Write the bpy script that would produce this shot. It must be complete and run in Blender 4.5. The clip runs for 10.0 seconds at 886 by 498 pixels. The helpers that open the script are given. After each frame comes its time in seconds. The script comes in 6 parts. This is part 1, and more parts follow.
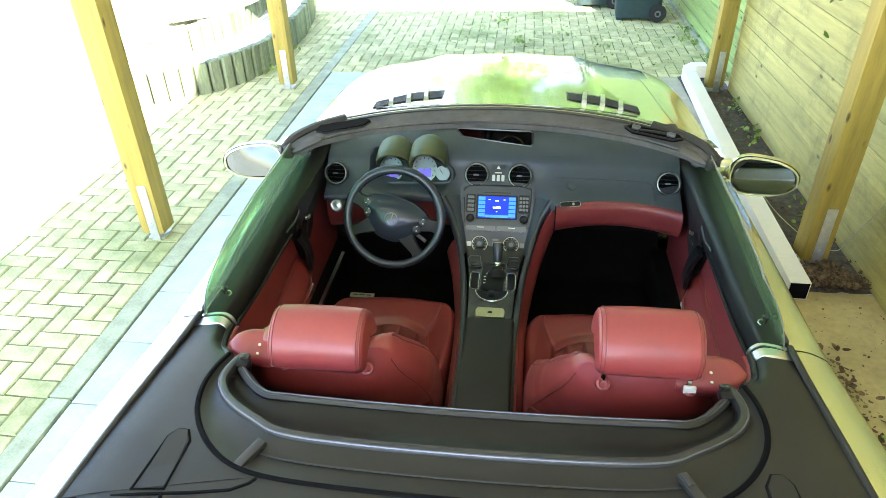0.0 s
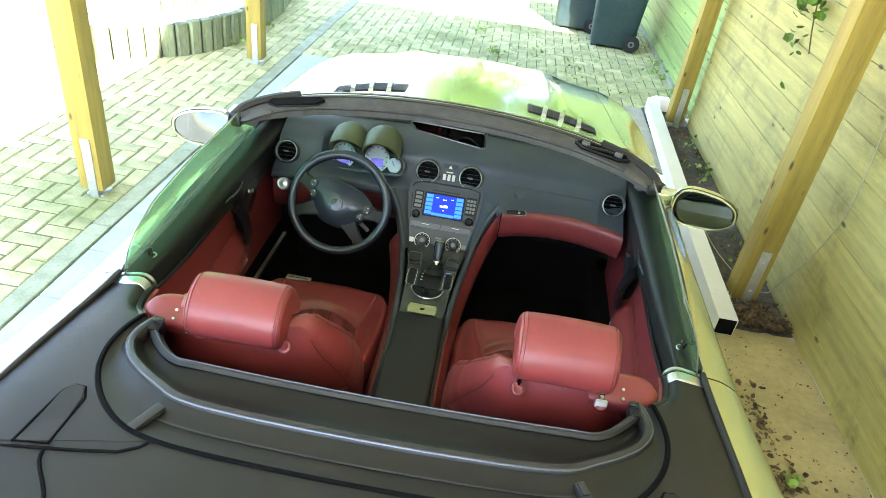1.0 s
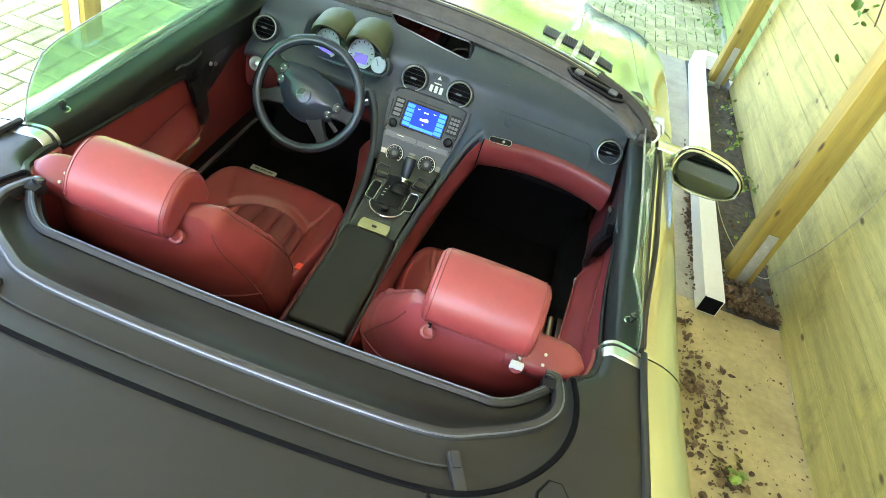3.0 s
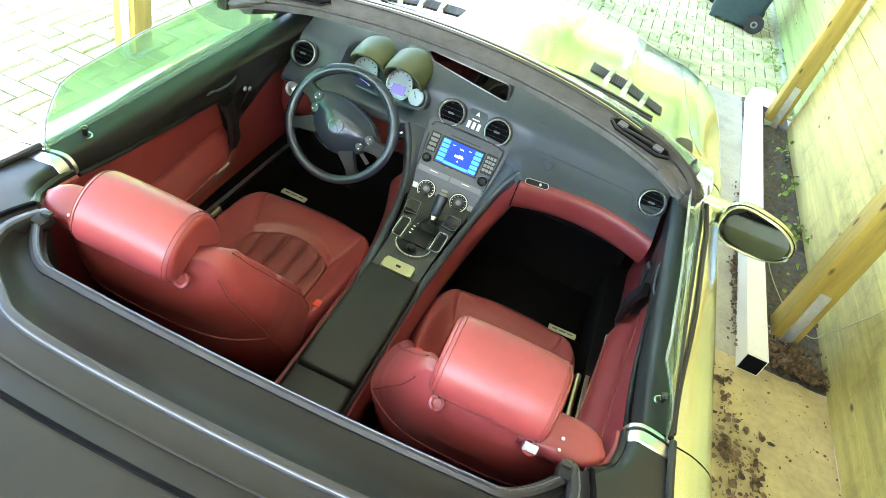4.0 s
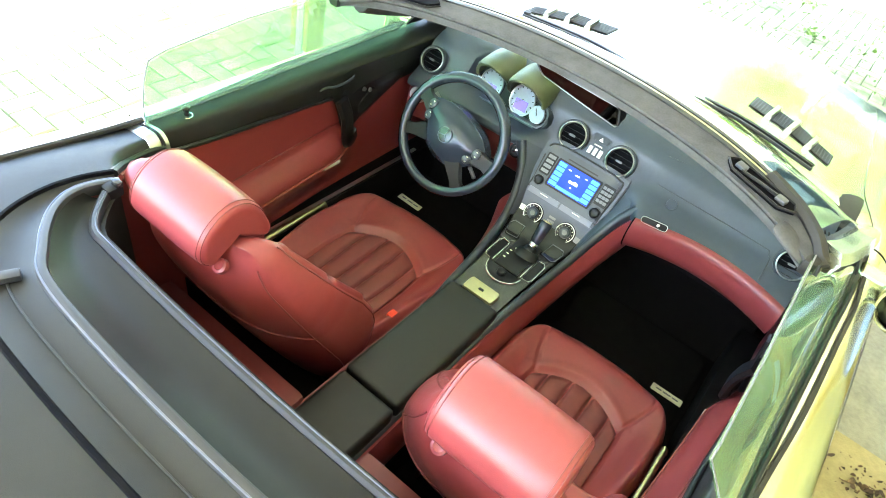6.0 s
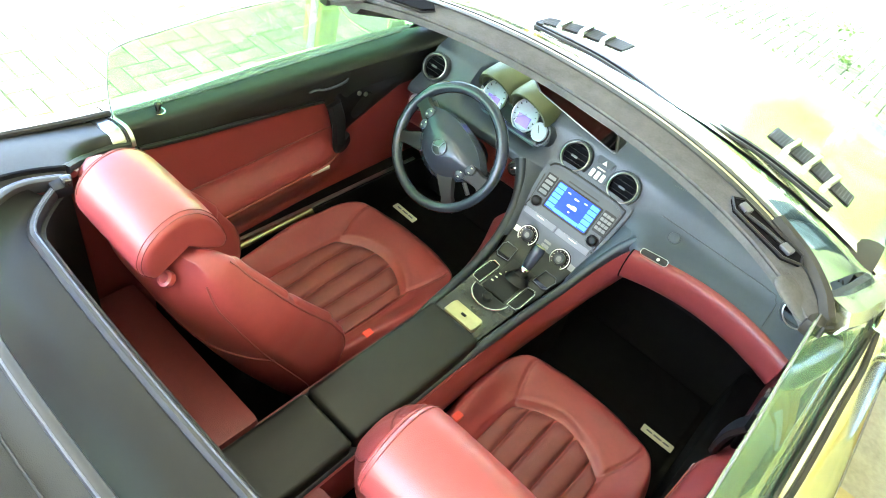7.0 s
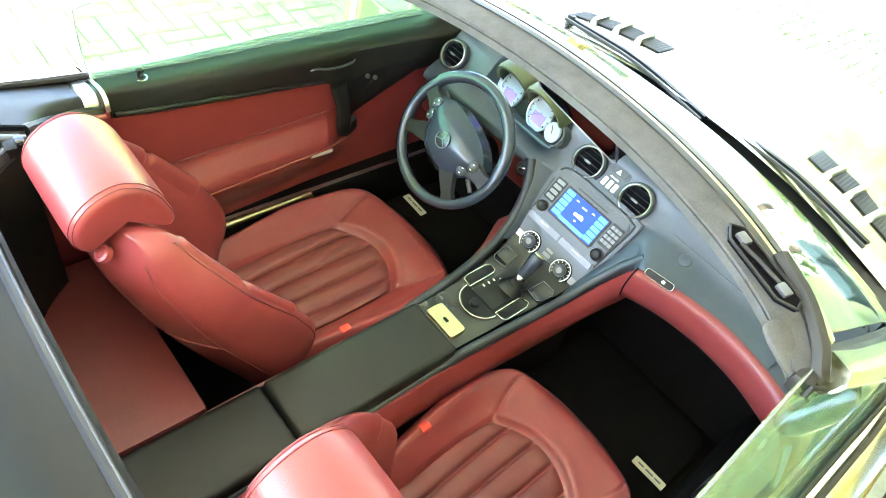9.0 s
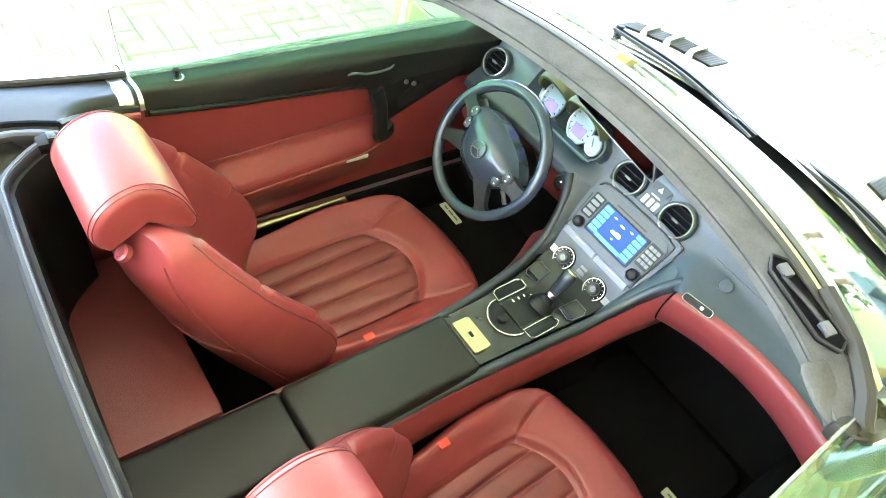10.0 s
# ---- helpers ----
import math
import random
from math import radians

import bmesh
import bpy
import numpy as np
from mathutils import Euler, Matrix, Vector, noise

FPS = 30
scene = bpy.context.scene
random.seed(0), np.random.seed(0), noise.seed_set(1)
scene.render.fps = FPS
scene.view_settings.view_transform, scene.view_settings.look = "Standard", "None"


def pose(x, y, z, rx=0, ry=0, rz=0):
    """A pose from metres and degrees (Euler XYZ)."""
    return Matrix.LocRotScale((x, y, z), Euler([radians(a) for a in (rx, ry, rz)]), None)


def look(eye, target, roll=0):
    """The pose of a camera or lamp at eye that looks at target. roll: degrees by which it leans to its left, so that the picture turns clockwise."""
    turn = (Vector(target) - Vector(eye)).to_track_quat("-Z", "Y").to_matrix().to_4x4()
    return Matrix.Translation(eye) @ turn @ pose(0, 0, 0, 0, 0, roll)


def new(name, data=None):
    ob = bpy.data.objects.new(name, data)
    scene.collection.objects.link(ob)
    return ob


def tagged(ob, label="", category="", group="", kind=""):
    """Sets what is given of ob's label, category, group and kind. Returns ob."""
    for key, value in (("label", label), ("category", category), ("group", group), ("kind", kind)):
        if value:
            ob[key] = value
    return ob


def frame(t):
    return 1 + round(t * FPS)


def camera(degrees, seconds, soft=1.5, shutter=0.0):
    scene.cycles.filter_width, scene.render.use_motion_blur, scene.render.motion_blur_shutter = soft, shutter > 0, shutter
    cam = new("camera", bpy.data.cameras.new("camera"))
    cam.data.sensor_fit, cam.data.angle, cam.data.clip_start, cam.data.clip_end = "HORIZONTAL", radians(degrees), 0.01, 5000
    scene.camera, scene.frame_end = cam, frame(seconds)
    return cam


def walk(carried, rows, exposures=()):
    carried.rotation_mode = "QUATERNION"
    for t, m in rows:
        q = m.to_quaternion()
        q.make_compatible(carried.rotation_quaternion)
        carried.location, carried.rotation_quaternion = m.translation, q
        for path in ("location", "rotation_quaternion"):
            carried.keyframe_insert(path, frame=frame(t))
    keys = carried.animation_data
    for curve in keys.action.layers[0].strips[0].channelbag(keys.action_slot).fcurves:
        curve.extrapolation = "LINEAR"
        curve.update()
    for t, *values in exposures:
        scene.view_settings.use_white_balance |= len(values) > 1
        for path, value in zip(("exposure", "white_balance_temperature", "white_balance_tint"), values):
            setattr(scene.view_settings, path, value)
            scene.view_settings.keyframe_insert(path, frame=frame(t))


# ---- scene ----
cam = camera(67.8, 10.0, soft=0.7)
PATH = [
    (0, (0.078, -1.415, 2.053), (-0.138, 0.245, 0.959), -1.5),
    (0.5, (0.12, -1.417, 2.061), (-0.022, 0.255, 0.973), 1.1),
    (1, (0.129, -1.416, 2.025), (0.05, 0.266, 0.946), 8.3),
    (1.5, (0.188, -1.393, 1.977), (0.116, 0.28, 0.883), 11.7),
    (2, (0.28, -1.353, 1.941), (0.212, 0.271, 0.775), 14.6),
    (2.2, (0.307, -1.33, 1.934), (0.245, 0.272, 0.738), 15.7),
    (3.3, (0.321, -1.163, 1.936), (0.22, 0.373, 0.659), 19.5),
    (3.5, (0.316, -1.134, 1.946), (0.195, 0.401, 0.67), 20.0),
    (4, (0.317, -1.067, 1.957), (0.11, 0.464, 0.687), 19.5),
    (4.5, (0.344, -1.015, 1.944), (0.011, 0.485, 0.665), 19.0),
    (5, (0.417, -0.957, 1.926), (-0.047, 0.489, 0.624), 18.5),
    (5.5, (0.473, -0.914, 1.935), (-0.102, 0.469, 0.609), 17.1),
    (5.7, (0.487, -0.892, 1.938), (-0.138, 0.459, 0.602), 16.1),
    (6.8, (0.504, -0.723, 1.913), (-0.231, 0.554, 0.56), 17.0),
    (7, (0.503, -0.695, 1.912), (-0.216, 0.591, 0.559), 18.3),
    (7.5, (0.51, -0.637, 1.906), (-0.216, 0.632, 0.541), 19.3),
    (8, (0.522, -0.584, 1.901), (-0.232, 0.648, 0.518), 19.4),
    (8.5, (0.534, -0.539, 1.894), (-0.244, 0.663, 0.497), 19.8),
    (9, (0.563, -0.5, 1.894), (-0.247, 0.664, 0.483), 20.0),
    (9.5, (0.572, -0.478, 1.891), (-0.279, 0.639, 0.467), 19.7),
    (10, (0.56, -0.437, 1.887), (-0.344, 0.624, 0.453), 18.8),
]
LIGHT = [(0, 3.37), (2.2, 3.53), (3.5, 3.99), (5.5, 4.43), (7.0, 4.68), (10, 4.93)]
walk(cam, [(t, look(e, g, r)) for t, e, g, r in PATH], LIGHT)


# ---- world and light ----
world = bpy.data.worlds.new("world")
scene.world = world
world.use_nodes = True
sky = world.node_tree.nodes.new("ShaderNodeTexSky")
sky.sky_type, sky.sun_disc = "NISHITA", False
SUN_EL, SUN_AZ = 47, 163
sky.sun_elevation, sky.sun_rotation = radians(SUN_EL), radians(SUN_AZ)
world.node_tree.links.new(sky.outputs[0], world.node_tree.nodes["Background"].inputs[0])
world.node_tree.nodes["Background"].inputs[1].default_value = 0.15
sun = new("sun", bpy.data.lights.new("sun", "SUN"))
sun.data.energy, sun.data.angle, sun.data.color = 5.0, radians(0.6), (1.0, 0.95, 0.86)
sun_dir = Vector((math.sin(radians(SUN_AZ)) * math.cos(radians(SUN_EL)), math.cos(radians(SUN_AZ)) * math.cos(radians(SUN_EL)), math.sin(radians(SUN_EL))))
sun.matrix_world = look(sun_dir * 20, (0, 0, 0))


# ---- materials ----
def material(name, col, rough=0.5, metal=0.0, var=0.2, scale=12.0, bump=0.15, bscale=300.0, coat=0.0, dark=None, stretch=(1, 1, 1), spec=0.5, island=0.0, cells=False):
    """Principled surface with colour variation at two scales, uneven roughness and fine relief."""
    m = bpy.data.materials.new(name)
    m.use_nodes = True
    nt = m.node_tree
    p = nt.nodes["Principled BSDF"]
    add, link = nt.nodes.new, nt.links.new
    tc = add("ShaderNodeTexCoord")
    mp = add("ShaderNodeMapping")
    mp.inputs["Scale"].default_value = stretch
    link(tc.outputs["Object"], mp.inputs[0])
    big = add("ShaderNodeTexNoise")
    big.inputs["Scale"].default_value, big.inputs["Detail"].default_value = scale, 4
    link(mp.outputs[0], big.inputs[0])
    fine = add("ShaderNodeTexNoise")
    fine.inputs["Scale"].default_value, fine.inputs["Detail"].default_value = scale * 9, 6
    link(mp.outputs[0], fine.inputs[0])
    mixf = add("ShaderNodeMath")
    mixf.operation = "MULTIPLY_ADD"
    mixf.inputs[1].default_value = 0.4
    link(fine.outputs[0], mixf.inputs[0])
    half = add("ShaderNodeMath")
    half.operation = "MULTIPLY"
    half.inputs[1].default_value = 0.6
    link(big.outputs[0], half.inputs[0])
    link(half.outputs[0], mixf.inputs[2])
    ramp = add("ShaderNodeValToRGB")
    lo = dark if dark else tuple(c * (1 - var) for c in col)
    hi = tuple(min(1, c * (1 + var)) for c in col)
    ramp.color_ramp.elements[0].position, ramp.color_ramp.elements[0].color = 0.34, (*lo, 1)
    ramp.color_ramp.elements[1].position, ramp.color_ramp.elements[1].color = 0.66, (*hi, 1)
    link(mixf.outputs[0], ramp.inputs[0])
    out = ramp.outputs[0]
    if island:
        info = add("ShaderNodeObjectInfo")
        geo = add("ShaderNodeNewGeometry")
        sm = add("ShaderNodeMath")
        sm.operation = "ADD"
        link(info.outputs["Random"], sm.inputs[0])
        link(geo.outputs["Random Per Island"], sm.inputs[1])
        fr = add("ShaderNodeMath")
        fr.operation = "FRACT"
        link(sm.outputs[0], fr.inputs[0])
        mr = add("ShaderNodeMapRange")
        mr.inputs["To Min"].default_value, mr.inputs["To Max"].default_value = 1 - island, 1 + island
        link(fr.outputs[0], mr.inputs[0])
        hsv = add("ShaderNodeHueSaturation")
        link(mr.outputs[0], hsv.inputs["Value"])
        link(out, hsv.inputs["Color"])
        out = hsv.outputs[0]
    link(out, p.inputs["Base Color"])
    rr = add("ShaderNodeMapRange")
    rr.inputs["To Min"].default_value, rr.inputs["To Max"].default_value = max(0.02, rough - 0.6 * min(var, 0.13)), min(1, rough + 0.6 * min(var, 0.13))
    link(fine.outputs[0], rr.inputs[0])
    link(rr.outputs[0], p.inputs["Roughness"])
    p.inputs["Metallic"].default_value = metal
    p.inputs["Coat Weight"].default_value, p.inputs["Coat Roughness"].default_value = coat, 0.08
    p.inputs["Specular IOR Level"].default_value = spec
    if bump:
        if cells:
            bt = add("ShaderNodeTexVoronoi")
            bt.inputs["Scale"].default_value = bscale
            soft_fold = add("ShaderNodeTexNoise")
            soft_fold.inputs["Scale"].default_value, soft_fold.inputs["Detail"].default_value = 17, 2
            link(mp.outputs[0], soft_fold.inputs[0])
            both = add("ShaderNodeMath")
            both.operation = "MULTIPLY_ADD"
            both.inputs[1].default_value = 2.5
            link(soft_fold.outputs[0], both.inputs[0])
            link(bt.outputs["Distance"], both.inputs[2])
            bout = both.outputs[0]
        else:
            bt = add("ShaderNodeTexNoise")
            bt.inputs["Scale"].default_value, bt.inputs["Detail"].default_value = bscale, 5
            bout = bt.outputs[0]
        link(mp.outputs[0], bt.inputs[0])
        bn = add("ShaderNodeBump")
        bn.inputs["Strength"].default_value, bn.inputs["Distance"].default_value = bump, 0.6 / bscale
        link(bout, bn.inputs["Height"])
        link(bn.outputs[0], p.inputs["Normal"])
    return m


def wood(name, col, dark, axis, island=0.0):
    """Softwood with grain along one axis and scattered knots."""
    st = [9, 9, 9]
    st[axis] = 0.5
    m = material(name, col, rough=0.6, var=0.26, scale=3.0, bump=0.3, bscale=40, stretch=st, island=island)
    nt = m.node_tree
    p = nt.nodes["Principled BSDF"]
    src = p.inputs["Base Color"].links[0].from_socket
    tc = nt.nodes.new("ShaderNodeTexCoord")
    mp = nt.nodes.new("ShaderNodeMapping")
    k = [7.5, 7.5, 7.5]
    k[axis] = 3.2
    mp.inputs["Scale"].default_value = k
    nt.links.new(tc.outputs["Object"], mp.inputs[0])
    vor = nt.nodes.new("ShaderNodeTexVoronoi")
    vor.inputs["Scale"].default_value = 1.0
    nt.links.new(mp.outputs[0], vor.inputs[0])
    ramp = nt.nodes.new("ShaderNodeValToRGB")
    ramp.color_ramp.elements[0].position, ramp.color_ramp.elements[0].color = 0.05, (1, 1, 1, 1)
    ramp.color_ramp.elements[1].position, ramp.color_ramp.elements[1].color = 0.11, (0, 0, 0, 1)
    nt.links.new(vor.outputs["Distance"], ramp.inputs[0])
    mix = nt.nodes.new("ShaderNodeMix")
    mix.data_type = "RGBA"
    nt.links.new(ramp.outputs[0], mix.inputs["Factor"])
    nt.links.new(src, mix.inputs["A"])
    mix.inputs["B"].default_value = (*dark, 1)
    nt.links.new(mix.outputs["Result"], p.inputs["Base Color"])
    return m


def glass(name, col, veil=0.0):
    """Thin tinted pane: mostly clear, with a glossy share by Fresnel and a pale scattering film that adds a bright
    veil.
    """
    m = bpy.data.materials.new(name)
    m.use_nodes = True
    nt = m.node_tree
    nt.nodes.remove(nt.nodes["Principled BSDF"])
    tr = nt.nodes.new("ShaderNodeBsdfTransparent")
    tr.inputs[0].default_value = (*col, 1)
    gl = nt.nodes.new("ShaderNodeBsdfGlossy")
    gl.inputs["Roughness"].default_value = 0.02
    lw = nt.nodes.new("ShaderNodeLayerWeight")
    lw.inputs[0].default_value = 0.5
    pw5 = nt.nodes.new("ShaderNodeMath")
    pw5.operation, pw5.inputs[1].default_value = "POWER", 5.0
    nt.links.new(lw.outputs["Facing"], pw5.inputs[0])
    fr = nt.nodes.new("ShaderNodeMath")
    fr.operation, fr.inputs[1].default_value, fr.inputs[2].default_value = "MULTIPLY_ADD", 0.82, 0.17
    nt.links.new(pw5.outputs[0], fr.inputs[0])
    mx = nt.nodes.new("ShaderNodeMixShader")
    nt.links.new(fr.outputs[0], mx.inputs[0])
    nt.links.new(tr.outputs[0], mx.inputs[1])
    nt.links.new(gl.outputs[0], mx.inputs[2])
    film_d, film_t = nt.nodes.new("ShaderNodeBsdfDiffuse"), nt.nodes.new("ShaderNodeBsdfTranslucent")
    for node in (film_d, film_t):
        node.inputs[0].default_value = (0.55 + 0.3 * col[0], 0.90, 0.50 + 0.3 * col[2], 1)
    # pale film mixed over the pane to brighten it with a veil
    both, dusty = nt.nodes.new("ShaderNodeMixShader"), nt.nodes.new("ShaderNodeMixShader")
    nt.links.new(film_d.outputs[0], both.inputs[1])
    nt.links.new(film_t.outputs[0], both.inputs[2])
    veil_noise = nt.nodes.new("ShaderNodeTexNoise")
    veil_noise.inputs["Scale"].default_value, veil_noise.inputs["Detail"].default_value = 5.0, 4
    amount = nt.nodes.new("ShaderNodeMapRange")
    amount.inputs["From Min"].default_value, amount.inputs["From Max"].default_value = 0.3, 0.7
    amount.inputs["To Min"].default_value, amount.inputs["To Max"].default_value = veil * 0.6, veil * 1.4
    nt.links.new(veil_noise.outputs[0], amount.inputs[0])
    nt.links.new(amount.outputs[0], dusty.inputs[0])
    nt.links.new(mx.outputs[0], dusty.inputs[1])
    nt.links.new(both.outputs[0], dusty.inputs[2])
    nt.links.new(dusty.outputs[0], nt.nodes["Material Output"].inputs[0])
    return m


def glow(name, col, power):
    m = material(name, col, rough=0.3, var=0.05, bump=0, spec=0.12)
    p = m.node_tree.nodes["Principled BSDF"]
    p.inputs["Emission Color"].default_value, p.inputs["Emission Strength"].default_value = (*col, 1), power
    return m


RED = material("red_leather", (0.225, 0.037, 0.039), rough=0.34, var=0.08, scale=9, bump=0.16, bscale=650, cells=True, spec=0.5)
# Darker red for ribs and welts; also puts shade into dim cabin trim.
RED_DEEP = material("red_leather_deep_and_shaded", (0.158, 0.030, 0.029), rough=0.45, var=0.12, scale=9, bump=0.25, bscale=500, cells=True)
STITCH = material("red_thread", (0.24, 0.06, 0.05), rough=0.7, var=0.1, bump=0.2, bscale=900)
BLACK_LEATHER = material("black_leather", (0.0145, 0.0142, 0.0130), rough=0.46, var=0.14, scale=7, bump=0.22, bscale=700, cells=True, spec=0.30)
# Charcoal with the blue of the skylight from ahead put into the colour.
DASH = material("charcoal_dash_leather", (0.040, 0.049, 0.065), rough=0.36, var=0.10, scale=8, bump=0.25, bscale=600, cells=True)
DASH_DARK = material("blue_black_dash_trim", (0.028, 0.034, 0.042), rough=0.4, var=0.12, scale=8, bump=0.2, bscale=600, cells=True)
SHELF = material("smooth_black_trim", (0.0120, 0.0120, 0.0115), rough=0.50, var=0.08, scale=3, bump=0.08, bscale=700, spec=0.22)
# Olive of the light reflected on the hoods is put into the colour.
HOOD = material("dial_hood_olive_reflection", (0.078, 0.084, 0.038), rough=0.42, var=0.08, scale=8, bump=0.2, bscale=600, cells=True)
BAR = material("satin_black_bar", (0.018, 0.018, 0.020), rough=0.46, var=0.05, scale=3, bump=0.03, bscale=500)
# Pale tone for the highlight lines drawn on the bar and the lip.
BAR_HIGHLIGHT = material("bar_highlight_grey", (0.13, 0.14, 0.18), rough=0.35, metal=0.6, var=0.05, scale=3, bump=0.02)
# The blue cast of the reflected sky is part of this colour.
WHEEL = material("smooth_wheel_leather", (0.026, 0.034, 0.049), rough=0.24, var=0.04, scale=3, bump=0.03, bscale=900)
RUBBER = material("black_rubber", (0.010, 0.010, 0.010), rough=0.55, var=0.2, bump=0.15)
PLASTIC = material("black_plastic", (0.010, 0.010, 0.011), rough=0.38, var=0.15, bump=0.08, spec=0.25)
SUEDE = material("grey_suede", (0.058, 0.059, 0.061), rough=0.9, var=0.3, scale=22, bump=0.4, bscale=400)
CARPET = material("black_carpet", (0.0055, 0.0052, 0.0055), rough=0.95, var=0.3, scale=30, bump=0.6, bscale=500, spec=0.08)
CHROME = material("chrome", (0.72, 0.72, 0.70), rough=0.14, metal=1, var=0.05, bump=0.02)
SATIN = material("satin_metal", (0.55, 0.56, 0.54), rough=0.3, metal=1, var=0.08, bump=0.03)
GUNMETAL = material("dark_polished_metal", (0.022, 0.022, 0.022), rough=0.20, metal=0.15, var=0.08, scale=4, bump=0.0, coat=0.2)
# Silver tinted yellow-green: reflections of fence and foliage put into the base.
PAINT = material("silver_paint", (0.57, 0.60, 0.44), rough=0.22, metal=0.92, var=0.04, scale=5, bump=0.02, bscale=900, coat=1.0)
GREEN_GLASS = glass("green_tinted_glass", (0.68, 0.97, 0.66), 0.075)
CLEAR_GLASS = glass("windscreen_glass", (0.85, 0.92, 0.88))
# Both mirrors are darkened: the dark reflections are put into the metal colour.
MIRROR = material("mirror", (0.085, 0.10, 0.115), rough=0.04, metal=1, var=0.02, bump=0)
DARKENED_MIRROR = material("darkened_mirror", (0.07, 0.07, 0.075), rough=0.05, metal=1, var=0.02, bump=0)
SCREEN = glow("lit_blue_screen", (0.015, 0.05, 0.62), 0.05)
SCREEN_LIGHT = glow("lit_light_blue_key", (0.07, 0.30, 0.90), 0.085)
SCREEN_TEXT = glow("lit_white_mark", (0.75, 0.85, 1.0), 0.12)
DIAL_LCD = glow("lit_violet_display", (0.22, 0.16, 0.75), 0.05)
DIAL_FACE = material("pale_dial_face", (0.40, 0.44, 0.54), rough=0.35, var=0.08, bump=0)
RADIO = material("satin_grey_radio", (0.038, 0.045, 0.056), rough=0.30, metal=0.1, var=0.05, scale=4, bump=0.0)
SILVER_TRIM = material("silver_grey_trim", (0.11, 0.118, 0.135), rough=0.36, metal=0.6, var=0.05, scale=6, bump=0.02)
# Yellow of the reflected fence is put into this metal's colour.
BRASSY = material("satin_metal_yellow_reflection", (0.50, 0.46, 0.28), rough=0.3, metal=1, var=0.08, bump=0.03)
GREY_KEY = material("grey_key", (0.15, 0.155, 0.16), rough=0.35, var=0.1, bump=0.03)
WHITE_KEY = material("white_key", (0.62, 0.63, 0.60), rough=0.4, var=0.06, bump=0.03)
RED_PLASTIC = material("bright_red_plastic", (0.62, 0.04, 0.02), rough=0.35, var=0.08, bump=0.03)
PALE_MARK = material("pale_label", (0.62, 0.62, 0.48), rough=0.5, var=0.08, bump=0.02)
TYRE = material("tyre_rubber", (0.014, 0.014, 0.014), rough=0.8, var=0.3, bump=0.3, bscale=90)
POST = wood("treated_pine_post", (0.34, 0.25, 0.052), (0.08, 0.045, 0.018), 2)
PLANK = wood("pine_fence_board", (0.41, 0.37, 0.130), (0.10, 0.07, 0.03), 1, island=0.10)
MOSSY = wood("mossy_fence_board", (0.26, 0.36, 0.11), (0.05, 0.07, 0.02), 1, island=0.15)
GALV = material("galvanised_steel", (0.55, 0.57, 0.58), rough=0.38, metal=0.7, var=0.15, scale=25, bump=0.06)
PAVER = material("concrete_paver", (0.43, 0.42, 0.215), rough=0.9, var=0.30, scale=9, bump=0.5, bscale=120, island=0.16)


def mossy_patches(m, col, scale, low, high):
    """Lays patches of moss over a material, by place in the world."""
    nt = m.node_tree
    p = nt.nodes["Principled BSDF"]
    src = p.inputs["Base Color"].links[0].from_socket
    geo = nt.nodes.new("ShaderNodeNewGeometry")
    spread = nt.nodes.new("ShaderNodeTexNoise")
    spread.inputs["Scale"].default_value, spread.inputs["Detail"].default_value, spread.inputs["Roughness"].default_value = scale, 8, 0.7
    nt.links.new(geo.outputs["Position"], spread.inputs[0])
    ramp = nt.nodes.new("ShaderNodeMapRange")
    ramp.inputs["From Min"].default_value, ramp.inputs["From Max"].default_value, ramp.inputs["To Max"].default_value = low, high, 0.75
    nt.links.new(spread.outputs[0], ramp.inputs[0])
    mix = nt.nodes.new("ShaderNodeMix")
    mix.data_type = "RGBA"
    nt.links.new(ramp.outputs[0], mix.inputs["Factor"])
    nt.links.new(src, mix.inputs["A"])
    mix.inputs["B"].default_value = (*col, 1)
    nt.links.new(mix.outputs["Result"], p.inputs["Base Color"])


mossy_patches(PLANK, (0.17, 0.155, 0.062), 4.5, 0.52, 0.72)
mossy_patches(PAVER, (0.13, 0.19, 0.05), 1.1, 0.50, 0.68)
PAVER_JOINT = material("mossy_sand_joint", (0.19, 0.19, 0.09), rough=1.0, var=0.5, scale=20, bump=0.6, bscale=90)
mossy_patches(PAVER_JOINT, (0.06, 0.09, 0.02), 2.0, 0.40, 0.62)
KERB = material("mossy_concrete_edging", (0.30, 0.33, 0.22), rough=0.9, var=0.25, scale=9, bump=0.5, bscale=140, island=0.08)
SLAB = material("pale_concrete_slab", (0.40, 0.46, 0.41), rough=0.85, var=0.14, scale=6, bump=0.35, bscale=160, island=0.06)
WORN_SLAB = material("worn_dusty_concrete", (0.36, 0.345, 0.27), rough=0.9, var=0.22, scale=5, bump=0.4, bscale=130)
CONCRETE = material("sandy_concrete_floor", (0.43, 0.36, 0.18), rough=0.9, var=0.20, scale=4, bump=0.4, bscale=110)
SOIL = material("dark_soil", (0.085, 0.080, 0.072), rough=1.0, var=0.5, scale=30, bump=0.9, bscale=60)
GROUND = material("dry_garden_ground", (0.42, 0.40, 0.30), rough=1.0, var=0.25, scale=3, bump=0.5, bscale=40)
GRAVEL = material("pale_gravel", (0.62, 0.60, 0.54), rough=1.0, var=0.25, scale=40, bump=0.8, bscale=80)
PALISADE = material("weathered_palisade_wood", (0.20, 0.23, 0.14), rough=0.85, var=0.35, scale=6, bump=0.5, bscale=60, island=0.30, stretch=(1, 1, 0.3))
PVC = material("white_pvc", (0.78, 0.77, 0.72), rough=0.35, var=0.05, scale=5, bump=0.03)
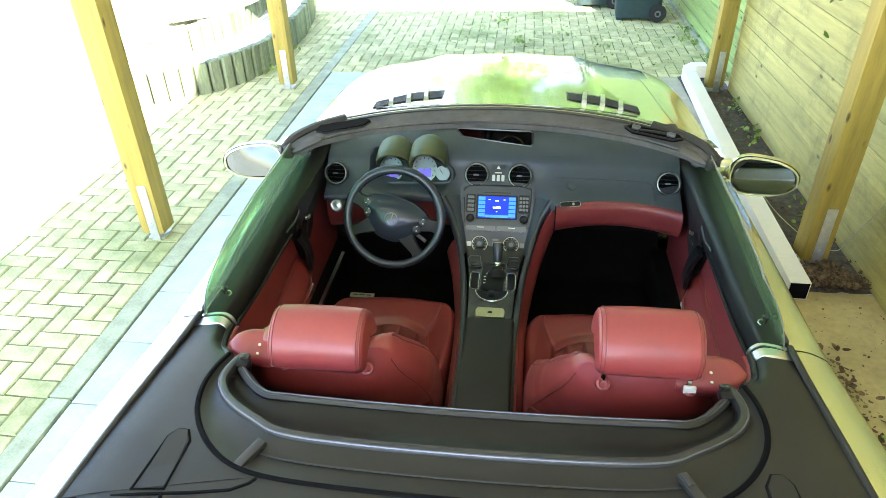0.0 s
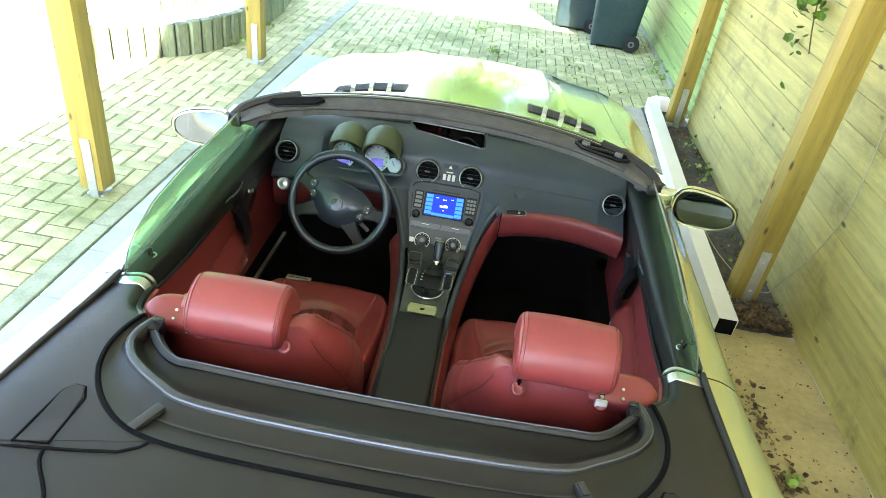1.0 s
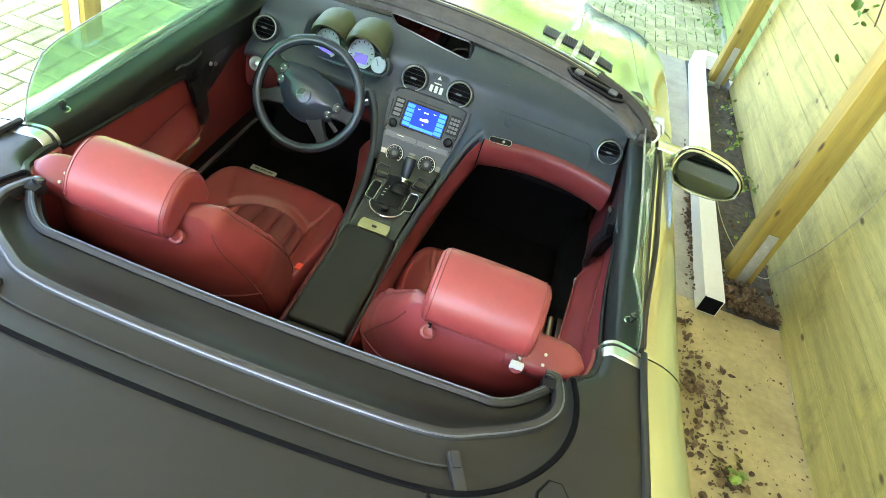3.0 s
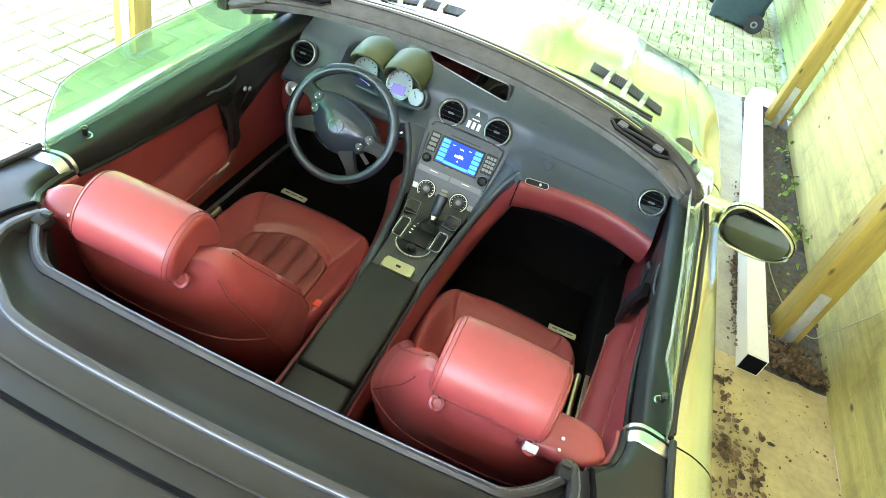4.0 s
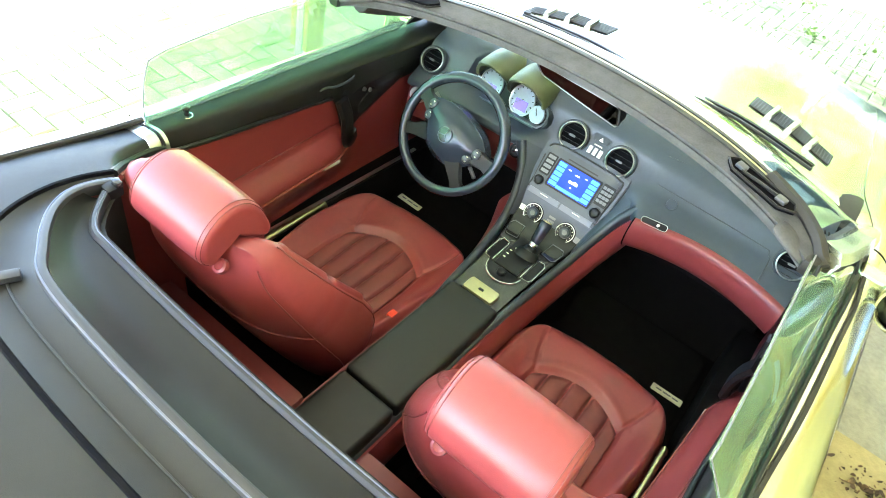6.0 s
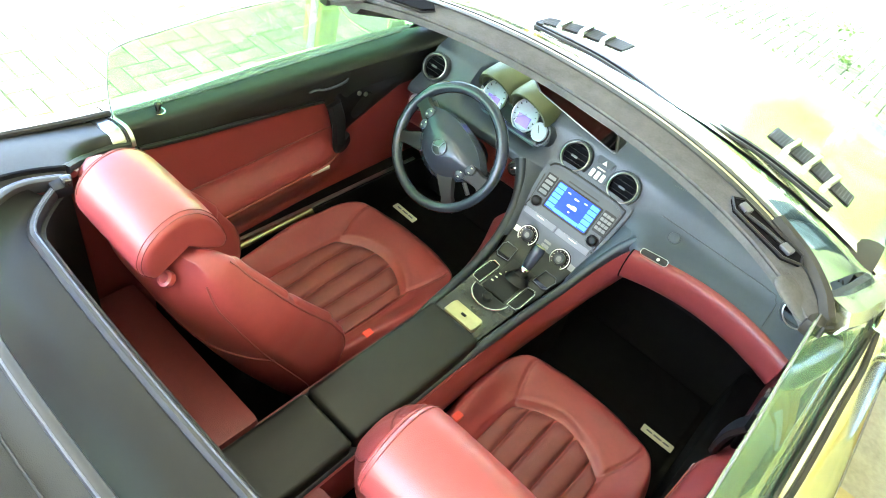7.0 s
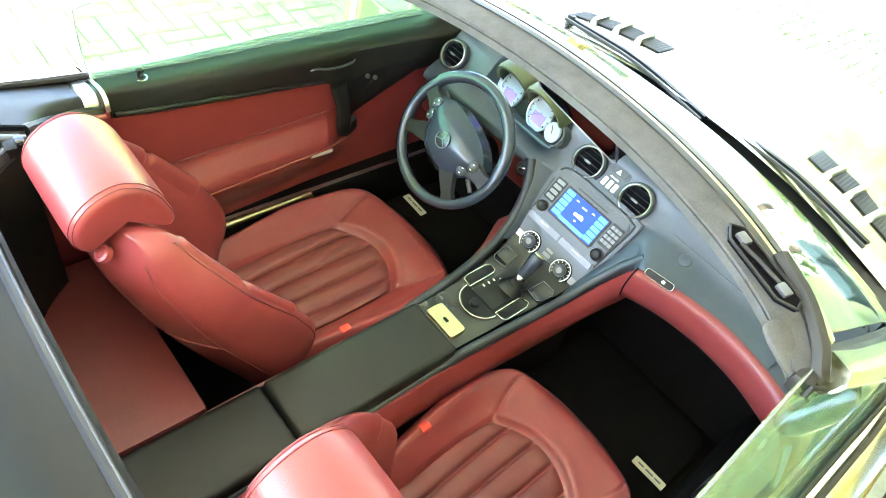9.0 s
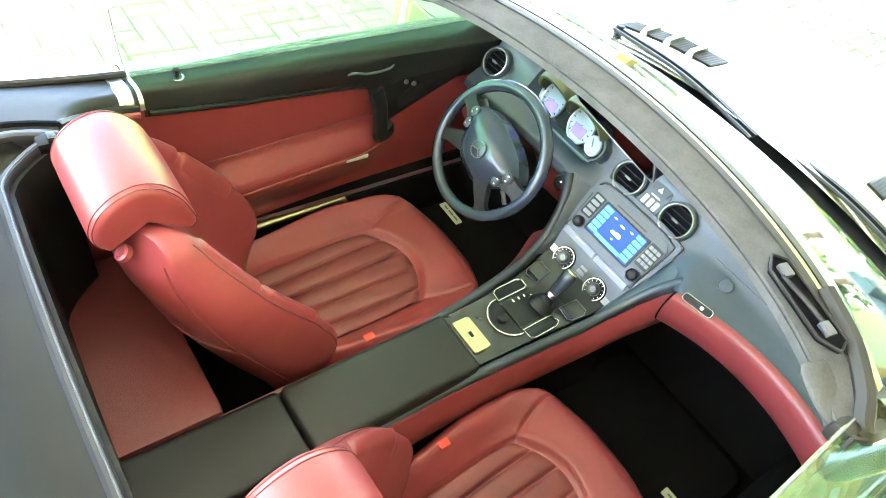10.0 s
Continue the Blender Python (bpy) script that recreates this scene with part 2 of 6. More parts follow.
BIN = material("dark_green_bin_plastic", (0.028, 0.055, 0.065), rough=0.5, var=0.2, bump=0.12, bscale=120)
DEAD_LEAF = material("dead_leaf", (0.125, 0.082, 0.045), rough=0.9, var=0.5, scale=30, bump=0.3, island=0.5)
PLASTER = material("shade_wall_plaster", (0.42, 0.41, 0.37), rough=0.9, var=0.1, scale=3, bump=0.3, bscale=80)
WEED = material("bright_weed_leaf", (0.20, 0.30, 0.06), rough=0.5, var=0.3, scale=20, bump=0.1, island=0.3)
LEAF = material("green_leaf", (0.10, 0.20, 0.03), rough=0.5, var=0.3, scale=20, bump=0.1, island=0.4)
BARK = material("tree_bark", (0.10, 0.075, 0.05), rough=0.95, var=0.4, scale=10, bump=0.8, bscale=25)
def milky(name, col):
    """Milky sheet that scatters daylight through itself."""
    m = material(name, col, rough=0.5, var=0.06, scale=2, bump=0.05, bscale=30)
    nt = m.node_tree
    p = nt.nodes["Principled BSDF"]
    tl = nt.nodes.new("ShaderNodeBsdfTranslucent")
    tl.inputs[0].default_value = (*col, 1)
    mx = nt.nodes.new("ShaderNodeMixShader")
    mx.inputs[0].default_value = 0.05
    nt.links.new(p.outputs[0], mx.inputs[1])
    nt.links.new(tl.outputs[0], mx.inputs[2])
    nt.links.new(mx.outputs[0], nt.nodes["Material Output"].inputs[0])
    return m


ROOF_SHEET = milky("milky_roof_sheet", (0.60, 0.59, 0.52))
GAP = material("dark_gap", (0.003, 0.003, 0.004), rough=0.9, var=0.2, bump=0, spec=0.1)
CABLE = material("grey_white_cable", (0.40, 0.39, 0.27), rough=0.5, var=0.1, bump=0.05)


# ---- mesh helpers ----
def finish(bm, sharp=0.7):
    bmesh.ops.recalc_face_normals(bm, faces=bm.faces[:])
    for f in bm.faces:
        f.smooth = True
    for e in bm.edges:
        if len(e.link_faces) == 2 and e.calc_face_angle(0) > sharp:
            e.smooth = False
    return bm


def part(name, bm, mat, parent=None, label="", sharp=0.7, keep=False):
    """Links a bmesh as one mesh object, under a thing or a part where one is given."""
    if not keep:
        finish(bm, sharp)
    me = bpy.data.meshes.new(name)
    bm.to_mesh(me)
    bm.free()
    me.materials.append(mat)
    ob = new(name, me)
    if parent is not None:
        ob.parent = parent
    if label:
        ob["label"] = label
    return ob


def thing(name, label, category, group="", at=(0, 0, 0)):
    ob = new(name)
    ob.location = at
    return tagged(ob, label, category, group)


def xf(bm, m):
    bmesh.ops.transform(bm, matrix=m, verts=bm.verts[:])
    return bm


def axes(o, u, v):
    """Matrix with origin o, first axis u, second axis near v, third their normal."""
    u = Vector(u).normalized()
    w = u.cross(Vector(v)).normalized()
    v = w.cross(u)
    return Matrix(((u.x, v.x, w.x, o[0]), (u.y, v.y, w.y, o[1]), (u.z, v.z, w.z, o[2]), (0, 0, 0, 1)))


def rbox(lo, hi, b=0.005, seg=2):
    bm = bmesh.new()
    bmesh.ops.create_cube(bm, size=1)
    for v in bm.verts:
        v.co = Vector([(p + q) / 2 + c * (q - p) for p, q, c in zip(lo, hi, v.co)])
    if b:
        bmesh.ops.bevel(bm, geom=bm.edges[:], offset=b, segments=seg, affect="EDGES", profile=0.6)
    return bm


def surf(fn, nu, nv, thick=0.0):
    """Grid surface from fn(u, v) with u and v from 0 to 1, thickened where asked."""
    bm = bmesh.new()
    rows = [[bm.verts.new(fn(i / nu, j / nv)) for i in range(nu + 1)] for j in range(nv + 1)]
    for j in range(nv):
        for i in range(nu):
            bm.faces.new((rows[j][i], rows[j][i + 1], rows[j + 1][i + 1], rows[j + 1][i]))
    if thick:
        bmesh.ops.recalc_face_normals(bm, faces=bm.faces[:])
        bmesh.ops.solidify(bm, geom=bm.faces[:], thickness=thick)
    return bm


def loft(sections, caps=True, ring=False):
    """Skin over closed sections of equal length."""
    bm = bmesh.new()
    rows = [[bm.verts.new(p) for p in s] for s in sections]
    n = len(rows[0])
    for a, b in zip(rows, rows[1:] + rows[:1] if ring else rows[1:]):
        for i in range(n):
            bm.faces.new((a[i], a[(i + 1) % n], b[(i + 1) % n], b[i]))
    if caps and not ring:
        bm.faces.new(rows[0][::-1])
        bm.faces.new(rows[-1])
    return bm


def smooth_path(pts, n):
    """Catmull-Rom through the points."""
    pts = [Vector(p) for p in pts]
    ext = [2 * pts[0] - pts[1]] + pts + [2 * pts[-1] - pts[-2]]
    out = []
    for i in range(len(pts) - 1):
        a, b, c, d = ext[i:i + 4]
        for k in range(n):
            t = k / n
            out.append(0.5 * ((2 * b) + (c - a) * t + (2 * a - 5 * b + 4 * c - d) * t * t + (3 * b - a - 3 * c + d) * t ** 3))
    return out + [pts[-1]]


def sweep(path, prof, up=(0, 0, 1), closed=False):
    """Carries the closed 2D profile (side, up) along the path."""
    path = [Vector(p) for p in path]
    n, secs = len(path), []
    for i, p in enumerate(path):
        a, b = (path[i - 1], path[(i + 1) % n]) if closed else (path[max(i - 1, 0)], path[min(i + 1, n - 1)])
        t = (b - a).normalized()
        side = t.cross(Vector(up))
        side = side.normalized() if side.length > 1e-6 else Vector((1, 0, 0))
        top = side.cross(t)
        secs.append([p + side * s + top * h for s, h in prof])
    return loft(secs, ring=closed)


def circle(r, n=10, rx=None):
    return [((rx or r) * math.cos(2 * math.pi * i / n), r * math.sin(2 * math.pi * i / n)) for i in range(n)]


def tube(path, r, n=8, closed=False, up=(0.03, 0.02, 1)):
    return sweep(path, circle(r, n), up, closed)


def lathe(prof, m, n=24):
    """Turned body: profile of (radius, height) round the third axis of m."""
    bm = loft([[m @ Vector((max(r, 1e-4) * math.cos(2 * math.pi * i / n), max(r, 1e-4) * math.sin(2 * math.pi * i / n), h)) for i in range(n)] for r, h in prof])
    return bm


def plate(outline, h, m, b=0.0, base=0.0):
    """Flat piece: outline in the first two axes of m, rising from base to h along the third, with a bevelled top edge."""
    bm = bmesh.new()
    lo = [bm.verts.new((x, y, base)) for x, y in outline]
    bm.faces.new(lo)
    r = bmesh.ops.extrude_face_region(bm, geom=bm.faces[:])
    top = [g for g in r["geom"] if isinstance(g, bmesh.types.BMVert)]
    for v in top:
        v.co.z = h
    if b:
        s = set(top)
        bmesh.ops.bevel(bm, geom=[e for e in bm.edges if e.verts[0] in s and e.verts[1] in s], offset=b, segments=2, affect="EDGES")
    return xf(bm, m)


def rounded(w, h, r, n=5):
    """Rounded rectangle outline of half sizes w and h."""
    pts = []
    for cx, cy, a in ((w - r, h - r, 0), (-w + r, h - r, 90), (-w + r, -h + r, 180), (w - r, -h + r, 270)):
        for k in range(n + 1):
            t = radians(a + 90 * k / n)
            pts.append((cx + r * math.cos(t), cy + r * math.sin(t)))
    return pts


def merge(*bms):
    out = bms[0]
    for b in bms[1:]:
        me = bpy.data.meshes.new("tmp")
        b.to_mesh(me)
        b.free()
        out.from_mesh(me)
        bpy.data.meshes.remove(me)
    return out


def lerp(table, t):
    """Piecewise smooth table lookup."""
    if t <= table[0][0]:
        return table[0][1]
    for (a, p), (b, q) in zip(table, table[1:]):
        if t <= b:
            k = (t - a) / (b - a)
            return p + (q - p) * k
    return table[-1][1]


def glide(table, t):
    """Table lookup along a smooth curve."""
    n = len(table)
    if t <= table[0][0]:
        return table[0][1]
    for i in range(n - 1):
        (a, p), (b, q) = table[i], table[i + 1]
        if t <= b:
            k, h = (t - a) / (b - a), b - a
            m0 = (q - table[i - 1][1]) / (b - table[i - 1][0]) if i else (q - p) / h
            m1 = (table[i + 2][1] - p) / (table[i + 2][0] - a) if i + 2 < n else (q - p) / h
            return (2 * k ** 3 - 3 * k * k + 1) * p + (k ** 3 - 2 * k * k + k) * h * m0 + (3 * k * k - 2 * k ** 3) * q + (k ** 3 - k * k) * h * m1
    return table[-1][1]


def sstep(a, b, t):
    k = max(0.0, min(1.0, (t - a) / (b - a)))
    return k * k * (3 - 2 * k)


# ---- the car: outer body ----
car = thing("convertible_car", "silver convertible car with red leather seats and its roof folded away", "car")
BELT_Z = [(-1.7, 0.93), (-1.2, 0.985), (-0.6, 0.985), (-0.1, 0.936), (0.5, 0.920), (1.05, 0.907), (1.3, 0.925), (1.7, 0.915), (2.0, 0.893), (2.4, 0.833), (2.65, 0.76), (2.82, 0.65)]
BELT_X = [(-1.7, 0.60), (-1.4, 0.70), (-1.0, 0.75), (-0.5, 0.757), (0.0, 0.768), (0.6, 0.795), (1.0, 0.815), (1.2, 0.80), (1.4, 0.735), (1.8, 0.70), (2.3, 0.67), (2.6, 0.60), (2.82, 0.48)]
WIDE = [(-1.7, 0.70), (-1.55, 0.80), (-1.2, 0.865), (-0.6, 0.895), (0.0, 0.90), (1.0, 0.905), (1.9, 0.905), (2.3, 0.875), (2.6, 0.79), (2.75, 0.68), (2.82, 0.58)]
AXLES = (-0.66, 1.93)


def side_skin(s, y0, y1, ny=40):
    bm = bmesh.new()
    rows = []
    for j in range(ny + 1):
        y = y0 + (y1 - y0) * j / ny
        bx, bz, w = glide(BELT_X, y), glide(BELT_Z, y), glide(WIDE, y)
        ctrl = [(bx, bz, 0), (bx + (w - bx) * 0.40, bz - 0.010, 0), (bx + (w - bx) * 0.80, bz - 0.045, 0), (w - 0.002, bz - 0.12, 0), (w + 0.004, bz - 0.24, 0), (w, 0.52, 0), (w - 0.012, 0.36, 0), (w - 0.05, 0.22, 0), (w - 0.12, 0.17, 0)]
        rows.append([bm.verts.new((s * p.x, y, p.y)) for p in smooth_path(ctrl, 4)])
    for a, b in zip(rows, rows[1:]):
        for i in range(len(a) - 1):
            c = (a[i].co + b[i + 1].co) / 2
            if min((c.y - ax) ** 2 + (c.z - 0.32) ** 2 for ax in AXLES) > 0.345 ** 2:
                bm.faces.new((a[i], a[i + 1], b[i + 1], b[i]))
    return bm


def bonnet_z(x, y):
    top = glide([(1.3, 0.99), (1.45, 0.982), (1.7, 0.968), (2.0, 0.940), (2.4, 0.886), (2.65, 0.832), (2.78, 0.765), (2.84, 0.66)], y)
    edge = glide(BELT_X, y)
    k = abs(x) / edge
    ridge = 0.014 * math.exp(-((k - 0.62) / 0.12) ** 2) * sstep(1.3, 1.7, y)
    return top + (glide(BELT_Z, y) - top) * k ** 2.2 + ridge


def bonnet_fn(u, v):
    k = 2 * u - 1
    y0, y1 = 1.305 - 0.13 * k * k, 2.82 - 0.22 * k * k
    y = y0 + (y1 - y0) * v
    x = k * glide(BELT_X, y) * 0.995
    return Vector((x, y, bonnet_z(x, y)))


bonnet = part("bonnet", surf(bonnet_fn, 36, 40), PAINT, car, "silver metallic bonnet with mesh air outlets", sharp=1.2)
for s in (-1, 1):
    side = "left" if s < 0 else "right"
    part("front_wing", side_skin(s, 1.14, 2.82, 56), PAINT, car, sharp=1.2)
    part("rear_wing", side_skin(s, -1.70, -0.105, 56), PAINT, car, sharp=1.2)
    # air outlet with dark mesh and three bright fins
    def outlet(u, v, s=s):
        x = 0.284 + 0.315 * u
        y = 1.60 - 0.108 * u + (0.018 + 0.092 * (1 - 0.25 * u)) * (v - 1)
        return Vector((s * x, y, bonnet_z(s * x, y) + 0.004))
    grille = part("air_outlet", surf(outlet, 22, 8, 0.003), PLASTIC, bonnet, "black mesh air outlet")
    for k in range(28):
        u = (k + 0.5) / 28
        part("mesh_bar", tube([outlet(u, v) + Vector((0, 0, 0.002)) for v in (0.04, 0.5, 0.96)], 0.0011, 5), SILVER_TRIM, grille)
    for k in range(8):
        part("mesh_bar", tube([outlet(u, 0.08 + 0.12 * k) + Vector((0, 0, 0.002)) for u in (0.02, 0.25, 0.5, 0.75, 0.98)], 0.0011, 5), SILVER_TRIM, grille)
    for k in range(3):
        u = 0.25 + 0.25 * k
        prof = [(-0.012, -0.004), (0.012, -0.004), (0.009, 0.014), (-0.007, 0.014)]
        part("fin", sweep([outlet(u + 0.03 * (v - 0.5), v) for v in (-0.02, 0.5, 1.02)], prof), SATIN, grille, "bright metal fin")
# black cowl between windscreen and bonnet, with wipers
def cowl_fn(u, v):
    k = 2 * u - 1
    y = 1.215 - 0.10 * k * k + v * (0.25 - 0.02 * k * k)
    x = k * 0.74
    return Vector((x, y, 0.945 + 0.012 * math.sin(v * math.pi) - 0.02 * k * k + 0.004 * v))
part("windscreen_cowl", surf(cowl_fn, 30, 6, 0.01), RUBBER, car, "matt black cowl panel")
for x0, x1 in ((-0.55, 0.02), (0.02, 0.56)):
    arm = smooth_path([(x0, 1.37 - 0.1 * x0 * x0, 0.972), ((x0 + x1) / 2, 1.35, 0.985), (x1, 1.30 - 0.1 * x1 * x1, 0.985)], 6)
    wiper = part("wiper_arm", sweep(arm, [(-0.009, -0.004), (0.009, -0.004), (0.007, 0.005), (-0.007, 0.005)]), PLASTIC, car)
    part("wiper_blade", tube([p + Vector((0, -0.035, 0.004)) for p in arm], 0.006, 6), RUBBER, wiper)
    part("wiper_pivot", lathe([(0.016, -0.02), (0.016, 0.006), (0.012, 0.010), (0.001, 0.010)], pose(x0, 1.37 - 0.1 * x0 * x0, 0.972), 12), PLASTIC, wiper)

# nose, tail, floor pan, wheels
def end_panel(y_top, y_out, z_top, z_bot, w0):
    def fn(u, v):
        k = 2 * u - 1
        z = z_top + (z_bot - z_top) * v
        y = y_top + (y_out - y_top) * math.sin(min(1, v * 1.6) * math.pi / 2)
        sgn = 1 if y_out > 0 else -1
        return Vector((k * (w0 + 0.08 * math.sin(v * math.pi)), y - sgn * 0.30 * abs(k) ** 3.2, z))
    return surf(fn, 30, 14)
front_bumper = part("front_bumper", end_panel(2.80, 2.88, 0.64, 0.18, 0.66), PAINT, car, sharp=1.2)
part("radiator_grille", xf(rbox((-0.30, -0.012, -0.07), (0.30, 0.012, 0.07), 0.01), pose(0, 2.865, 0.50)), PLASTIC, front_bumper)
part("rear_bumper", end_panel(-1.66, -1.74, 0.93, 0.20, 0.66), PAINT, car, sharp=1.2)
for s in (-1, 1):
    part("headlight", lathe([(0.001, 0.02), (0.06, 0.016), (0.085, 0.0), (0.088, -0.05)], axes((s * 0.62, 2.62, 0.60), (1, 0, 0), (0, -0.5, 0.9)) @ Matrix.Scale(1, 4), 20), CHROME, car)
    part("tail_light", xf(rbox((-0.14, -0.01, -0.07), (0.14, 0.01, 0.07), 0.02), pose(s * 0.56, -1.63, 0.78, 0, 0, s * 18)), RED_PLASTIC, car)
part("floor_pan", rbox((-0.80, -1.6, 0.17), (0.80, 2.65, 0.21), 0.01), PLASTIC, car)
part("boot_lid", surf(lambda u, v: Vector(((2 * u - 1) * glide(BELT_X, -1.70 + 0.72 * v), -1.70 + 0.72 * v, glide(BELT_Z, -1.70 + 0.72 * v) + 0.035 * (1 - (2 * u - 1) ** 2) * min(1, v * 4))), 24, 14, 0.01), PAINT, car, sharp=1.2)
def wheel_at(s, y):
    m = axes((s * 0.78, y, 0.322), (0, 1, 0), (0, 0, 1)) if s > 0 else axes((s * 0.78, y, 0.322), (0, -1, 0), (0, 0, 1))
    tyre = part("road_wheel", lathe([(0.225, -0.11), (0.30, -0.115), (0.320, -0.09), (0.322, 0), (0.320, 0.09), (0.30, 0.115), (0.225, 0.11)], m, 36), TYRE, car, "black tyre on an alloy rim")
    part("rim", lathe([(0.228, 0.10), (0.222, 0.108), (0.20, 0.085), (0.09, 0.075), (0.06, 0.09), (0.001, 0.09)], m, 36), SATIN, tyre)
    for k in range(5):
        part("rim_spoke", xf(rbox((-0.022, 0.05, 0.078), (0.022, 0.215, 0.104), 0.006), m @ pose(0, 0, 0, 0, 0, 72 * k)), SATIN, tyre)
    part("wheel_arch", loft([[Vector((s * x, y + r * math.cos(a * math.pi / 14), 0.32 + r * math.sin(a * math.pi / 14))) for x, r in ((0.60, 0.36), (0.895, 0.36), (0.895, 0.335), (0.60, 0.335))] for a in range(-1, 16)]), PLASTIC, car)
for y in AXLES:
    for s in (-1, 1):
        wheel_at(s, y)

# ---- windscreen frame ----
def header(x, f):
    """Point on the header: f from 0 (rear lower edge) to 1 (front edge at the glass)."""
    k = x / 0.62
    y = (0.512 + 0.180 * f) + 0.018 * (1 - f) * max(0.0, 1 - k * k) - (0.100 + 0.035 * f) * k * k - 0.02 * k ** 6
    z = 1.258 + 0.016 * math.sin(f * math.pi * 0.9) - 0.012 * f - 0.030 * k * k - 0.02 * k ** 6
    return Vector((x, y, z))


def hband(name, f0, f1, lift, thick, mat, label="", n=90, x1=0.63):
    return part(name, surf(lambda u, v: header((2 * u - 1) * x1, f0 + (f1 - f0) * v) + Vector((0, 0, lift)), n, 4, thick), mat, frame_part, label)


frame_part = part("windscreen_frame", surf(lambda u, v: header((2 * u - 1) * 0.63, v * 0.98 + 0.01) - Vector((0, 0, 0.010)), 90, 12, 0.018), SUEDE, car, "dark suede-lined header rail over the windscreen")
hband("header_lining", 0.0, 0.42, 0.0, 0.006, SUEDE, "grey suede header lining")
hband("header_seal", 0.42, 0.52, 0.004, 0.010, RUBBER)
hband("header_strip", 0.53, 0.60, 0.003, 0.006, BRASSY)
hband("header_rubber", 0.61, 0.74, 0.005, 0.012, RUBBER, "black rubber roof seal")
hband("header_panel", 0.75, 1.02, 0.002, 0.006, PAINT, "silver painted header panel")
PIL = [(0.655, 0.485, 1.182), (0.692, 0.63, 1.125), (0.745, 0.90, 1.03), (0.785, 1.16, 0.93)]
for s in (-1, 1):
    pth = smooth_path([(s * x, y, z) for x, y, z in PIL], 8)
    part("windscreen_pillar", sweep(pth, [(-0.035, -0.02), (0.028, -0.024), (0.034, 0.0), (0.02, 0.022), (-0.02, 0.024), (-0.038, 0.005)]), PAINT, frame_part)
    part("pillar_trim", sweep([p + Vector((-s * 0.040, -0.012, -0.012)) for p in pth], circle(0.022, 8)), SUEDE, frame_part)
    part("pillar_seal", sweep([p + Vector((s * 0.004, -0.03, 0.004)) for p in pth[:20]], circle(0.012, 8)), RUBBER, frame_part)
    # suede corner pad, rubber that turns the corner, latch bolt
    def pad(u, v, s=s):
        a, b = 2 * math.pi * u, math.pi * (v - 0.5)
        wob = 1 + 0.20 * math.cos(3 * a + (0.6 if s > 0 else 2.5)) * math.cos(b)
        return Vector((s * (0.592 + 0.054 * math.cos(a) * math.cos(b) * wob), 0.425 + 0.040 * math.sin(a) * math.cos(b) - s * 0, 1.207 + 0.013 * math.sin(b) - 0.45 * 0.05 * math.cos(a) * math.cos(b)))
    part("corner_cap", surf(pad, 24, 12), SUEDE, frame_part, "grey suede corner cap")
    turn = smooth_path([header(s * 0.48, 0.60) + Vector((0, 0, 0.006)), header(s * 0.56, 0.58) + Vector((0, 0, 0.006)), header(s * 0.615, 0.42) + Vector((s * 0.006, 0, 0.004)), Vector((s * 0.652, 0.425, 1.200)), Vector((s * 0.668, 0.50, 1.172)), Vector((s * 0.705, 0.66, 1.110))], 6)
    part("corner_rubber", sweep(turn, [(-0.014, -0.012), (0.014, -0.012), (0.016, 0.002), (0.007, 0.012), (-0.007, 0.012), (-0.016, 0.002)]), RUBBER, frame_part, "black rubber corner seal")
    part("corner_block", rbox((s * 0.634 - 0.016, 0.384, 1.176), (s * 0.634 + 0.016, 0.424, 1.212), 0.009), RUBBER, frame_part)
    part("latch_bolt", tube([(s * 0.648, 0.372, 1.198), (s * 0.648, 0.382, 1.214), (s * 0.660, 0.394, 1.216)], 0.005, 6), PLASTIC, frame_part)
    # recessed roof latch
    a = header(s * 0.475, 0.22)
    m = axes(a + Vector((0, 0, 0.004)), (s * 1.0, -0.27, -0.10), (s * 0.2, 1, 0.1))
    well = part("roof_latch", plate([(-0.085, 0.0), (-0.07, 0.022), (0.075, 0.022), (0.088, 0.0), (0.06, -0.022), (-0.06, -0.022)], 0.003, m, 0.001, -0.004), GAP, frame_part, "black recessed roof latch")
    part("latch_frame", sweep([m @ Vector((x, y, 0.004)) for x, y in ((-0.085, 0.0), (-0.07, 0.022), (0.075, 0.022), (0.088, 0.0), (0.06, -0.022), (-0.06, -0.022))], circle(0.003, 6), up=(0, 0.2, 1), closed=True), PLASTIC, well)
    part("latch_hook", xf(rbox((-0.064, -0.009, 0.002), (-0.040, 0.009, 0.012), 0.003), m), SILVER_TRIM, well)
    part("latch_hook", xf(rbox((0.040, -0.009, 0.002), (0.064, 0.009, 0.012), 0.003), m), SILVER_TRIM, well)
    part("latch_lever", tube([m @ Vector(p) for p in ((-0.045, -0.010, 0.006), (0.0, -0.004, 0.008), (0.05, 0.004, 0.006))], 0.004, 6), PLASTIC, well)


def glass_fn(u, v):
    k = 2 * u - 1
    a = header(k * 0.62, 1.0)
    b = Vector((k * 0.76, 1.235 - 0.12 * k * k, 0.958 - 0.02 * k * k))
    p = a.lerp(b, v)
    return p + Vector((0, 0.02, 0.03)) * math.sin(v * math.pi)


wind = part("windscreen", surf(glass_fn, 24, 12, 0.004), CLEAR_GLASS, car, "clear raked windscreen glass")
wind.visible_shadow = False
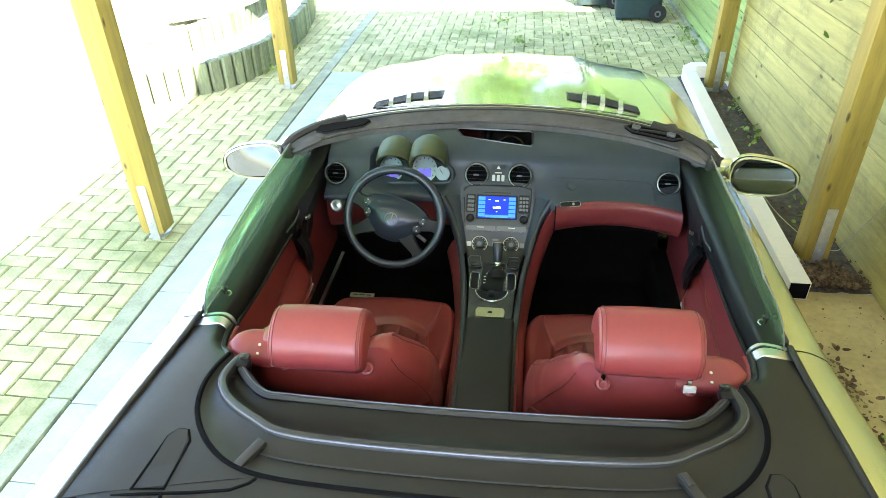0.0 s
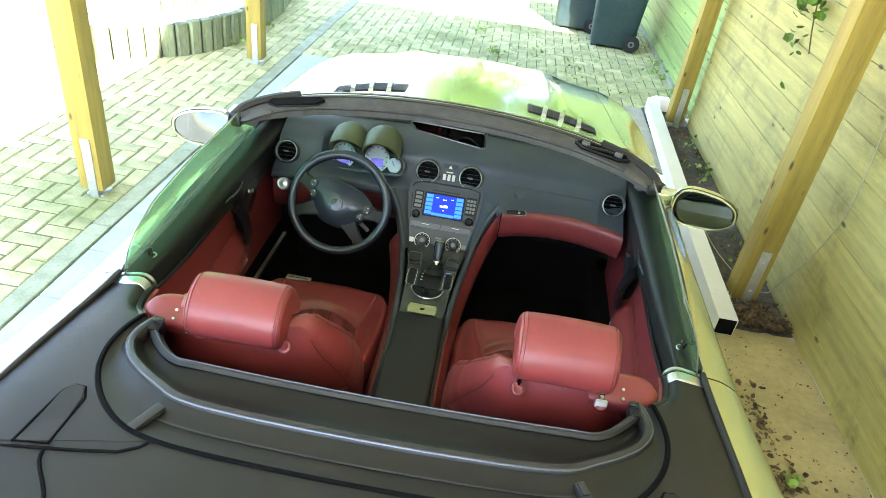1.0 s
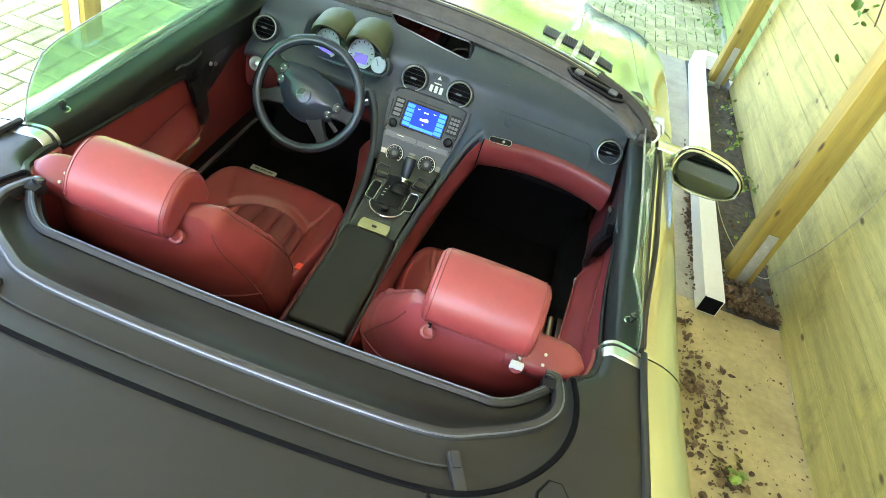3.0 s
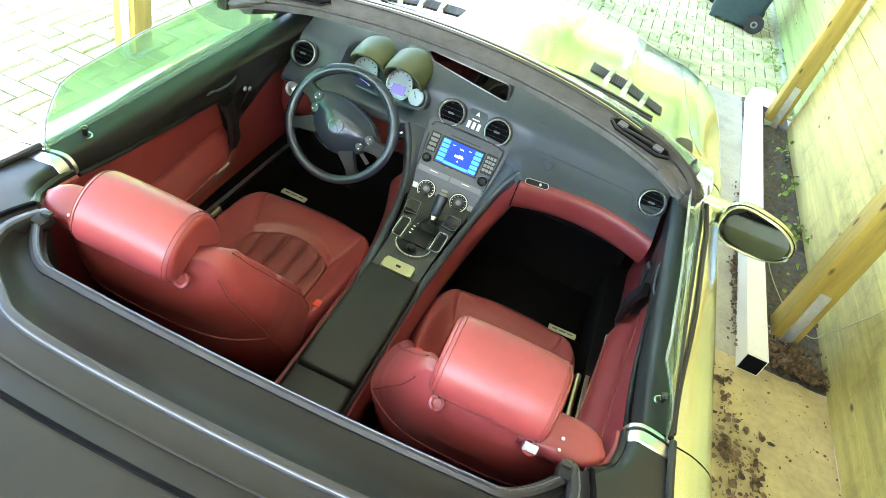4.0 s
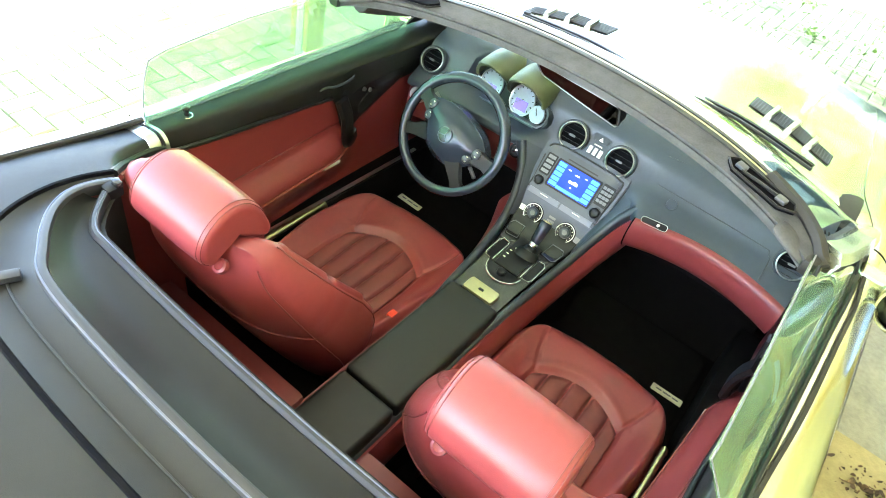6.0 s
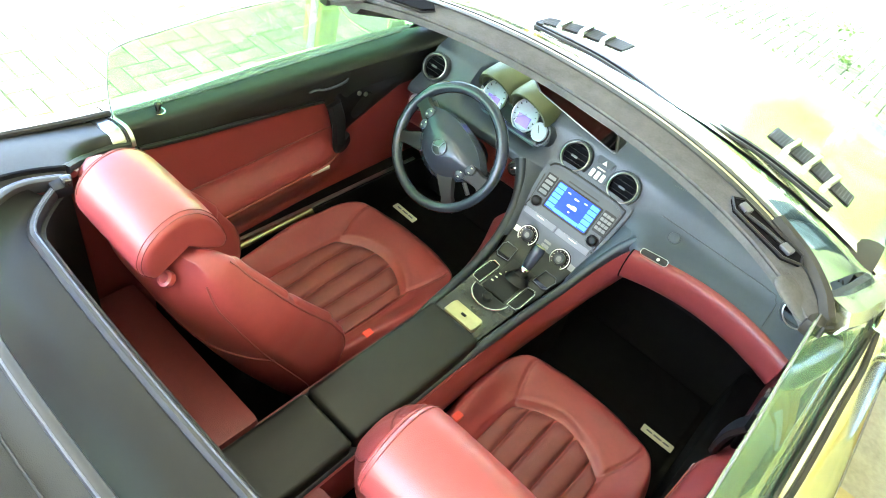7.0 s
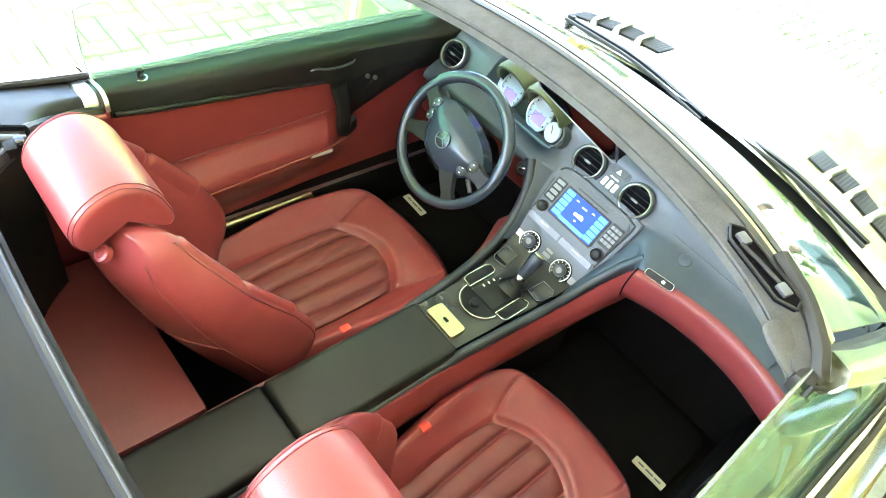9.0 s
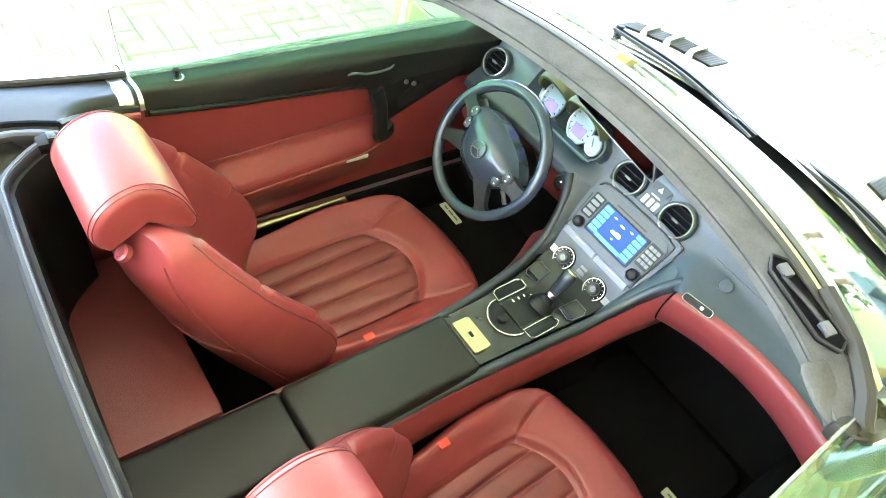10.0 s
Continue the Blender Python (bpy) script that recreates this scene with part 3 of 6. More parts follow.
# rear-view mirror
mm = axes((0.0, 0.598, 1.180), (1, -0.06, -0.02), (0, -0.55, 1))
MIR = [(-0.128, 0.016), (-0.122, 0.026), (-0.06, 0.028), (0.05, 0.031), (0.112, 0.034), (0.121, 0.026), (0.124, -0.034), (0.116, -0.044), (0.02, -0.033), (-0.112, -0.013)]
mirror = part("rear_view_mirror", plate(MIR, -0.001, mm, 0.004, -0.032), PLASTIC, car, "black rear-view mirror")
part("mirror_glass", plate([(x * 0.95, y * 0.90) for x, y in MIR], 0.001, mm, 0, -0.004), DARKENED_MIRROR, mirror)
part("mirror_frame", sweep([mm @ Vector((x, y, 0.0)) for x, y in MIR], circle(0.0024, 6), up=(0, -1, 0.3), closed=True), SILVER_TRIM, mirror)
part("mirror_stalk", tube(smooth_path([(0.004, 0.62, 1.19), (0.004, 0.68, 1.205), (0.004, 0.76, 1.195)], 5), 0.014, 8), PLASTIC, mirror)

# ---- deck behind the seats ----
def deck_z(x, y):
    base = lerp([(-1.0, 1.01), (-0.7, 1.005), (-0.55, 0.995), (-0.35, 0.972), (-0.1, 0.937)], y)
    return base + 0.012 * (1 - (x / 0.76) ** 2) - 0.010 * max(0, (abs(x) - 0.66) / 0.10) ** 2


def groove(a):
    """Edge of the roll bar well: a runs from -1 (left front) through 0 (rear middle) to 1."""
    k = abs(a)
    s = 1 if a >= 0 else -1
    pts = [(0.0, -0.668), (0.20, -0.664), (0.36, -0.652), (0.455, -0.625), (0.53, -0.568), (0.585, -0.490), (0.612, -0.410), (0.615, -0.335), (0.605, -0.275)]
    f = k * (len(pts) - 1)
    i = min(int(f), len(pts) - 2)
    p0, p1, p2, p3 = [Vector((*pts[max(0, min(len(pts) - 1, j))], 0)) if j >= 0 else Vector((-pts[1][0], pts[1][1], 0)) for j in (i - 1, i, i + 1, i + 2)]
    t = f - i
    q = 0.5 * ((2 * p1) + (p2 - p0) * t + (2 * p0 - 5 * p1 + 4 * p2 - p3) * t * t + (3 * p1 - p0 - 3 * p2 + p3) * t ** 3)
    return Vector((s * q.x, q.y, deck_z(q.x, q.y)))


# side decks run from the well's edge to the body edge; the rear deck closes behind it
for s in (-1, 1):
    def deck_inner(v, s=s):
        if v < 0.72:
            return groove(s * (0.27 + 0.73 * v / 0.72))
        k = (v - 0.72) / 0.28
        p = smooth_path([(0.605, -0.275, 0), (0.648, -0.225, 0), (0.668, -0.165, 0), (0.674, -0.108, 0)], 8)[int(round(k * 24))]
        return Vector((s * p.x, p.y, 0))

    def deck_side(u, v, s=s):
        g = deck_inner(v)
        y_out = -0.728 + 0.620 * v
        out = Vector((s * (glide(BELT_X, y_out) - 0.004), y_out, 0))
        p = Vector((g.x, g.y, 0)).lerp(out, u)
        drop = 0.022 * (1 - min(1, u / 0.25)) ** 2 * sstep(0.70, 0.85, v)
        return Vector((p.x, p.y, deck_z(p.x, p.y) + 0.002 - drop))
    deck = part("rear_deck", surf(deck_side, 18, 50, 0.012), BLACK_LEATHER, car, "black leather-grained deck beside the roll bar")
    part("deck_edge", tube([deck_side(0.0, 0.72 + 0.28 * i / 14) + Vector((0, 0, -0.006)) for i in range(15)], 0.011, 8), BLACK_LEATHER, deck)
    part("red_piping", tube([deck_side(0.0, 0.74 + 0.26 * i / 14) + Vector((-s * 0.012, 0, -0.016)) for i in range(15)], 0.008, 8), RED, deck, "red leather edge roll")
    # flush flap with its dark gap
    fl = [(s * 0.618, -0.700), (s * 0.612, -0.565), (s * 0.598, -0.543), (s * 0.577, -0.545), (s * 0.560, -0.575), (s * 0.556, -0.694)]
    cx, cy = sum(p[0] for p in fl) / 6, sum(p[1] for p in fl) / 6
    part("flap_gap", sweep([Vector((x, y, deck_z(x, y) + 0.001)) for x, y in fl], circle(0.0035, 6), closed=True), GAP, deck)
    part("deck_flap", plate([(cx + (x - cx) * 0.94, cy + (y - cy) * 0.96) for x, y in fl], deck_z(cx, cy) + 0.0045, Matrix(), 0.002, deck_z(cx, cy) - 0.004), BLACK_LEATHER, deck)
    # weather strip and body edge trim
    edge = [Vector((s * (glide(BELT_X, y) - 0.002), y, glide(BELT_Z, y) + 0.006)) for y in [-1.0 + 0.09 * k for k in range(11)]]
    part("weather_strip", tube(edge, 0.008, 8), RUBBER, deck)
    # bright strip on the shoulder at the door gap
    def band(y, w, h, s=s):
        pts = [Vector((s * x, y, deck_z(x, y) + dz)) for x, dz in ((0.672, -0.030), (0.676, -0.014), (0.686, -0.002), (0.700, 0.004), (0.730, 0.004), (0.764, 0.002))]
        return sweep(smooth_path(pts, 4), [(-w, 0), (w, 0), (w * 0.8, h), (-w * 0.8, h)])
    strip = part("shoulder_strip", band(-0.128, 0.017, 0.004), SATIN, car, "polished metal strip at the door gap")
    part("strip_lip", band(-0.098, 0.006, 0.005), SATIN, strip)
    part("strip_groove", band(-0.1075, 0.0035, 0.002), RUBBER, strip)
rear_deck = part("rear_deck", surf(lambda u, v: (lambda g: Vector((g.x, g.y + (-0.99 - g.y) * v, deck_z(g.x, g.y + (-0.99 - g.y) * v) + 0.002)))(groove((2 * u - 1) * 0.27)), 40, 8, 0.012), BLACK_LEATHER, car, "black leather-grained deck panel")
for s in (-1, 1):
    g = groove(s * 0.27)
    part("rear_deck", surf(lambda u, v, s=s, g=g: (lambda x, y: Vector((x, y, deck_z(x, y) + 0.001)))(g.x + s * (abs(glide(BELT_X, -0.85)) - 0.004 - abs(g.x)) * u, -0.99 + (0.99 - 0.728 + (0.728 + g.y) * (1 - u)) * v), 8, 8, 0.012), BLACK_LEATHER, car)
    sm = [(s * 0.752, -0.728), (s * 0.60, -0.710), (s * 0.50, -0.698), (s * 0.43, -0.686), (s * 0.400, -0.668), (s * 0.390, -0.655)]
    part("deck_seam", sweep([Vector((x, y, deck_z(x, y) + 0.0005)) for x, y in sm], circle(0.0040, 6)), GAP, rear_deck, "dark panel gap")
    sm = smooth_path([(s * 0.556, -0.706, 0), (s * 0.545, -0.735, 0), (s * 0.50, -0.79, 0), (s * 0.46, -0.86, 0)], 4)
    part("deck_seam", sweep([Vector((p.x, p.y, deck_z(p.x, p.y) + 0.0005)) for p in sm], circle(0.0040, 6)), GAP, rear_deck)
part("well_gap", sweep([groove(-1 + 2 * i / 80) + Vector((0, 0, 0.0005)) for i in range(81)], circle(0.0065, 6)), GAP, rear_deck, "dark gap round the roll bar well")


def bar_line(a, inset, dz=0.0):
    """Line parallel to the well's edge, inset towards its middle."""
    e = 0.02
    g = groove(a)
    if abs(a) > 0.98:
        t = groove(math.copysign(0.98, a)) - groove(math.copysign(0.94, a))
        t = t * math.copysign(1, a)
    else:
        t = groove(min(1, a + e)) - groove(max(-1, a - e))
    t.z = 0
    n = Vector((-t.y, t.x, 0)).normalized()
    return Vector((g.x + n.x * inset, g.y + n.y * inset, g.z + dz))


def inset(a):
    """How far the bar lies inside the well's edge."""
    return 0.036 + 0.070 * (1 - sstep(0.42, 0.86, abs(a)))


# trough between the gap and the bar
part("well_trough", surf(lambda u, v: bar_line(-1 + 2 * u, 0.002 + (inset(-1 + 2 * u) - 0.006) * v, 0.002 - 0.012 * math.sin(v * math.pi)), 80, 8, 0.008), BLACK_LEATHER, rear_deck, "black padded trough")
part("trough_seam", tube([bar_line(-0.36 + 0.72 * i / 60, 0.052, -0.0075) for i in range(61)], 0.0022, 6), BAR, rear_deck)
roll = part("roll_bar", sweep([bar_line(-1 + 2 * i / 90, inset(-1 + 2 * i / 90), 0.004) for i in range(91)], [(-0.010, -0.02), (0.010, -0.02), (0.011, -0.003), (0.007, 0.004), (0.002, 0.006), (-0.003, 0.006), (-0.008, 0.004), (-0.011, -0.003)]), BAR, car, "black U-shaped roll bar folded flat")
# the highlight along the bar, modelled as a thin pale tube
part("bar_highlight_strip", tube([bar_line(-0.97 + 1.94 * i / 90, inset(-0.97 + 1.94 * i / 90) - 0.007, 0.0075) for i in range(91)], 0.0021, 6), BAR_HIGHLIGHT, roll, "pale strip drawn as a highlight on the bar")


def lip(x):
    k = abs(x)
    y = -0.418 + 0.012 * (k / 0.45) ** 2 if k < 0.45 else -0.406 + 0.10 * ((k - 0.45) / 0.116) ** 1.6
    return Vector((x, y, 0.972 - 0.006 * sstep(0.4, 0.56, k)))


def shelf_fn(u, v):
    x = 0.568 * math.sin((2 * u - 1) * math.pi / 2)
    a = lip(x)
    # back edge of the shelf follows the bar
    lo_a, hi_a = 0.0, 1.0
    for _ in range(24):
        mid = (lo_a + hi_a) / 2
        if abs(bar_line(math.copysign(mid, x), inset(mid) + 0.011).x) < abs(x) and mid < 0.999:
            lo_a = mid
        else:
            hi_a = mid
    b = bar_line(math.copysign(lo_a, x) if x else 0.0, inset(lo_a) + 0.011)
    p = a.lerp(b, v)
    return p + Vector((0, 0, -0.022 * math.sin(v * math.pi)))


part("roll_bar_shelf", surf(shelf_fn, 48, 10, 0.01), SHELF, roll, "smooth black shelf panel")
lips = [lip(-0.566 + 1.132 * i / 60) for i in range(61)]
part("shelf_lip", sweep(lips, [(-0.009, -0.018), (0.009, -0.018), (0.010, 0.002), (0.004, 0.008), (-0.006, 0.008), (-0.010, 0.0)]), BAR, roll, "satin black front lip")
part("shelf_front", surf(lambda u, v: (lambda q: Vector((q.x, q.y + 0.006 + 0.02 * v, q.z - 0.012 - 0.42 * v)))(lip(-0.566 + 1.132 * u)), 40, 6, 0.012), SHELF, roll)
# thin pale tube for the highlight on the lip's top edge
part("lip_highlight_strip", tube([p + Vector((0, 0.003, 0.0085)) for p in lips], 0.0014, 5), BAR_HIGHLIGHT, roll)
for s in (-1, 1):
    hook = part("bar_end_hook", rbox((s * 0.562 - 0.020, -0.326, 0.952), (s * 0.562 + 0.022, -0.290, 0.978), 0.008), PLASTIC, roll, "black bar end cap")
    part("hook_latch", rbox((s * 0.553 - 0.010, -0.306, 0.974), (s * 0.553 + 0.012, -0.290, 0.988), 0.004), GUNMETAL, hook)
    m = axes((s * 0.424, -0.596, deck_z(0.43, -0.596)), (s * 0.42, -0.91, -0.03), (s * 0.91, 0.42, 0))
    clip = part("bar_clip", xf(rbox((-0.036, -0.011, -0.008), (0.040, 0.011, 0.006), 0.004), m), BAR, roll, "dark grey plastic clip")
    part("clip_step", xf(rbox((-0.034, -0.008, 0.004), (-0.004, 0.008, 0.010), 0.003), m), BAR, clip)


# ---- cabin floor, bulkheads and console ----
part("cabin_carpet", rbox((-0.70, -0.46, 0.205), (0.70, 1.28, 0.24), 0.004), CARPET, car, "black carpet")
part("toe_board", xf(rbox((-0.72, -0.01, -0.30), (0.72, 0.01, 0.30), 0.004), pose(0, 1.22, 0.44, -25)), CARPET, car)
for s in (-1, 1):
    m = axes((s * 0.595, 0.820 if s > 0 else 0.895, 0.262), (1, 0.02 * s, 0), (0, 1, 0.10))
    mat_ob = part("floor_mat", plate(rounded(0.25, 0.22, 0.05), 0.008, axes((s * 0.40, 0.86, 0.245), (1, 0, 0), (0, 1, 0.05)), 0.003), CARPET, car, "black carpet floor mat")
    part("mat_badge", plate(rounded(0.055, 0.014, 0.003, 2), 0.003, m, 0.001), PALE_MARK, mat_ob, "pale metal badge on the mat")
    for k, w in ((-0.030, 0.010), (0.0, 0.014), (0.030, 0.011)):
        part("badge_line", plate(rounded(w, 0.003, 0.001, 2), 0.0036, m @ pose(k, 0, 0)), GREY_KEY, mat_ob)
    # sill with a bright entry strip
    sill = part("door_sill", rbox((s * 0.735 - 0.060, -0.12, 0.20), (s * 0.735 + 0.060, 1.15, 0.420), 0.015), CARPET, car)
    part("entry_strip", rbox((s * 0.690 - 0.008, 0.05, 0.419), (s * 0.690 + 0.006, 1.0 if s < 0 else 0.50, 0.425), 0.002), SATIN, sill, "bright metal entry strip")
    part("belt_rail", tube([(s * 0.655, 0.02, 0.435), (s * 0.655, 0.46, 0.445), (s * 0.662, 0.475, 0.41)], 0.011, 10), BRASSY, sill, "bright lap belt rail")
# red storage boxes behind the seats, in the darker red for the dim space
for s in (-1, 1):
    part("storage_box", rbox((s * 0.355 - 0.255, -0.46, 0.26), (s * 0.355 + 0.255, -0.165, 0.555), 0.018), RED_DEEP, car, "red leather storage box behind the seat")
part("rear_bulkhead", rbox((-0.70, -0.50, 0.20), (0.70, -0.462, 0.93), 0.01), BLACK_LEATHER, car)
for s in (-1, 1):
    part("quarter_trim", surf(lambda u, v, s=s: Vector((s * (0.655 + 0.035 * v + 0.010 * math.sin(v * 3)), -0.46 + 0.365 * u, 0.26 + 0.66 * v)), 10, 10, 0.02), RED, car, "red leather quarter trim")

# near-black body below the red sides stands in for the shadow there
tunnel = part("centre_console", loft([[Vector((x * w, y, z)) for x, z in ((-1.25, 0.22), (-1.02, zt - 0.05), (-0.94, zt), (0.94, zt), (1.02, zt - 0.05), (1.25, 0.22))] for y, w, zt in ((-0.47, 0.088, 0.51), (0.0, 0.088, 0.51), (0.38, 0.090, 0.525), (0.50, 0.095, 0.545), (0.62, 0.105, 0.555), (0.74, 0.118, 0.565), (0.80, 0.128, 0.59), (0.86, 0.135, 0.66))]), CARPET, car, "dark centre console")
for s in (-1, 1):
    upper = smooth_path([(s * x, y, z) for x, y, z in ((0.096, -0.45, 0.535), (0.096, 0.0, 0.535), (0.097, 0.34, 0.538), (0.104, 0.50, 0.545), (0.118, 0.63, 0.560), (0.137, 0.74, 0.592), (0.158, 0.81, 0.640), (0.188, 0.855, 0.705), (0.226, 0.872, 0.772))[:9 if s > 0 else 7]], 6)
    lower = smooth_path([(s * x, y, z) for x, y, z in ((0.112, -0.45, 0.41), (0.112, 0.0, 0.41), (0.114, 0.34, 0.415), (0.122, 0.50, 0.425), (0.138, 0.63, 0.450), (0.159, 0.74, 0.490), (0.184, 0.82, 0.550), (0.212, 0.89, 0.605), (0.240, 0.925, 0.672))[:9 if s > 0 else 7]], 6)
    nside = len(upper) - 1
    # the driver's side takes the darker red, its dimness put into the colour
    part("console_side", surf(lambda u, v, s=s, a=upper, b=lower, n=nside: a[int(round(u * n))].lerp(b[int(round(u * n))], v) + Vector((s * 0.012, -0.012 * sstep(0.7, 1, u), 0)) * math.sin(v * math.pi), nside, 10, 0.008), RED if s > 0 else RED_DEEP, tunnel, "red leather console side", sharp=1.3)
    rail = smooth_path([(s * 0.085, -0.44, 0.534), (s * 0.085, 0.0, 0.534), (s * 0.085, 0.30, 0.538), (s * 0.091, 0.40, 0.558), (s * 0.099, 0.50, 0.567), (s * 0.112, 0.63, 0.582), (s * 0.130, 0.74, 0.612), (s * 0.150, 0.81, 0.668), (s * 0.178, 0.858, 0.735), (s * 0.212, 0.882, 0.793)], 6)
    part("console_rail", sweep(rail, [(-0.012, -0.034), (0.012, -0.034), (0.014, -0.004), (0.008, 0.006), (-0.005, 0.007), (-0.011, 0.000)] if s > 0 else [(-0.012, -0.034), (0.012, -0.034), (0.011, 0.000), (0.005, 0.007), (-0.008, 0.006), (-0.014, -0.004)]), DASH_DARK, tunnel, "dark leather console rail", sharp=1.3)
arm = part("armrest", rbox((-0.084, -0.052, 0.500), (0.088, 0.395, 0.585), 0.016, 3), BLACK_LEATHER, car, "black leather armrest lid")
part("rear_console_box", rbox((-0.084, -0.455, 0.500), (0.088, -0.058, 0.580), 0.014, 3), BLACK_LEATHER, car, "black leather rear console box")

# lower console plate: from the armrest up to the dials
CON = [(0.395, 0.566), (0.47, 0.566), (0.56, 0.568), (0.66, 0.574), (0.74, 0.590), (0.79, 0.618)]


def con(x, y, lift=0.0):
    return Vector((x, y, lerp(CON, y) + lift))


panel = part("console_panel", surf(lambda u, v: con((2 * u - 1) * lerp([(0.395, 0.078), (0.55, 0.084), (0.70, 0.098), (0.79, 0.115)], 0.395 + 0.40 * v), 0.395 + 0.40 * v, 0.002), 10, 16, 0.006), GUNMETAL, car, "dark metallic console panel")


def ring(pts, r, mat, name="trim_ring", label="", lift=0.006, closed=True, parent=None):
    return part(name, tube([con(x, y, lift) for x, y in pts], r, 6, closed), mat, parent or panel, label)


def arc(cx, cy, r, a0, a1, n=14):
    return [(cx + r * math.cos(radians(a0 + (a1 - a0) * i / n)), cy + r * math.sin(radians(a0 + (a1 - a0) * i / n))) for i in range(n + 1)]


ash = part("ashtray_lid", loft([[con(x, y, z) for x, z in ((-0.055 - k, 0.0), (-0.05 - k, 0.010), (0.05 + k, 0.010), (0.055 + k, 0.0))] for y, k in ((0.405, -0.004), (0.412, 0), (0.448, 0.0), (0.458, -0.004))]), BRASSY, panel, "polished metal ashtray lid")
part("lid_catch", rbox((-0.008, 0.426, 0.575), (0.008, 0.434, 0.579), 0.001), PLASTIC, ash)
# selector surround: half-round dial and two long keys
part("selector_plate", surf(lambda u, v: con((2 * u - 1) * 0.042, 0.565 + 0.15 * v, 0.007), 6, 8, 0.004), PLASTIC, panel, "black shift gate plate")
ring(arc(0.0, 0.56, 0.060, 180, 360), 0.0024, CHROME, "dial_ring", "bright metal ring", closed=False)
part("mode_dial_plate", plate(arc(0, 0, 0.056, 180, 360), 0.004, pose(0, 0.56, 0.5695), 0.001), PLASTIC, panel)
part("mode_dial", lathe([(0.014, 0), (0.014, 0.012), (0.011, 0.014), (0.001, 0.014)], pose(0, 0.535, 0.574), 18), PLASTIC, panel)
for s in (-1, 1):
    pts = [(s * 0.052, 0.565), (s * 0.078, 0.568), (s * 0.086, 0.580), (s * 0.086, 0.655), (s * 0.078, 0.668), (s * 0.056, 0.665), (s * 0.052, 0.655)]
    ring(pts, 0.0022, CHROME, "key_ring", "bright metal key surround")
    part("long_key", loft([[con(s * x, y, z) for x, z in ((0.055, 0.002), (0.057, 0.006), (0.081, 0.006), (0.083, 0.002))] for y in (0.57, 0.574, 0.655, 0.660)]), PLASTIC, panel)
    wellp = [(s * 0.048, 0.695), (s * 0.086, 0.690), (s * 0.096, 0.70), (s * 0.102, 0.735), (s * 0.094, 0.748), (s * 0.055, 0.748)]
    ring(wellp, 0.0016, SILVER_TRIM, "tray_rim", lift=0.008)
    part("small_tray", plate([(x, y) for x, y in wellp], 0.003, pose(0, 0, 0.583), 0, 0), GUNMETAL, panel)
for k, (x, y) in enumerate(((-0.030, 0.595), (-0.030, 0.615), (-0.030, 0.635), (-0.022, 0.655))):
    part("gate_mark", rbox((x - 0.004, y - 0.002, 0.5845), (x + 0.004, y + 0.002, 0.5862), 0), PALE_MARK, panel)
# lever
LEV = axes((0.014, 0.664, 0.574), (1, 0, 0), (0, 0.83, -0.56)) @ Matrix.Scale(1.16, 4)
part("lever_boot", lathe([(0.036, -0.006), (0.034, 0.004), (0.026, 0.016), (0.020, 0.018), (0.018, 0.026), (0.013, 0.030)], LEV, 16), PLASTIC, panel, "black pleated lever boot")
lever = part("gear_lever", lathe([(0.009, 0.0), (0.010, 0.034), (0.0135, 0.036), (0.0135, 0.041), (0.012, 0.043)], LEV, 14), CHROME, panel, "chrome gear lever with black grip")
part("lever_grip", lathe([(0.0125, 0.042), (0.0145, 0.050), (0.0175, 0.088), (0.0185, 0.100), (0.016, 0.106), (0.001, 0.107)], LEV, 18), WHEEL, lever)
part("grip_cap", lathe([(0.0135, 0.1065), (0.0125, 0.1095), (0.001, 0.110)], LEV, 16), BRASSY, lever)

# ---- dashboard ----
STACK_V, STACK_O = Vector((0, 0.566, 0.824)), Vector((0, 0.872, 0.722))
STACK = axes(STACK_O, (1, 0, 0), STACK_V)


def roll_y(x):
    """Plan of the red roll under the dashboard on the passenger side: hollow towards the seat."""
    return 0.903 - 0.050 * ((x - 0.47) / 0.24) ** 2


def dash_profile(x):
    """Section of the upper dashboard from the windscreen to the lower roll, as (y, z)."""
    k = abs(x) / 0.70
    f = 0.012 * k * k
    pts = [(1.27 - 0.12 * k * k, 0.935), (1.16 - 0.07 * k * k, 0.942 - f), (1.06, 0.930 - f), (1.005, 0.905 - f), (0.978, 0.870 - f), (0.948, 0.828 - f), (0.905, 0.800 - f), (0.885, 0.782 - f), (0.895, 0.755 - f), (1.00, 0.74 - f)]
    mid = 1 - sstep(0.135, 0.235, abs(x))
    # the middle falls back to the plane of the radio
    rec = sstep(-0.535, -0.495, x) * (1 - sstep(-0.25, -0.21, x))
    pts = [(y + 0.060 * rec * (0.80 < z < 0.915), z) for y, z in pts]
    sweep_in = sstep(0.16, 0.26, x) * (roll_y(x) - 0.900)
    pts = [(y + sweep_in * sstep(0.84, 0.79, z) if z < 0.84 and y < 0.95 else y, z) for y, z in pts]
    return pts[:4] + [(y + (max(y, 0.872 + (z - 0.722) * 0.687 + 0.012) - y) * mid, z) for y, z in pts[4:]]


def dash_fn(u, v):
    x = (2 * u - 1) * 0.705
    pr = smooth_path([(y, z, 0) for y, z in dash_profile(x)], 4)
    p = pr[min(int(round(v * (len(pr) - 1))), len(pr) - 1)]
    return Vector((x, p.x, p.y))


dash = part("dashboard", surf(dash_fn, 96, 36, 0.012), DASH, car, "charcoal leather-grained dashboard")
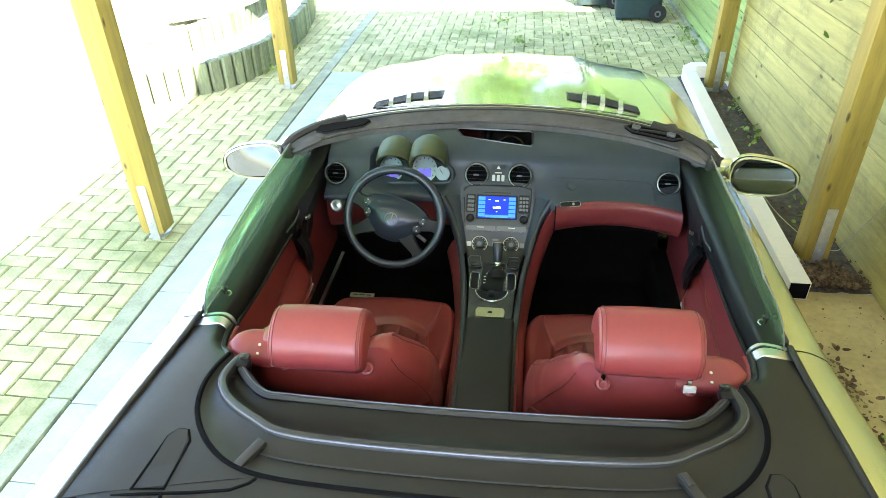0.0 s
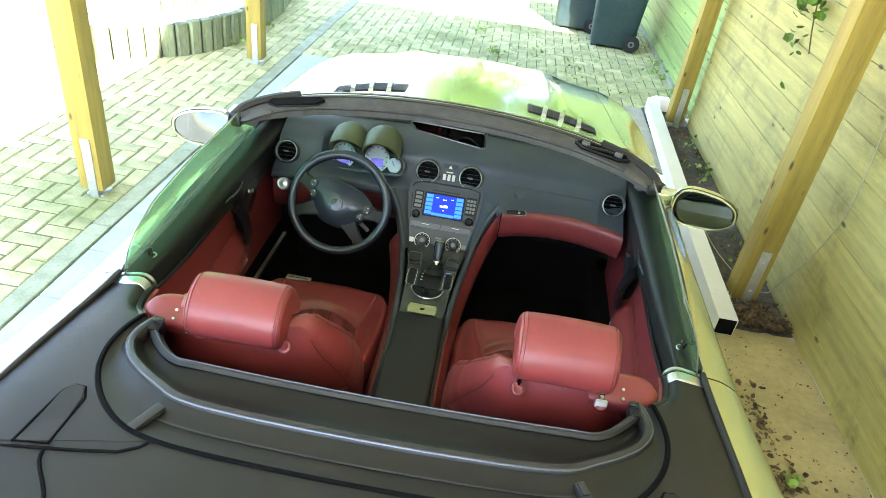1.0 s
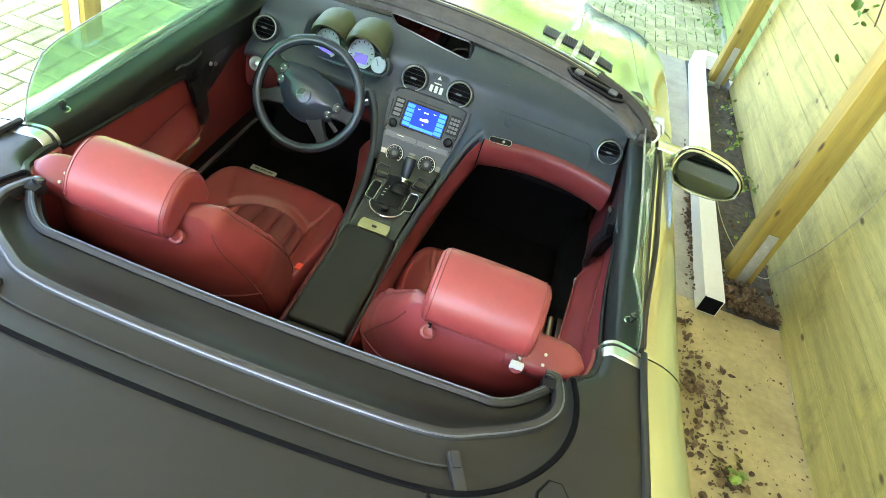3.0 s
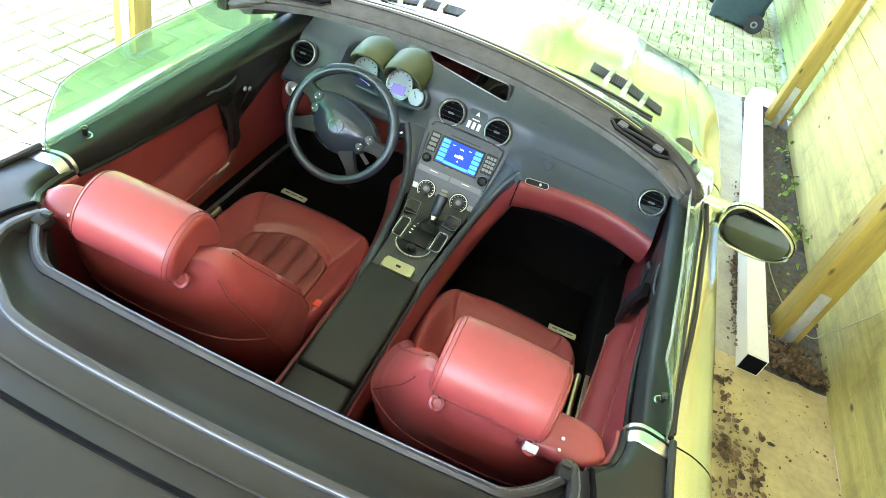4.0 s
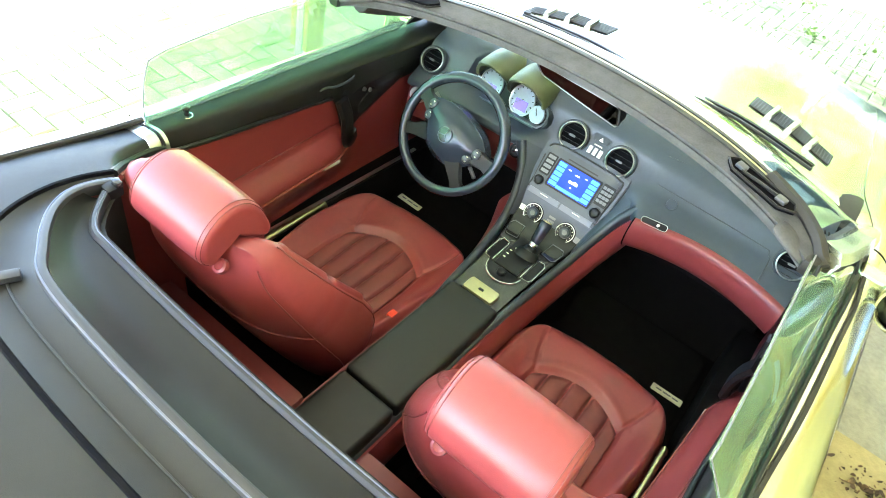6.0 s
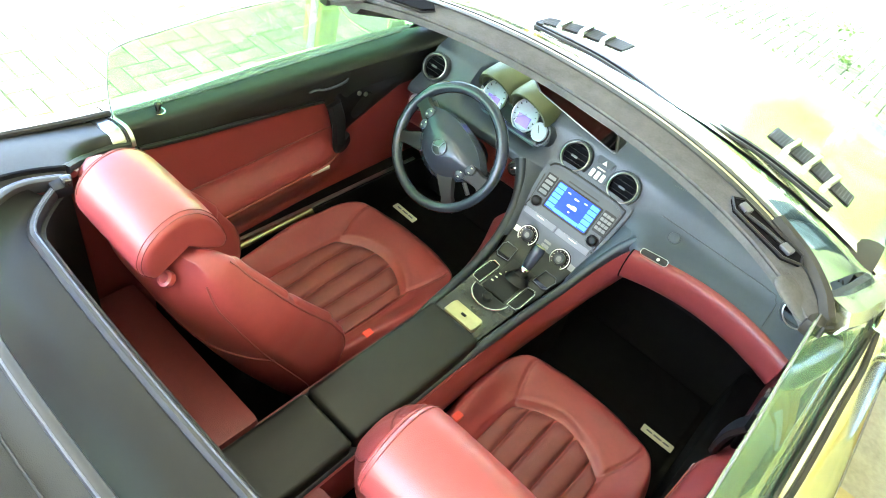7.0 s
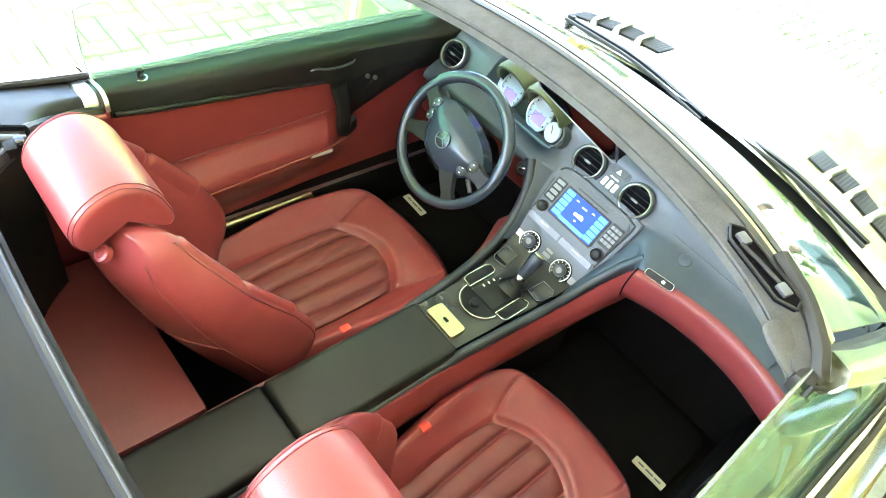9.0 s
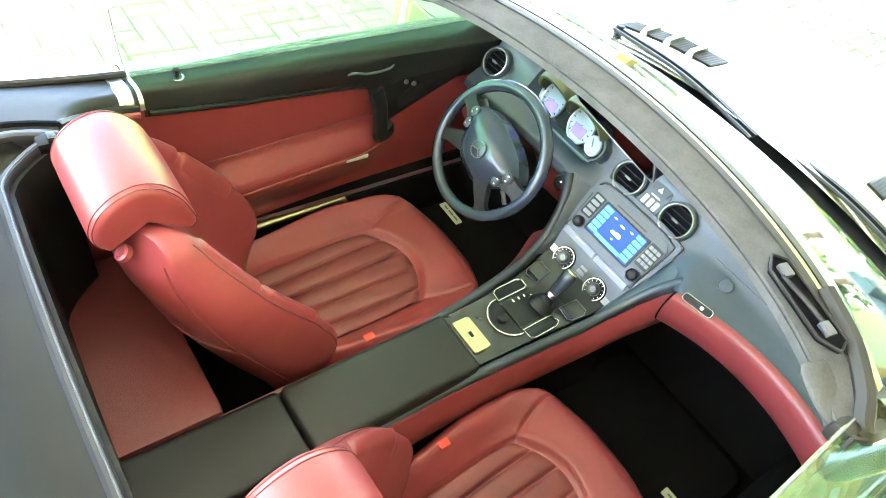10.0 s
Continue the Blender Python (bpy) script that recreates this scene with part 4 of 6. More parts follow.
part("dash_seam", tube([Vector((0.20 + 0.44 * i / 20, 1.02 + 0.03 * math.sin(i / 20 * math.pi), 0.918 - 0.012 * (i / 20) ** 2)) for i in range(21)], 0.0012, 5), DASH_DARK, dash)
# passenger airbag lid and its round sensor
def lid_edge(x, v):
    return dash_fn((x / 0.705 + 1) / 2, v) + Vector((0, -0.001, 0.0015))
lid = [lid_edge(0.225 + 0.345 * i / 16, 0.50) for i in range(17)] + [lid_edge(0.570 + 0.035 * math.sin(a * math.pi / 12), 0.50 + 0.08 * (1 - math.cos(a * math.pi / 12))) for a in range(1, 7)] + [lid_edge(0.607, 0.64), lid_edge(0.608, 0.70)]
part("airbag_lid_seam", tube(lid, 0.0018, 6), DASH_DARK, dash, "faint seam of the airbag lid")
part("sensor_dome", lathe([(0.017, -0.002), (0.016, 0.001), (0.001, 0.003)], axes((0.29, 0.935, 0.829), (1, 0, 0), (0, 0.6, 0.6)), 18), DASH, dash)
# lower red roll: passenger side, and driver side in the darker red
def roll_fn(x0, x1, y0, zc, h, droop):
    def fn(u, v):
        x = x0 + (x1 - x0) * u
        k = (abs(x) - 0.42) / 0.28
        t = v * math.pi
        z = zc + h * math.cos(t) - 0.020 * k * k - droop * (1 - sstep(0.0, 0.16, abs(x) - abs(x0)) if abs(x0) < abs(x1) else 1 - sstep(0.0, 0.16, abs(x) - abs(x1)))
        y = y0 - 0.038 * math.sin(t) + 0.03 * v + 0.035 * max(0, -k)
        return Vector((x, y, z))
    return fn
def glovebox(u, v):
    x = 0.229 + 0.476 * u
    t = v * math.pi
    return Vector((x, roll_y(x) - 0.034 * math.sin(t) ** 0.8 + 0.022 * v - 0.012, 0.733 + 0.058 * math.cos(t) - 0.012 * ((x - 0.42) / 0.28) ** 2))
part("knee_roll", surf(glovebox, 40, 18, 0.01), RED, dash, "red leather glovebox roll", sharp=1.3)
part("roll_seam", tube([glovebox(0.0, v / 18) + Vector((-0.001, 0, 0)) for v in range(19)], 0.0022, 6), GAP, dash)
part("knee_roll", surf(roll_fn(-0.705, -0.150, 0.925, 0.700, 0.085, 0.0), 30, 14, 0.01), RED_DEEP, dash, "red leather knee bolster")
m = axes((0.283, roll_y(0.283) - 0.014, 0.788), (1, 0.20, 0.01), (0, 0.62, 0.78))
lock = part("glovebox_handle", plate(rounded(0.040, 0.0100, 0.008), 0.008, m, 0.003), PLASTIC, dash, "dark glovebox handle with bright edge")
part("handle_edge", tube([m @ Vector((x, y, 0.0065)) for x, y in rounded(0.040, 0.0100, 0.008)], 0.0011, 5, True, up=(0, -0.8, 0.5)), SATIN, lock)
part("key_barrel", lathe([(0.005, 0.0), (0.005, 0.010), (0.001, 0.010)], m @ pose(0.012, 0, 0), 12), SATIN, lock)
part("underdash_cover", rbox((-0.70, 0.95, 0.62), (0.70, 1.25, 0.66), 0.01), CARPET, dash)

# round air vents
def air_vent(x, y, z, r, aim):
    m = axes((x, y, z), (1, 0, 0), aim)
    ringo = part("air_vent", lathe([(r - 0.0045, -0.02), (r - 0.0045, 0.004), (r - 0.0028, 0.006), (r - 0.0006, 0.005), (r - 0.0004, -0.03)], m, 40), SATIN, car, "round air vent with a bright ring")
    part("vent_collar", lathe([(r - 0.0002, -0.03), (r - 0.0002, 0.002), (r + 0.003, 0.003), (r + 0.006, 0.001), (r + 0.007, -0.03)], m, 40), DASH_DARK, ringo)
    part("vent_well", lathe([(r - 0.004, -0.010), (0.001, -0.014)], m, 24), GAP, ringo)
    for k in range(5):
        h = (k - 2) * r * 0.36
        w = math.sqrt(max(0, (r - 0.006) ** 2 - h * h))
        part("vent_slat", xf(rbox((-w, h - 0.001, -0.007), (w, h + 0.0010, 0.0005), 0.0006, 1), m), PLASTIC, ringo)
    part("vent_tab", xf(rbox((-0.013, -0.004, 0.0), (0.009, 0.003, 0.004), 0.002), m), GREY_KEY, ringo)
for x, y, z, r in ((-0.663, 0.948, 0.845, 0.044), (-0.087, 0.958, 0.853, 0.046), (0.086, 0.958, 0.853, 0.046), (0.660, 0.948, 0.845, 0.044)):
    air_vent(x, y, z, r, (0, 0.50, 0.86))
# defroster louvre near the pillar
for k in range(4):
    part("defrost_slat", tube([(0.66 + 0.012 * k, 1.06, 0.920), (0.645 + 0.012 * k, 1.10, 0.924)], 0.003, 5), PLASTIC, dash)

# centre stack plate that carries the radio
stack_out = [(-0.150, 0.105), (-0.135, 0.122), (-0.08, 0.130), (0.08, 0.130), (0.135, 0.122), (0.150, 0.105), (0.140, -0.02), (0.128, -0.135), (-0.128, -0.135), (-0.140, -0.02)]
stack_out = [(q.x, q.y) for q in smooth_path([(*q, 0) for q in stack_out + stack_out[:1]], 4)][:-1]
stack = part("radio_surround", plate(stack_out, 0.004, STACK, 0.003, -0.05), DASH, car, "charcoal centre stack")
part("stack_gap", sweep([STACK @ Vector((x * 0.90, y * 0.90 - 0.002, 0.005)) for x, y in stack_out if y > -0.075], circle(0.003, 6), up=(0, -0.82, 0.57), closed=False), RUBBER, stack)
for s in (-1, 1):
    rail_up = smooth_path([(s * 0.128, 0.74, 0.606), (s * 0.148, 0.81, 0.664), (s * 0.176, 0.860, 0.732), (s * 0.200, 0.888, 0.768), (s * 0.212, 0.900, 0.784)], 6)
    def flank(u, v, s=s, rail_up=rail_up):
        a = STACK @ Vector((s * (0.112 + 0.034 * v), -0.150 + 0.222 * v, -0.005 - 0.012 * v * v))
        b = rail_up[int(round(v * (len(rail_up) - 1)))]
        return a.lerp(b, u) + Vector((0, -0.004, 0.003)) * math.sin(u * math.pi)
    part("stack_flank", surf(flank, 8, len(rail_up) - 1, 0.006), DASH, stack, "charcoal flank of the centre stack", sharp=1.3)
radio = part("radio_unit", plate([(x * 0.88, y * 0.88 - 0.002) for x, y in [(0.138, -0.075), (0.143, 0.0), (0.1485, 0.080)] + arc(0.120, 0.090, 0.030, 0, 90, 5) + arc(-0.120, 0.090, 0.030, 90, 180, 5) + [(-0.1485, 0.080), (-0.143, 0.0), (-0.138, -0.075)]], 0.010, STACK, 0.003), RADIO, car, "dark radio unit with a lit blue screen")
bez = part("screen_bezel", plate(rounded(0.082, 0.049, 0.006, 3), 0.004, STACK @ pose(0.0, 0.028, 0.010), 0.001), PLASTIC, radio)
part("screen", plate(rounded(0.075, 0.043, 0.003, 2), 0.0015, STACK @ pose(0, 0.028, 0.0135)), SCREEN, bez, "lit blue screen")
for s in (-1, 1):
    for k in range(5):
        part("screen_key", plate(rounded(0.0135, 0.0065, 0.001, 1), 0.0022, STACK @ pose(s * 0.060, 0.062 - 0.0165 * k, 0.0135)), SCREEN_LIGHT, bez)
part("screen_band", plate(rounded(0.045, 0.005, 0.001, 1), 0.0022, STACK @ pose(0, -0.008, 0.0135)), SCREEN_LIGHT, bez)
for x, y, w, h in ((0.0, 0.026, 0.016, 0.004), (0.006, 0.030, 0.007, 0.003), (0.0, 0.053, 0.008, 0.002), (0.0, 0.010, 0.003, 0.002), (-0.03, 0.058, 0.005, 0.0015), (0.03, 0.058, 0.005, 0.0015)):
    part("screen_mark", plate(rounded(w, h, 0.001, 1), 0.0026, STACK @ pose(x, y, 0.0135)), SCREEN_TEXT, bez)
part("cd_slot", plate(rounded(0.055, 0.0022, 0.002, 2), 0.001, STACK @ pose(0, 0.086, 0.010)), RUBBER, radio)
part("key_field", plate(rounded(0.0185, 0.036, 0.004, 3), 0.0015, STACK @ pose(-0.104, 0.041, 0.010)), PLASTIC, radio)
part("key_field", plate(rounded(0.0205, 0.036, 0.004, 3), 0.0015, STACK @ pose(0.1065, 0.043, 0.010)), PLASTIC, radio)
for k in range(4):
    part("radio_key", plate(rounded(0.013, 0.0055, 0.002, 2), 0.005, STACK @ pose(-0.104, 0.066 - 0.0165 * k, 0.010), 0.001), GREY_KEY, radio)
for i in range(3):
    for j in range(4):
        part("radio_key", plate(rounded(0.0052, 0.005, 0.0015, 2), 0.005, STACK @ pose(0.094 + 0.0125 * i, 0.066 - 0.0150 * j, 0.010), 0.001), GREY_KEY, radio)
for x in (-0.104, 0.108):
    part("radio_knob", lathe([(0.0165, 0), (0.0165, 0.008), (0.012, 0.012), (0.008, 0.010), (0.001, 0.010)], STACK @ pose(x, -0.018, 0.010), 20), PLASTIC, radio)
for x in (-0.061, 0.061):
    part("radio_flap", plate(rounded(0.0585, 0.0095, 0.002, 2), 0.004, STACK @ pose(x, -0.056, 0.010), 0.001), SILVER_TRIM, radio, "silver-grey flap under the screen")
    part("flap_mark", plate(rounded(0.014, 0.0012, 0.0005, 1), 0.0046, STACK @ pose(x, -0.053, 0.010)), PALE_MARK, radio)
part("nav_ring", tube([STACK @ Vector((0.108 + 0.0185 * math.cos(i * math.pi / 12), -0.018 + 0.0185 * math.sin(i * math.pi / 12), 0.0125)) for i in range(24)], 0.0013, 5, True, up=(0, -0.82, 0.57)), SILVER_TRIM, radio)
# switches between the vents
sw = STACK @ pose(0, 0.165, -0.008)
swp = part("switch_panel", plate(rounded(0.034, 0.040, 0.012), 0.0015, sw, 0.001, -0.02), DASH, car, "dark switch panel with hazard key")
part("hazard_key", plate([(-0.026, 0.0), (-0.030, 0.022), (0.030, 0.022), (0.026, 0.0)], 0.005, sw @ pose(0, 0.014, 0), 0.002), DASH_DARK, swp)
part("hazard_mark", plate([(-0.008, -0.006), (0.008, -0.006), (0.0, 0.008)], 0.0060, sw @ pose(0, 0.024, 0)), WHITE_KEY, swp)
part("small_mark", plate(rounded(0.014, 0.002, 0.001, 1), 0.006, sw @ pose(0, 0.003, 0)), PALE_MARK, swp)
for k in (-1, 0, 1):
    part("white_switch", plate(rounded(0.0060, 0.0125, 0.002, 2), 0.006, sw @ pose(0.0185 * k, -0.018, 0), 0.002), WHITE_KEY, swp)
# climate dials
low = axes((0, 0.805, 0.622), (1, 0, 0), (0, 0.62, 0.78))
clim = part("climate_panel", plate([(-0.118, 0.030), (-0.05, 0.040), (0.05, 0.040), (0.118, 0.030), (0.112, -0.032), (0.07, -0.040), (-0.07, -0.040), (-0.112, -0.032)], 0.004, low, 0.002, -0.04), GUNMETAL, car, "dark metal climate panel with two dials")
for s in (-1, 1):
    dm = low @ pose(s * 0.062, 0.0, 0.004)
    dial = part("climate_dial", lathe([(0.0345, -0.004), (0.0340, 0.007), (0.0320, 0.010), (0.0295, 0.008), (0.001, 0.008)], dm, 32), GUNMETAL, clim, "round dark climate dial with a satin rim")
    part("dial_rim", tube([dm @ Vector((0.0305 * math.cos(i * math.pi / 16), 0.0305 * math.sin(i * math.pi / 16), 0.0095)) for i in range(32)], 0.0017, 6, True, up=(0, -0.78, 0.62)), SATIN, dial)
    for k in range(11):
        part("dial_mark", xf(rbox((0.0225, -0.0007, 0.008), (0.0265, 0.0007, 0.0088), 0), dm @ pose(0, 0, 0, 0, 0, 225 - 27 * k)), PALE_MARK, dial)
    knob = part("dial_knob", lathe([(0.0190, 0.008), (0.0180, 0.016), (0.0150, 0.0185), (0.0110, 0.0165), (0.001, 0.0165)], dm, 24), RADIO, dial)
    part("knob_cap", lathe([(0.0085, 0.0165), (0.0080, 0.0182), (0.001, 0.0186)], dm, 16), GREY_KEY, knob)
    part("climate_key", plate(rounded(0.010, 0.012, 0.003, 2), 0.008, low @ pose(s * 0.105, -0.002, 0), 0.002), WHITE_KEY if s < 0 else GREY_KEY, clim)
for k in (-1, 0, 1):
    part("climate_key", plate(rounded(0.013, 0.006, 0.002, 2), 0.007, low @ pose(0.0, 0.020 - 0.015 * (k + 1), 0), 0.001), GREY_KEY, clim)
part("bright_trim", tube([low @ Vector((x, 0.040 + 0.012 * (1 - (x / 0.118) ** 2), 0.006)) for x in [(-0.118 + 0.236 * i / 20) for i in range(21)]], 0.0022, 6), SILVER_TRIM, clim)

# instrument cluster: two hooded tubes and pale dials
cl = axes((-0.366, 0.992, 0.850), (0.145, -0.031, 0.022), (0, 0.36, 0.93))
CLUSTER = [(-0.180, -0.046), (-0.165, -0.052), (0.165, -0.052), (0.186, -0.046), (0.193, -0.028), (0.188, -0.004), (0.172, 0.013), (0.150, 0.018), (0.120, 0.030), (0.075, 0.046), (0.0, 0.030), (-0.075, 0.046), (-0.120, 0.030), (-0.150, 0.018), (-0.172, 0.013), (-0.188, -0.004), (-0.193, -0.028)]
cluster = part("instrument_panel", plate(CLUSTER, 0.004, cl, 0.003, -0.03), DASH, car, "instrument panel with pale round dials")
part("panel_face", plate([(x * 0.965, y * 0.93 - 0.001) for x, y in CLUSTER], 0.0055, cl, 0.001, 0.003), PLASTIC, cluster)
part("cluster_shelf", loft([[cl @ Vector((x, y, z)) for y, z in ((-0.046, 0.0), (-0.042, 0.004), (-0.049, 0.034), (-0.058, 0.036))] for x in (-0.170, -0.16, 0.0, 0.16, 0.170)]), DASH, cluster)
lip_pts = [(-0.182, -0.044, 0.028), (-0.160, -0.050, 0.037), (0.155, -0.050, 0.037), (0.182, -0.046, 0.028), (0.194, -0.028, 0.018), (0.192, -0.002, 0.012), (0.174, 0.015, 0.008)]
part("cluster_bezel", tube([cl @ p for p in smooth_path(lip_pts, 4)], 0.0030, 6), SILVER_TRIM, cluster, "silver-grey rim of the instrument panel")
for x, r in ((-0.074, 0.051), (0.074, 0.052)):
    def hood(u, v, x=x):
        a = radians(-8 + 196 * u)
        rr = lerp([(0, 0.071), (0.05, 0.077), (0.55, 0.076), (1.0, 0.056)], v)
        c = cl @ Vector((x, 0, 0)) + Vector((0.014 * (1 - v), -0.080 + 0.26 * v, 0.034 + 0.018 * math.sin(v * math.pi) - 0.014 * v))
        back = 0.044 * (1 - v) * (1 - math.sin(a))
        return c + Vector((rr * math.cos(a), back, rr * math.sin(a)))
    part("dial_hood", surf(hood, 28, 14, 0.010), HOOD, cluster, "tube-shaped dial hood", sharp=1.2)
    fm = cl @ pose(x, 0.004, 0.006)
    face = part("dial", lathe([(r, 0.0), (r, 0.006), (r - 0.004, 0.008), (r - 0.006, 0.004), (0.001, 0.004)], fm, 32), DIAL_FACE, cluster, "pale round dial")
    part("dial_rim", tube([fm @ Vector((r * math.cos(i * math.pi / 16), r * math.sin(i * math.pi / 16), 0.007)) for i in range(32)], 0.002, 5, True, up=(0, -1, 0.3)), SATIN, face)
    for k in range(11):
        a = 220 - 26 * k
        part("dial_tick", xf(rbox((r * 0.76, -0.0015, 0.0045), (r * 0.88, 0.0015, 0.0055), 0), fm @ pose(0, 0, 0, 0, 0, a)), PLASTIC, face)
    part("needle", xf(rbox((-0.006, -0.0012, 0.007), (r * 0.70, 0.0009, 0.009), 0), fm @ pose(0, 0, 0, 0, 0, 215)), GREY_KEY, face)
    part("dial_window", xf(rbox((-0.027, -0.034, 0.004), (0.027, 0.000, 0.0052), 0.001, 1), fm), DIAL_LCD, face)
for s in (-1, 1):
    sd = part("side_dial", lathe([(0.030, 0.0), (0.029, 0.006), (0.001, 0.005)], cl @ pose(s * 0.150, -0.016, 0.008), 24), DIAL_FACE, cluster)
    part("needle", xf(rbox((-0.004, -0.001, 0.006), (0.020, 0.001, 0.008), 0), cl @ pose(s * 0.150, -0.016, 0.008, 0, 0, 120)), GREY_KEY, sd)

# ---- steering wheel ----
WH = axes((-0.386, 0.722, 0.779), (1, 0, 0), (0, 0.46, 0.89)) @ pose(0, 0, 0, 0, 0, -18)
R = 0.182
wheel = part("steering_wheel", tube([WH @ Vector((R * math.cos(i * math.pi / 28), R * math.sin(i * math.pi / 28), -0.004)) for i in range(56)], 0.0172, 14, True, up=(0, -0.89, 0.46)), WHEEL, car, "dark leather steering wheel")
part("rim_insert", tube([WH @ Vector((R * math.cos(radians(a)), R * math.sin(radians(a)), 0.0)) for a in range(20, 161, 5)], 0.0180, 12, False, up=(0, -0.89, 0.46)), WHEEL, wheel)
hub_key = [(-0.134, 0.016), (-0.124, 0.044), (-0.074, 0.070), (0.0, 0.078), (0.074, 0.070), (0.124, 0.044), (0.134, 0.016), (0.116, -0.018), (0.084, -0.060), (0.034, -0.088), (-0.034, -0.088), (-0.084, -0.060), (-0.116, -0.018)]
hub_out = [(p.x, p.y) for p in smooth_path([(*q, 0) for q in hub_key + hub_key[:1]], 3)][:-1]
def hub_fn(u, v):
    a = 2 * math.pi * u
    k = 1 - v
    n = len(hub_out)
    f = u * n
    i = int(f) % n
    p, q = Vector((*hub_out[i], 0)), Vector((*hub_out[(i + 1) % n], 0))
    b = p.lerp(q, f - int(f))
    return WH @ Vector((b.x * k, b.y * k, 0.002 + 0.040 * (1 - k ** 3.2) - 0.03 * max(0.0, b.y * k - 0.030)))
hub = merge(surf(hub_fn, 48, 8), plate(hub_out, 0.002, WH, 0, -0.05))
part("airbag_cover", hub, WHEEL, wheel, "dark airbag cover")
for a, w in ((8, 0.024), (172, 0.024), (217, 0.021), (323, 0.021)):
    ca, sa = math.cos(radians(a)), math.sin(radians(a))
    sp = [WH @ Vector((r * ca, r * sa, h)) for r, h in ((0.06, 0.010), (0.11, 0.010), (0.15, 0.004), (0.180, -0.002))]
    part("spoke", loft([[p + WH.to_3x3() @ Vector((-sa * x * f, ca * x * f, z)) for x, z in ((-w, -0.008), (w, -0.008), (w * 0.8, 0.007), (-w * 0.8, 0.007))] for p, f in zip(sp, (1.8, 1.3, 0.95, 1.35))]), BLACK_LEATHER, wheel)
for s in (-1, 1):
    for k in (0, 1):
        km = WH @ pose(s * (0.112 - 0.014 * k), 0.026 - 0.034 * k, 0.0205, 0, s * 16, s * 14) @ Matrix.Diagonal((0.92, 1.08, 1, 1))
        key = part("wheel_key", lathe([(0.0165, -0.014), (0.0160, 0.003), (0.0130, 0.0055), (0.001, 0.0062)], km, 20), RADIO, wheel, "oval grey key pad on the wheel")
        for y in (-0.0075, 0.0075):
            part("key_mark", xf(rbox((-0.0034, y - 0.0018, 0.0050), (0.0034, y + 0.0018, 0.0068), 0.0006, 1), km), PALE_MARK, key)
part("emblem_ring", tube([WH @ Vector((0.024 * math.cos(i * math.pi / 14), -0.004 + 0.024 * math.sin(i * math.pi / 14), 0.046)) for i in range(28)], 0.0018, 6, True, up=(0, -0.89, 0.46)), SILVER_TRIM, wheel, "round bright emblem ring")
for a in (90, 210, 330):
    part("emblem_bar", xf(rbox((0.0, -0.0018, 0.0462), (0.0230, 0.0018, 0.0478), 0.0006, 1), WH @ pose(0, -0.004, 0, 0, 0, a)), SILVER_TRIM, wheel)
part("emblem_disc", lathe([(0.0225, 0.040), (0.0225, 0.0458), (0.012, 0.0466), (0.001, 0.0468)], WH @ pose(0, -0.004, 0), 24), GUNMETAL, wheel)
part("steering_column", tube([WH @ Vector((0, 0, -0.03)), WH @ Vector((0, 0, -0.26))], 0.045, 14), PLASTIC, wheel)
part("indicator_stalk", tube([WH @ Vector((-0.04, -0.01, -0.06)), WH @ Vector((-0.15, 0.03, -0.055)), WH @ Vector((-0.165, 0.035, -0.05))], 0.008, 8), GREY_KEY, wheel)
part("cruise_stalk", tube([WH @ Vector((0.04, -0.02, -0.06)), WH @ Vector((0.14, -0.05, -0.05))], 0.007, 8), GREY_KEY, wheel)
part("ignition_lock", lathe([(0.024, -0.02), (0.024, 0.004), (0.018, 0.008), (0.016, 0.004), (0.001, 0.004)], axes((-0.222, 0.876, 0.748), (1, 0, 0), (0, 0.4, 0.9)), 20), PLASTIC, car, "round black ignition lock with a bright key slot")
part("key_slot", xf(rbox((-0.011, -0.004, 0.003), (0.011, 0.004, 0.010), 0.002), axes((-0.222, 0.876, 0.748), (1, 0, 0), (0, 0.4, 0.9)) @ pose(0, 0, 0, 0, 0, 35)), CHROME, car)
part("light_switch", lathe([(0.028, -0.02), (0.028, 0.004), (0.023, 0.010), (0.012, 0.008), (0.001, 0.014)], axes((-0.652, 0.878, 0.735), (1, 0, 0), (0, 0.4, 0.9)), 22), SATIN, car, "round light switch with a satin rim")


